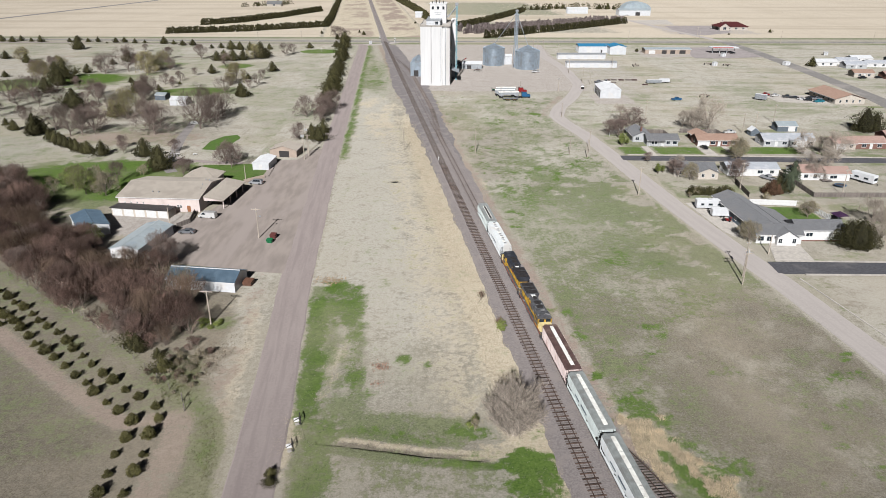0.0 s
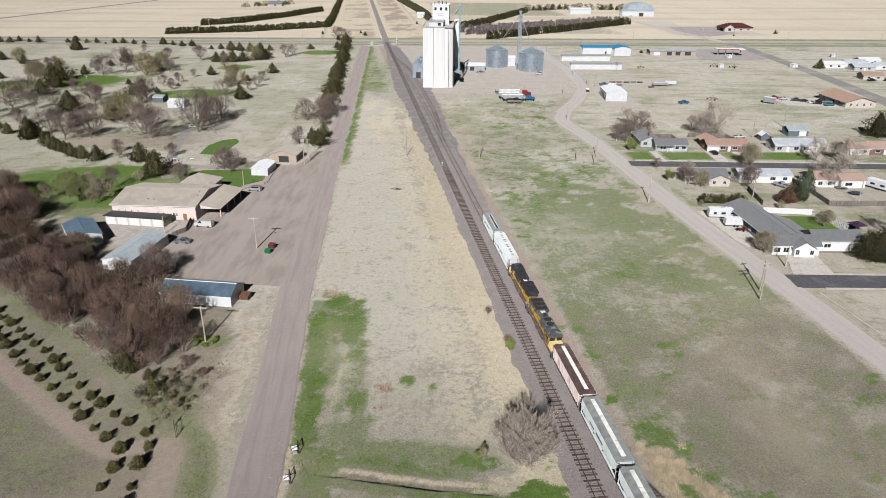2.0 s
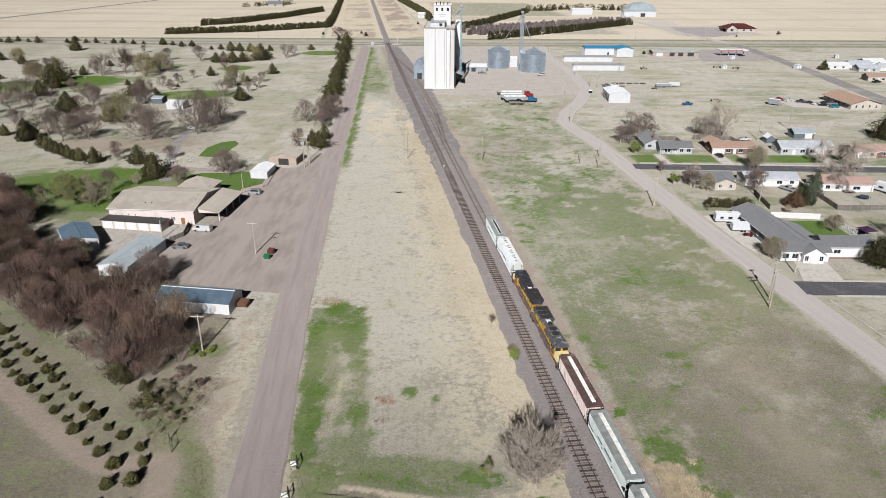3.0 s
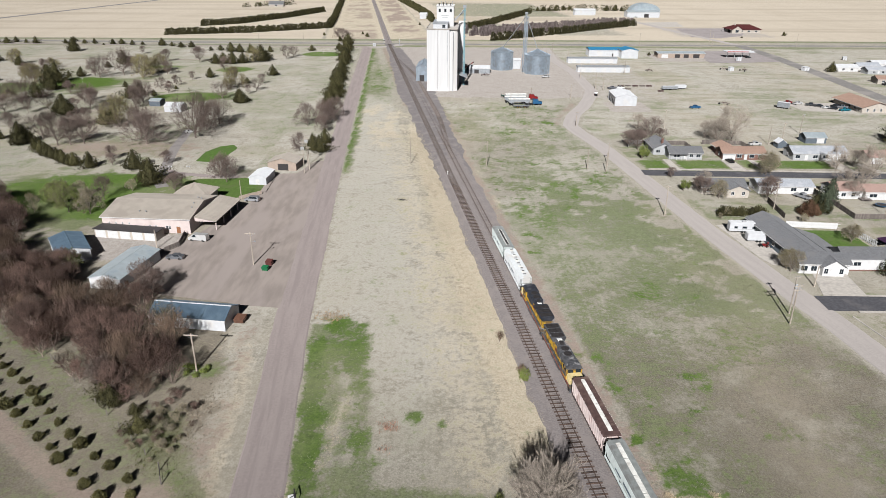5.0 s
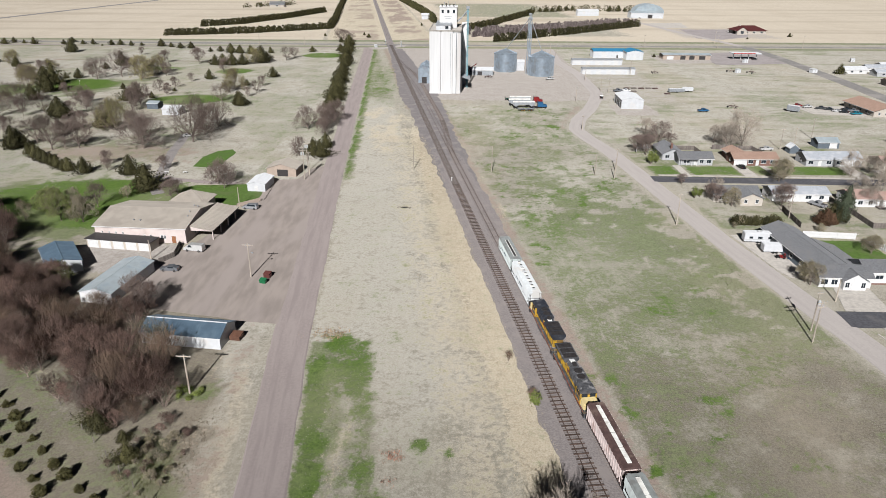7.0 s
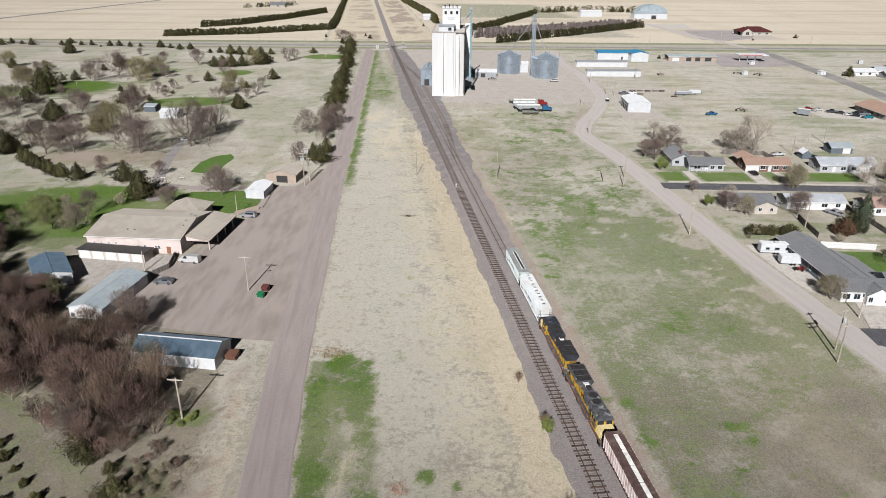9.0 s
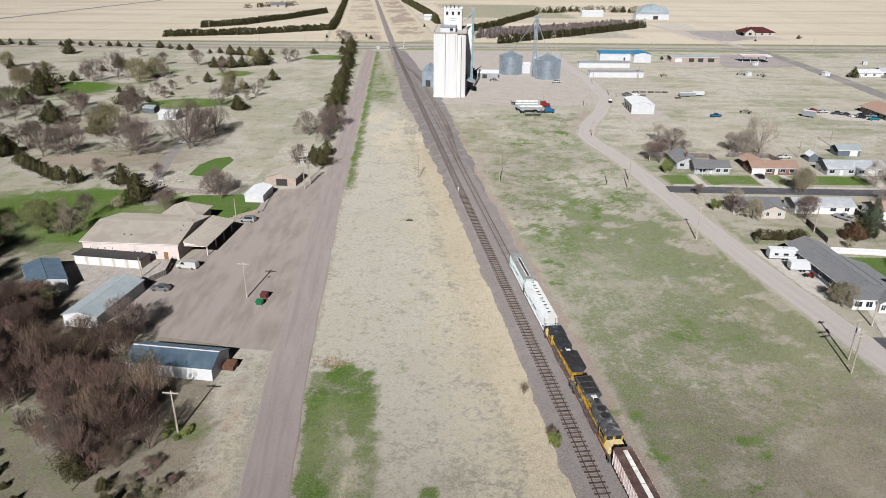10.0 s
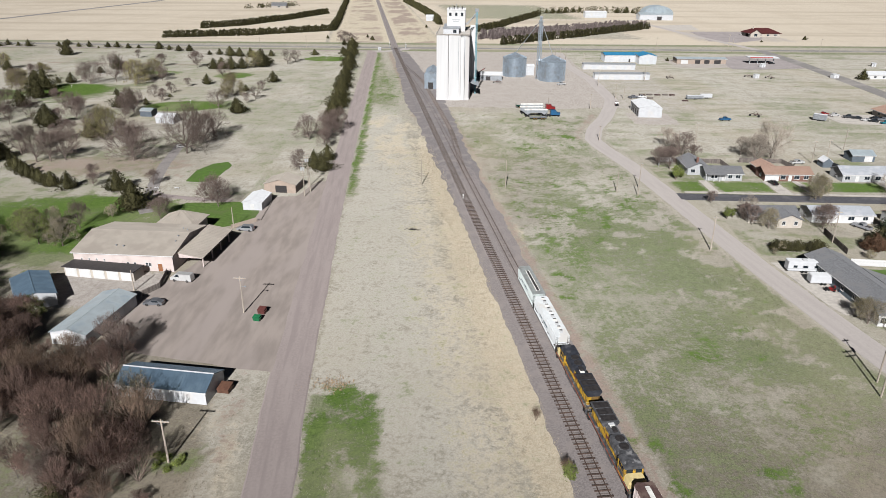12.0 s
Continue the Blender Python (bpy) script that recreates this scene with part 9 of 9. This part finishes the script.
# ---- fences, boxes and odd things ----
def fence(points, h, mat_, label, board=0.18, gap=0.02, posts=2.4, name="fence", rail=True):
    x0, y0 = points[0]
    top = thing(name, x0, y0, 0, 0, label, "fence")
    proto = None
    for (ax, ay), (bx, by) in zip(points, points[1:]):
        n = math.hypot(bx - ax, by - ay)
        ang = math.degrees(math.atan2(by - ay, bx - ax))
        for k in range(int(n / posts) + 1):
            s_ = min(k * posts / n, 1)
            part("post", Shape().box(-0.06, -0.06, -0.1, 0.06, 0.06, h + 0.05), mat_, top, m=pose(ax - x0 + (bx - ax) * s_, ay - y0 + (by - ay) * s_, 0, 0, 0, ang))
        if rail:
            part("rail", Shape().box(0, -0.05, h * 0.25, n, -0.02, h * 0.25 + 0.08).box(0, -0.05, h * 0.8, n, -0.02, h * 0.8 + 0.08), mat_, top, m=pose(ax - x0, ay - y0, 0, 0, 0, ang))
        if board:
            for k in range(int(n / (board + gap))):
                s_ = (k + 0.5) * (board + gap) / n
                m = pose(ax - x0 + (bx - ax) * s_, ay - y0 + (by - ay) * s_, rnd.uniform(-0.03, 0.03), 0, 0, ang)
                if proto is None:
                    proto = part("board", Shape().box(-board / 2, 0.0, 0.05, board / 2, 0.03, h), mat_, top, m=m)
                else:
                    again(proto, top, m)
    return top


fence([(99.9, 211.8), (115.2, 210.0)], 1.9, WHITE_PAINT, "white board fence behind the house", 0.9, 0.02)
fence([(117.0, 207.5), (118.4, 196.0)], 1.9, WHITE_PAINT, "white slatted fence beside the lawn", 0.5, 0.25)
fence([(104.2, 234.5), (102.8, 218.8)], 1.8, FENCE_WOOD, "weathered grey board fence between yards", 0.3)
fence([(124.8, 234), (124.6, 219), (149, 219)], 1.7, FENCE_WOOD, "weathered grey board fence along the alley", 0.4)
fence([(100.6, 292), (100.0, 308), (82, 309.5)], 1.8, FENCE_WOOD, "dark wooden yard fence", 0.4)
fence([(125.5, 296), (124.5, 309), (108, 310)], 1.8, FENCE_WOOD, "dark wooden yard fence", 0.4)
fence([(74.6, 303), (76.5, 310), (84, 309.6)], 1.8, WHITE_PAINT, "white yard fence behind the houses", 0.8)
fence([(-77.8, 202.0), (-76.6, 194.2), (-79.2, 189.5)], 1.5, FENCE_WOOD, "low wooden fence beside the clubhouse yard", 0.3)
fence([(-70.8, 233.6), (-64.2, 240.2)], 1.3, TAN_WALL, "low tan wall beside the putting green", 1.2, 0.0)
fence([(-63.9, 241), (-64.9, 263)], 0.5, FENCE_WOOD, "low timber edging beside the lot", 0, 0, 3)
fence([(-128, 170.5), (-113.8, 159.5), (-80.3, 135.2), (-48.1, 104.8)], 1.2, FENCE_WOOD, "post and wire fence along the plantation", 0, 0, 5.0, "wire_fence", False)
wires = thing("fence_wire", 0, 0, 0, 0, "thin fence wires along the plantation", "wire")
for z in (0.6, 1.05):
    part("wire", Shape().tube([(-128, 170.5, z), (-113.8, 159.5, z), (-80.3, 135.2, z), (-48.1, 104.8, z)], 0.006, 3), WIRE, wires)
gate = thing("farm_gate", -46.8, 102.6, 0, -65, "open dark steel pipe gate at the plantation", "gate")
part("gate_post", Shape().tube([(-1.7, 0, -0.1), (-1.7, 0, 1.6)], 0.1, 8), FENCE_WOOD, gate)
part("gate_post", Shape().tube([(1.7, 0, -0.1), (1.7, 0, 1.6)], 0.1, 8), FENCE_WOOD, gate)
part("gate_frame", Shape().tube([(-1.6, 0, 0.3), (-1.6, 0, 1.3), (1.6, 0, 1.3), (1.6, 0, 0.3), (-1.6, 0, 0.3)], 0.035, 6).tube([(-1.6, 0, 0.3), (1.6, 0, 1.3)], 0.03, 6), STEEL_DARK, gate)


def bin_box(x, y, turn, mat_, label, L=1.9, w=1.5, h=1.4):
    top = thing("dumpster", x, y, 0.04, turn, label, "dumpster", "dumpsters")
    part("body", Shape().add([(-L / 2, -w / 2 + 0.15, 0.1), (L / 2, -w / 2 + 0.15, 0.1), (L / 2, w / 2, 0.1), (-L / 2, w / 2, 0.1), (-L / 2, -w / 2, h * 0.8), (L / 2, -w / 2, h * 0.8), (L / 2, w / 2, h), (-L / 2, w / 2, h)],
                             [(3, 2, 1, 0), (4, 5, 6, 7), (0, 1, 5, 4), (1, 2, 6, 5), (2, 3, 7, 6), (3, 0, 4, 7)]), mat_, top)
    part("lid", Shape().slab([(-L / 2 - 0.05, -w / 2 - 0.05, h * 0.8 + 0.05), (L / 2 + 0.05, -w / 2 - 0.05, h * 0.8 + 0.05), (L / 2 + 0.05, w / 2, h + 0.06), (-L / 2 - 0.05, w / 2, h + 0.06)], 0.05), mat_, top)
    for sx in (-1, 1):
        part("lift_pocket", Shape().box(sx * (L / 2 + 0.07) - 0.07, -0.5, 0.7, sx * (L / 2 + 0.07) + 0.07, 0.5, 0.86), mat_, top)


bin_box(-48.9, 178.6, -12, material("green_bin_paint", (0.02, 0.17, 0.07), 0.5, vary=0.15), "green steel dumpster on the gravel lot", 1.5, 1.2, 1.2)
bin_box(-48.6, 182.0, -12, material("maroon_bin_paint", (0.13, 0.045, 0.04), 0.6, vary=0.2), "dark maroon steel dumpster on the gravel lot", 1.6, 1.5, 1.4)
bin_box(-47.9, 152.0, -8, material("rusty_bin_paint", (0.15, 0.075, 0.05), 0.7, vary=0.25), "rusty brown bin beside the metal shed", 2.2, 2.4, 1.2)
for x, y in ((-25.3, 98.4), (-25.2, 91.4)):
    g = thing("pipe_headgate", x, y, 0, 18, "concrete slab with dark steel gate frame by the road", "headgate", "irrigation headgates")
    part("slab", Shape().box(-0.7, -0.3, -0.05, 0.2, 0.5, 0.3, None, 0.05), WHITE_CONCRETE, g)
    part("slab", Shape().box(-0.6, -1.4, -0.05, 0.1, -0.8, 0.2, None, 0.05), CONCRETE, g)
    part("gate_frame", Shape().tube([(0.35, -1.3, 0), (0.35, -1.3, 1.1), (0.35, 0.6, 1.1), (0.35, 0.6, 0)], 0.11, 6).tube([(-0.8, -0.5, 0.4), (0.5, -0.5, 1.0)], 0.06, 6), STEEL_DARK, g)
for x, y, c in ((-1.8, 262, WHITE_PAINT), (-45.2, 660, WHITE_PAINT)):
    g = thing("marker_post", x, y, 0, 0, "short marker post beside the track", "post", "marker posts")
    part("post", Shape().box(-0.12, -0.12, -0.3, 0.12, 0.12, 1.4, None, 0.02), c, g)
    part("cap", Shape().box(-0.22, -0.2, 1.4, 0.22, 0.2, 1.75, None, 0.04), c, g)
for x, y, t_ in ((-59, 662, 0), (-44, 650, 180)):
    g = thing("crossing_signal", x, y, 0, t_, "railway crossing signal with white crossbuck", "crossing signal", "crossing signals")
    part("mast", Shape().tube([(0, 0, 0), (0, 0, 4.6)], 0.1, 8), GALV, g)
    part("crossbuck", Shape().box(-0.9, -0.16, 4.0, 0.9, -0.12, 4.22, pose(0, 0, 0)).box(-0.1, -0.17, 3.4, 0.12, -0.13, 4.9), WHITE_PAINT, g)
    part("lamp_pair", Shape().lathe([(0.3, 0), (0.3, 0.15), (0.1, 0.16)], 12, pose(-0.6, -0.15, 3.0, 90)).lathe([(0.3, 0), (0.3, 0.15), (0.1, 0.16)], 12, pose(0.6, -0.15, 3.0, 90)), STEEL_DARK, g)
    part("gate_arm", Shape().box(0.2, -0.1, 1.2, 0.35, 0.1, 7.0), WHITE_PAINT, g)
sig = thing("relay_cabinet", -66, 646, 0, 0, "white relay cabinet beside the crossing", "cabinet")
part("body", Shape().box(-1.2, -0.8, 0, 1.2, 0.8, 2.4, None, 0.05), WHITE_METAL, sig)
part("door", Shape().box(-0.9, -0.84, 0.2, 0.9, -0.8, 2.2), GREY_WALL, sig)
g = thing("brush_pile", -17.2, 234.2, 0, 0, "flat pile of dark dead branches in the grass", "brush pile")
sh = Shape()
for k in range(60):
    q = Vector((rnd.gauss(0, 0.7), rnd.gauss(0, 0.35), rnd.uniform(0.02, 0.25)))
    stick(sh, q, q + Vector((rnd.uniform(-0.9, 0.9), rnd.uniform(-0.4, 0.4), rnd.uniform(-0.1, 0.25))), 0.05, 0.02)
part("branches", sh, TRIM_AND_SHADE, g)
tufts("reddish_weeds", [(-11.9 + rnd.gauss(0, 1.0), 115.2 + rnd.gauss(0, 0.8), 0.8) for k in range(90)] + [(-12.6 + rnd.gauss(0, 0.5), 109.5 + rnd.gauss(0, 0.5), 0.7) for k in range(30)],
      material("reddish_dead_weeds", (0.44, 0.26, 0.19), 0.95, vary=0.2, size=1, island=0.3), "reddish dead weeds in dormant grass", 0.45, 3)
tufts("rust_weeds", [(-28.0 + rnd.gauss(0, 2.0), 154.5 + rnd.gauss(0, 1.2), 0.9) for k in range(160)], material("rust_dead_weeds", (0.46, 0.33, 0.20), 0.95, vary=0.2, size=1, island=0.3), "orange-brown dead weeds by the road", 0.45, 3)
tufts("dry_brush", sown(5200, 27, 52, 74, 100, STRAW * (D > 11) * (LUSH < 0.4), 0.4),
      BRUSH_BLADE, "tall dry brush beside ditch and track", 0.42, 9, 0.05)
g = thing("trampoline", 139.5, 230.2, 0, 0, "round blue trampoline on a back lawn", "trampoline")
part("mat", Shape().lathe([(1.6, 0.8), (0.05, 0.75)], 24), TRIM_AND_SHADE, g)
part("pad", Shape().lathe([(1.6, 0.78), (1.6, 0.85), (2.0, 0.85), (2.0, 0.78)], 24), PAINTS["blue"], g)
for k in range(4):
    part("leg", Shape().tube([(1.8 * math.cos(k * 1.57), 1.8 * math.sin(k * 1.57), 0), (1.8 * math.cos(k * 1.57), 1.8 * math.sin(k * 1.57), 0.8)], 0.04, 6), GALV, g)
g = thing("yard_canopy", 121.0, 196.5, 0, 10, "dark purple pop-up canopy in the yard", "canopy")
sh = Shape()
for k in range(4):
    a_, b_ = radians(45 + 90 * k), radians(135 + 90 * k)
    sh.slab([(2.8 * math.cos(a_), 2.8 * math.sin(a_), 2.2), (2.8 * math.cos(b_), 2.8 * math.sin(b_), 2.2), (0, 0, 3.3)], 0.03)
part("fabric", sh, material("dark_purple_fabric", (0.05, 0.02, 0.06), 0.8, vary=0.2), g)
for k in range(4):
    a_ = radians(45 + 90 * k)
    part("leg", Shape().tube([(2.7 * math.cos(a_), 2.7 * math.sin(a_), 0), (2.7 * math.cos(a_), 2.7 * math.sin(a_), 2.2)], 0.04, 6), GALV, g)
g = thing("backyard_playset", 103.2, 190.6, 0, 0, "small pale green play frame on the lawn", "play frame")
part("frame", Shape().tube([(-1, -0.6, 0), (-0.8, 0, 1.8), (-1, 0.6, 0)], 0.06, 6).tube([(1, -0.6, 0), (0.8, 0, 1.8), (1, 0.6, 0)], 0.06, 6).tube([(-0.8, 0, 1.8), (0.8, 0, 1.8)], 0.06, 6), TEAL_STEEL, g)
part("slide", Shape().slab([(-0.3, -0.2, 1.5), (0.3, -0.2, 1.5), (0.3, -2.0, 0.1), (-0.3, -2.0, 0.1)], 0.06), TEAL_STEEL, g)
for x, y in ((-146, 414), (-231, 455), (-133, 232), (-96, 291), (-102, 592), (-268, 432)):
    if (x, y) != (-96, 291):
        g = thing("golf_flag", x, y, 0, 0, "thin golf flagstick with a small white flag", "golf flag", "golf flags")
        part("stick", Shape().tube([(0, 0, 0), (0, 0, 2.3)], 0.03, 5), WHITE_PAINT, g)
        part("flag", Shape().box(0, -0.01, 1.85, 0.5, 0.01, 2.25), WHITE_PAINT, g)
for x, y in ((-107.5, 270.5), (-100.6, 270.5)):
    g = thing("tee_marker", x, y, 0, 0, "small white bench marker beside the cart path", "marker", "tee markers")
    part("seat", Shape().box(-0.8, -0.25, 0.4, 0.8, 0.25, 0.5, None, 0.02), WHITE_PAINT, g)
    part("leg", Shape().box(-0.65, -0.2, 0, -0.55, 0.2, 0.4).box(0.55, -0.2, 0, 0.65, 0.2, 0.4), WHITE_PAINT, g)


# ---- track ties, nearest ones singly ----
def ties(top, fn, a, b, near, far, sunk=0.0, wood=TIE):
    rnd = random.Random(int(a))
    proto, dusty = None, None
    rest = Shape()
    for k in range(int((b - a) / 0.6)):
        y = a + 0.3 + k * 0.6
        m = pose(float(fn(y)) - float(fn(a)) + rnd.uniform(-0.05, 0.05), y - a, rnd.uniform(-0.02, 0.01) - sunk, 0, 0, 7.6 + rnd.uniform(-1, 1))
        if near <= y < far and not sunk and k % 2:
            m = pose(0, 0, -0.10) @ m
            if dusty is None:
                dusty = part("tie", Shape().box(-1.3, -0.115, 0.33, 1.3, 0.115, 0.5, None, 0.015), TIE_DUSTY, top, m=m)
            else:
                again(dusty, top, m)
        elif near <= y < far:
            if proto is None:
                proto = part("tie", Shape().box(-1.3, -0.115, 0.33, 1.3, 0.115, 0.5, None, 0.015), wood, top, m=m)
            else:
                again(proto, top, m)
        else:
            if not sunk and k % 2 == 0 and y > far:
                m = pose(0, 0, 0.09) @ m
            rest.box(-1.3, -0.115, 0.33, 1.3, 0.115, 0.5, pose(0, 0, -0.1 if y > far else 0) @ m)
    tagged(part("ties_beyond", rest, TIE_DUSTY, top, "weathered wooden ties"), kind="stuff")


ties(main_line, track_x, -200, 655, 78, 258)
ties(spur, spur_x, 285, 570, 300, 360, 0.115, TIE_DUSTY)
ties(siding, siding_x, -200, 560, 196, 330, 0.115, TIE_DUSTY)
ties(stub, stub_x, -60, 104, 60, 100, 0.12, TIE_DUSTY)
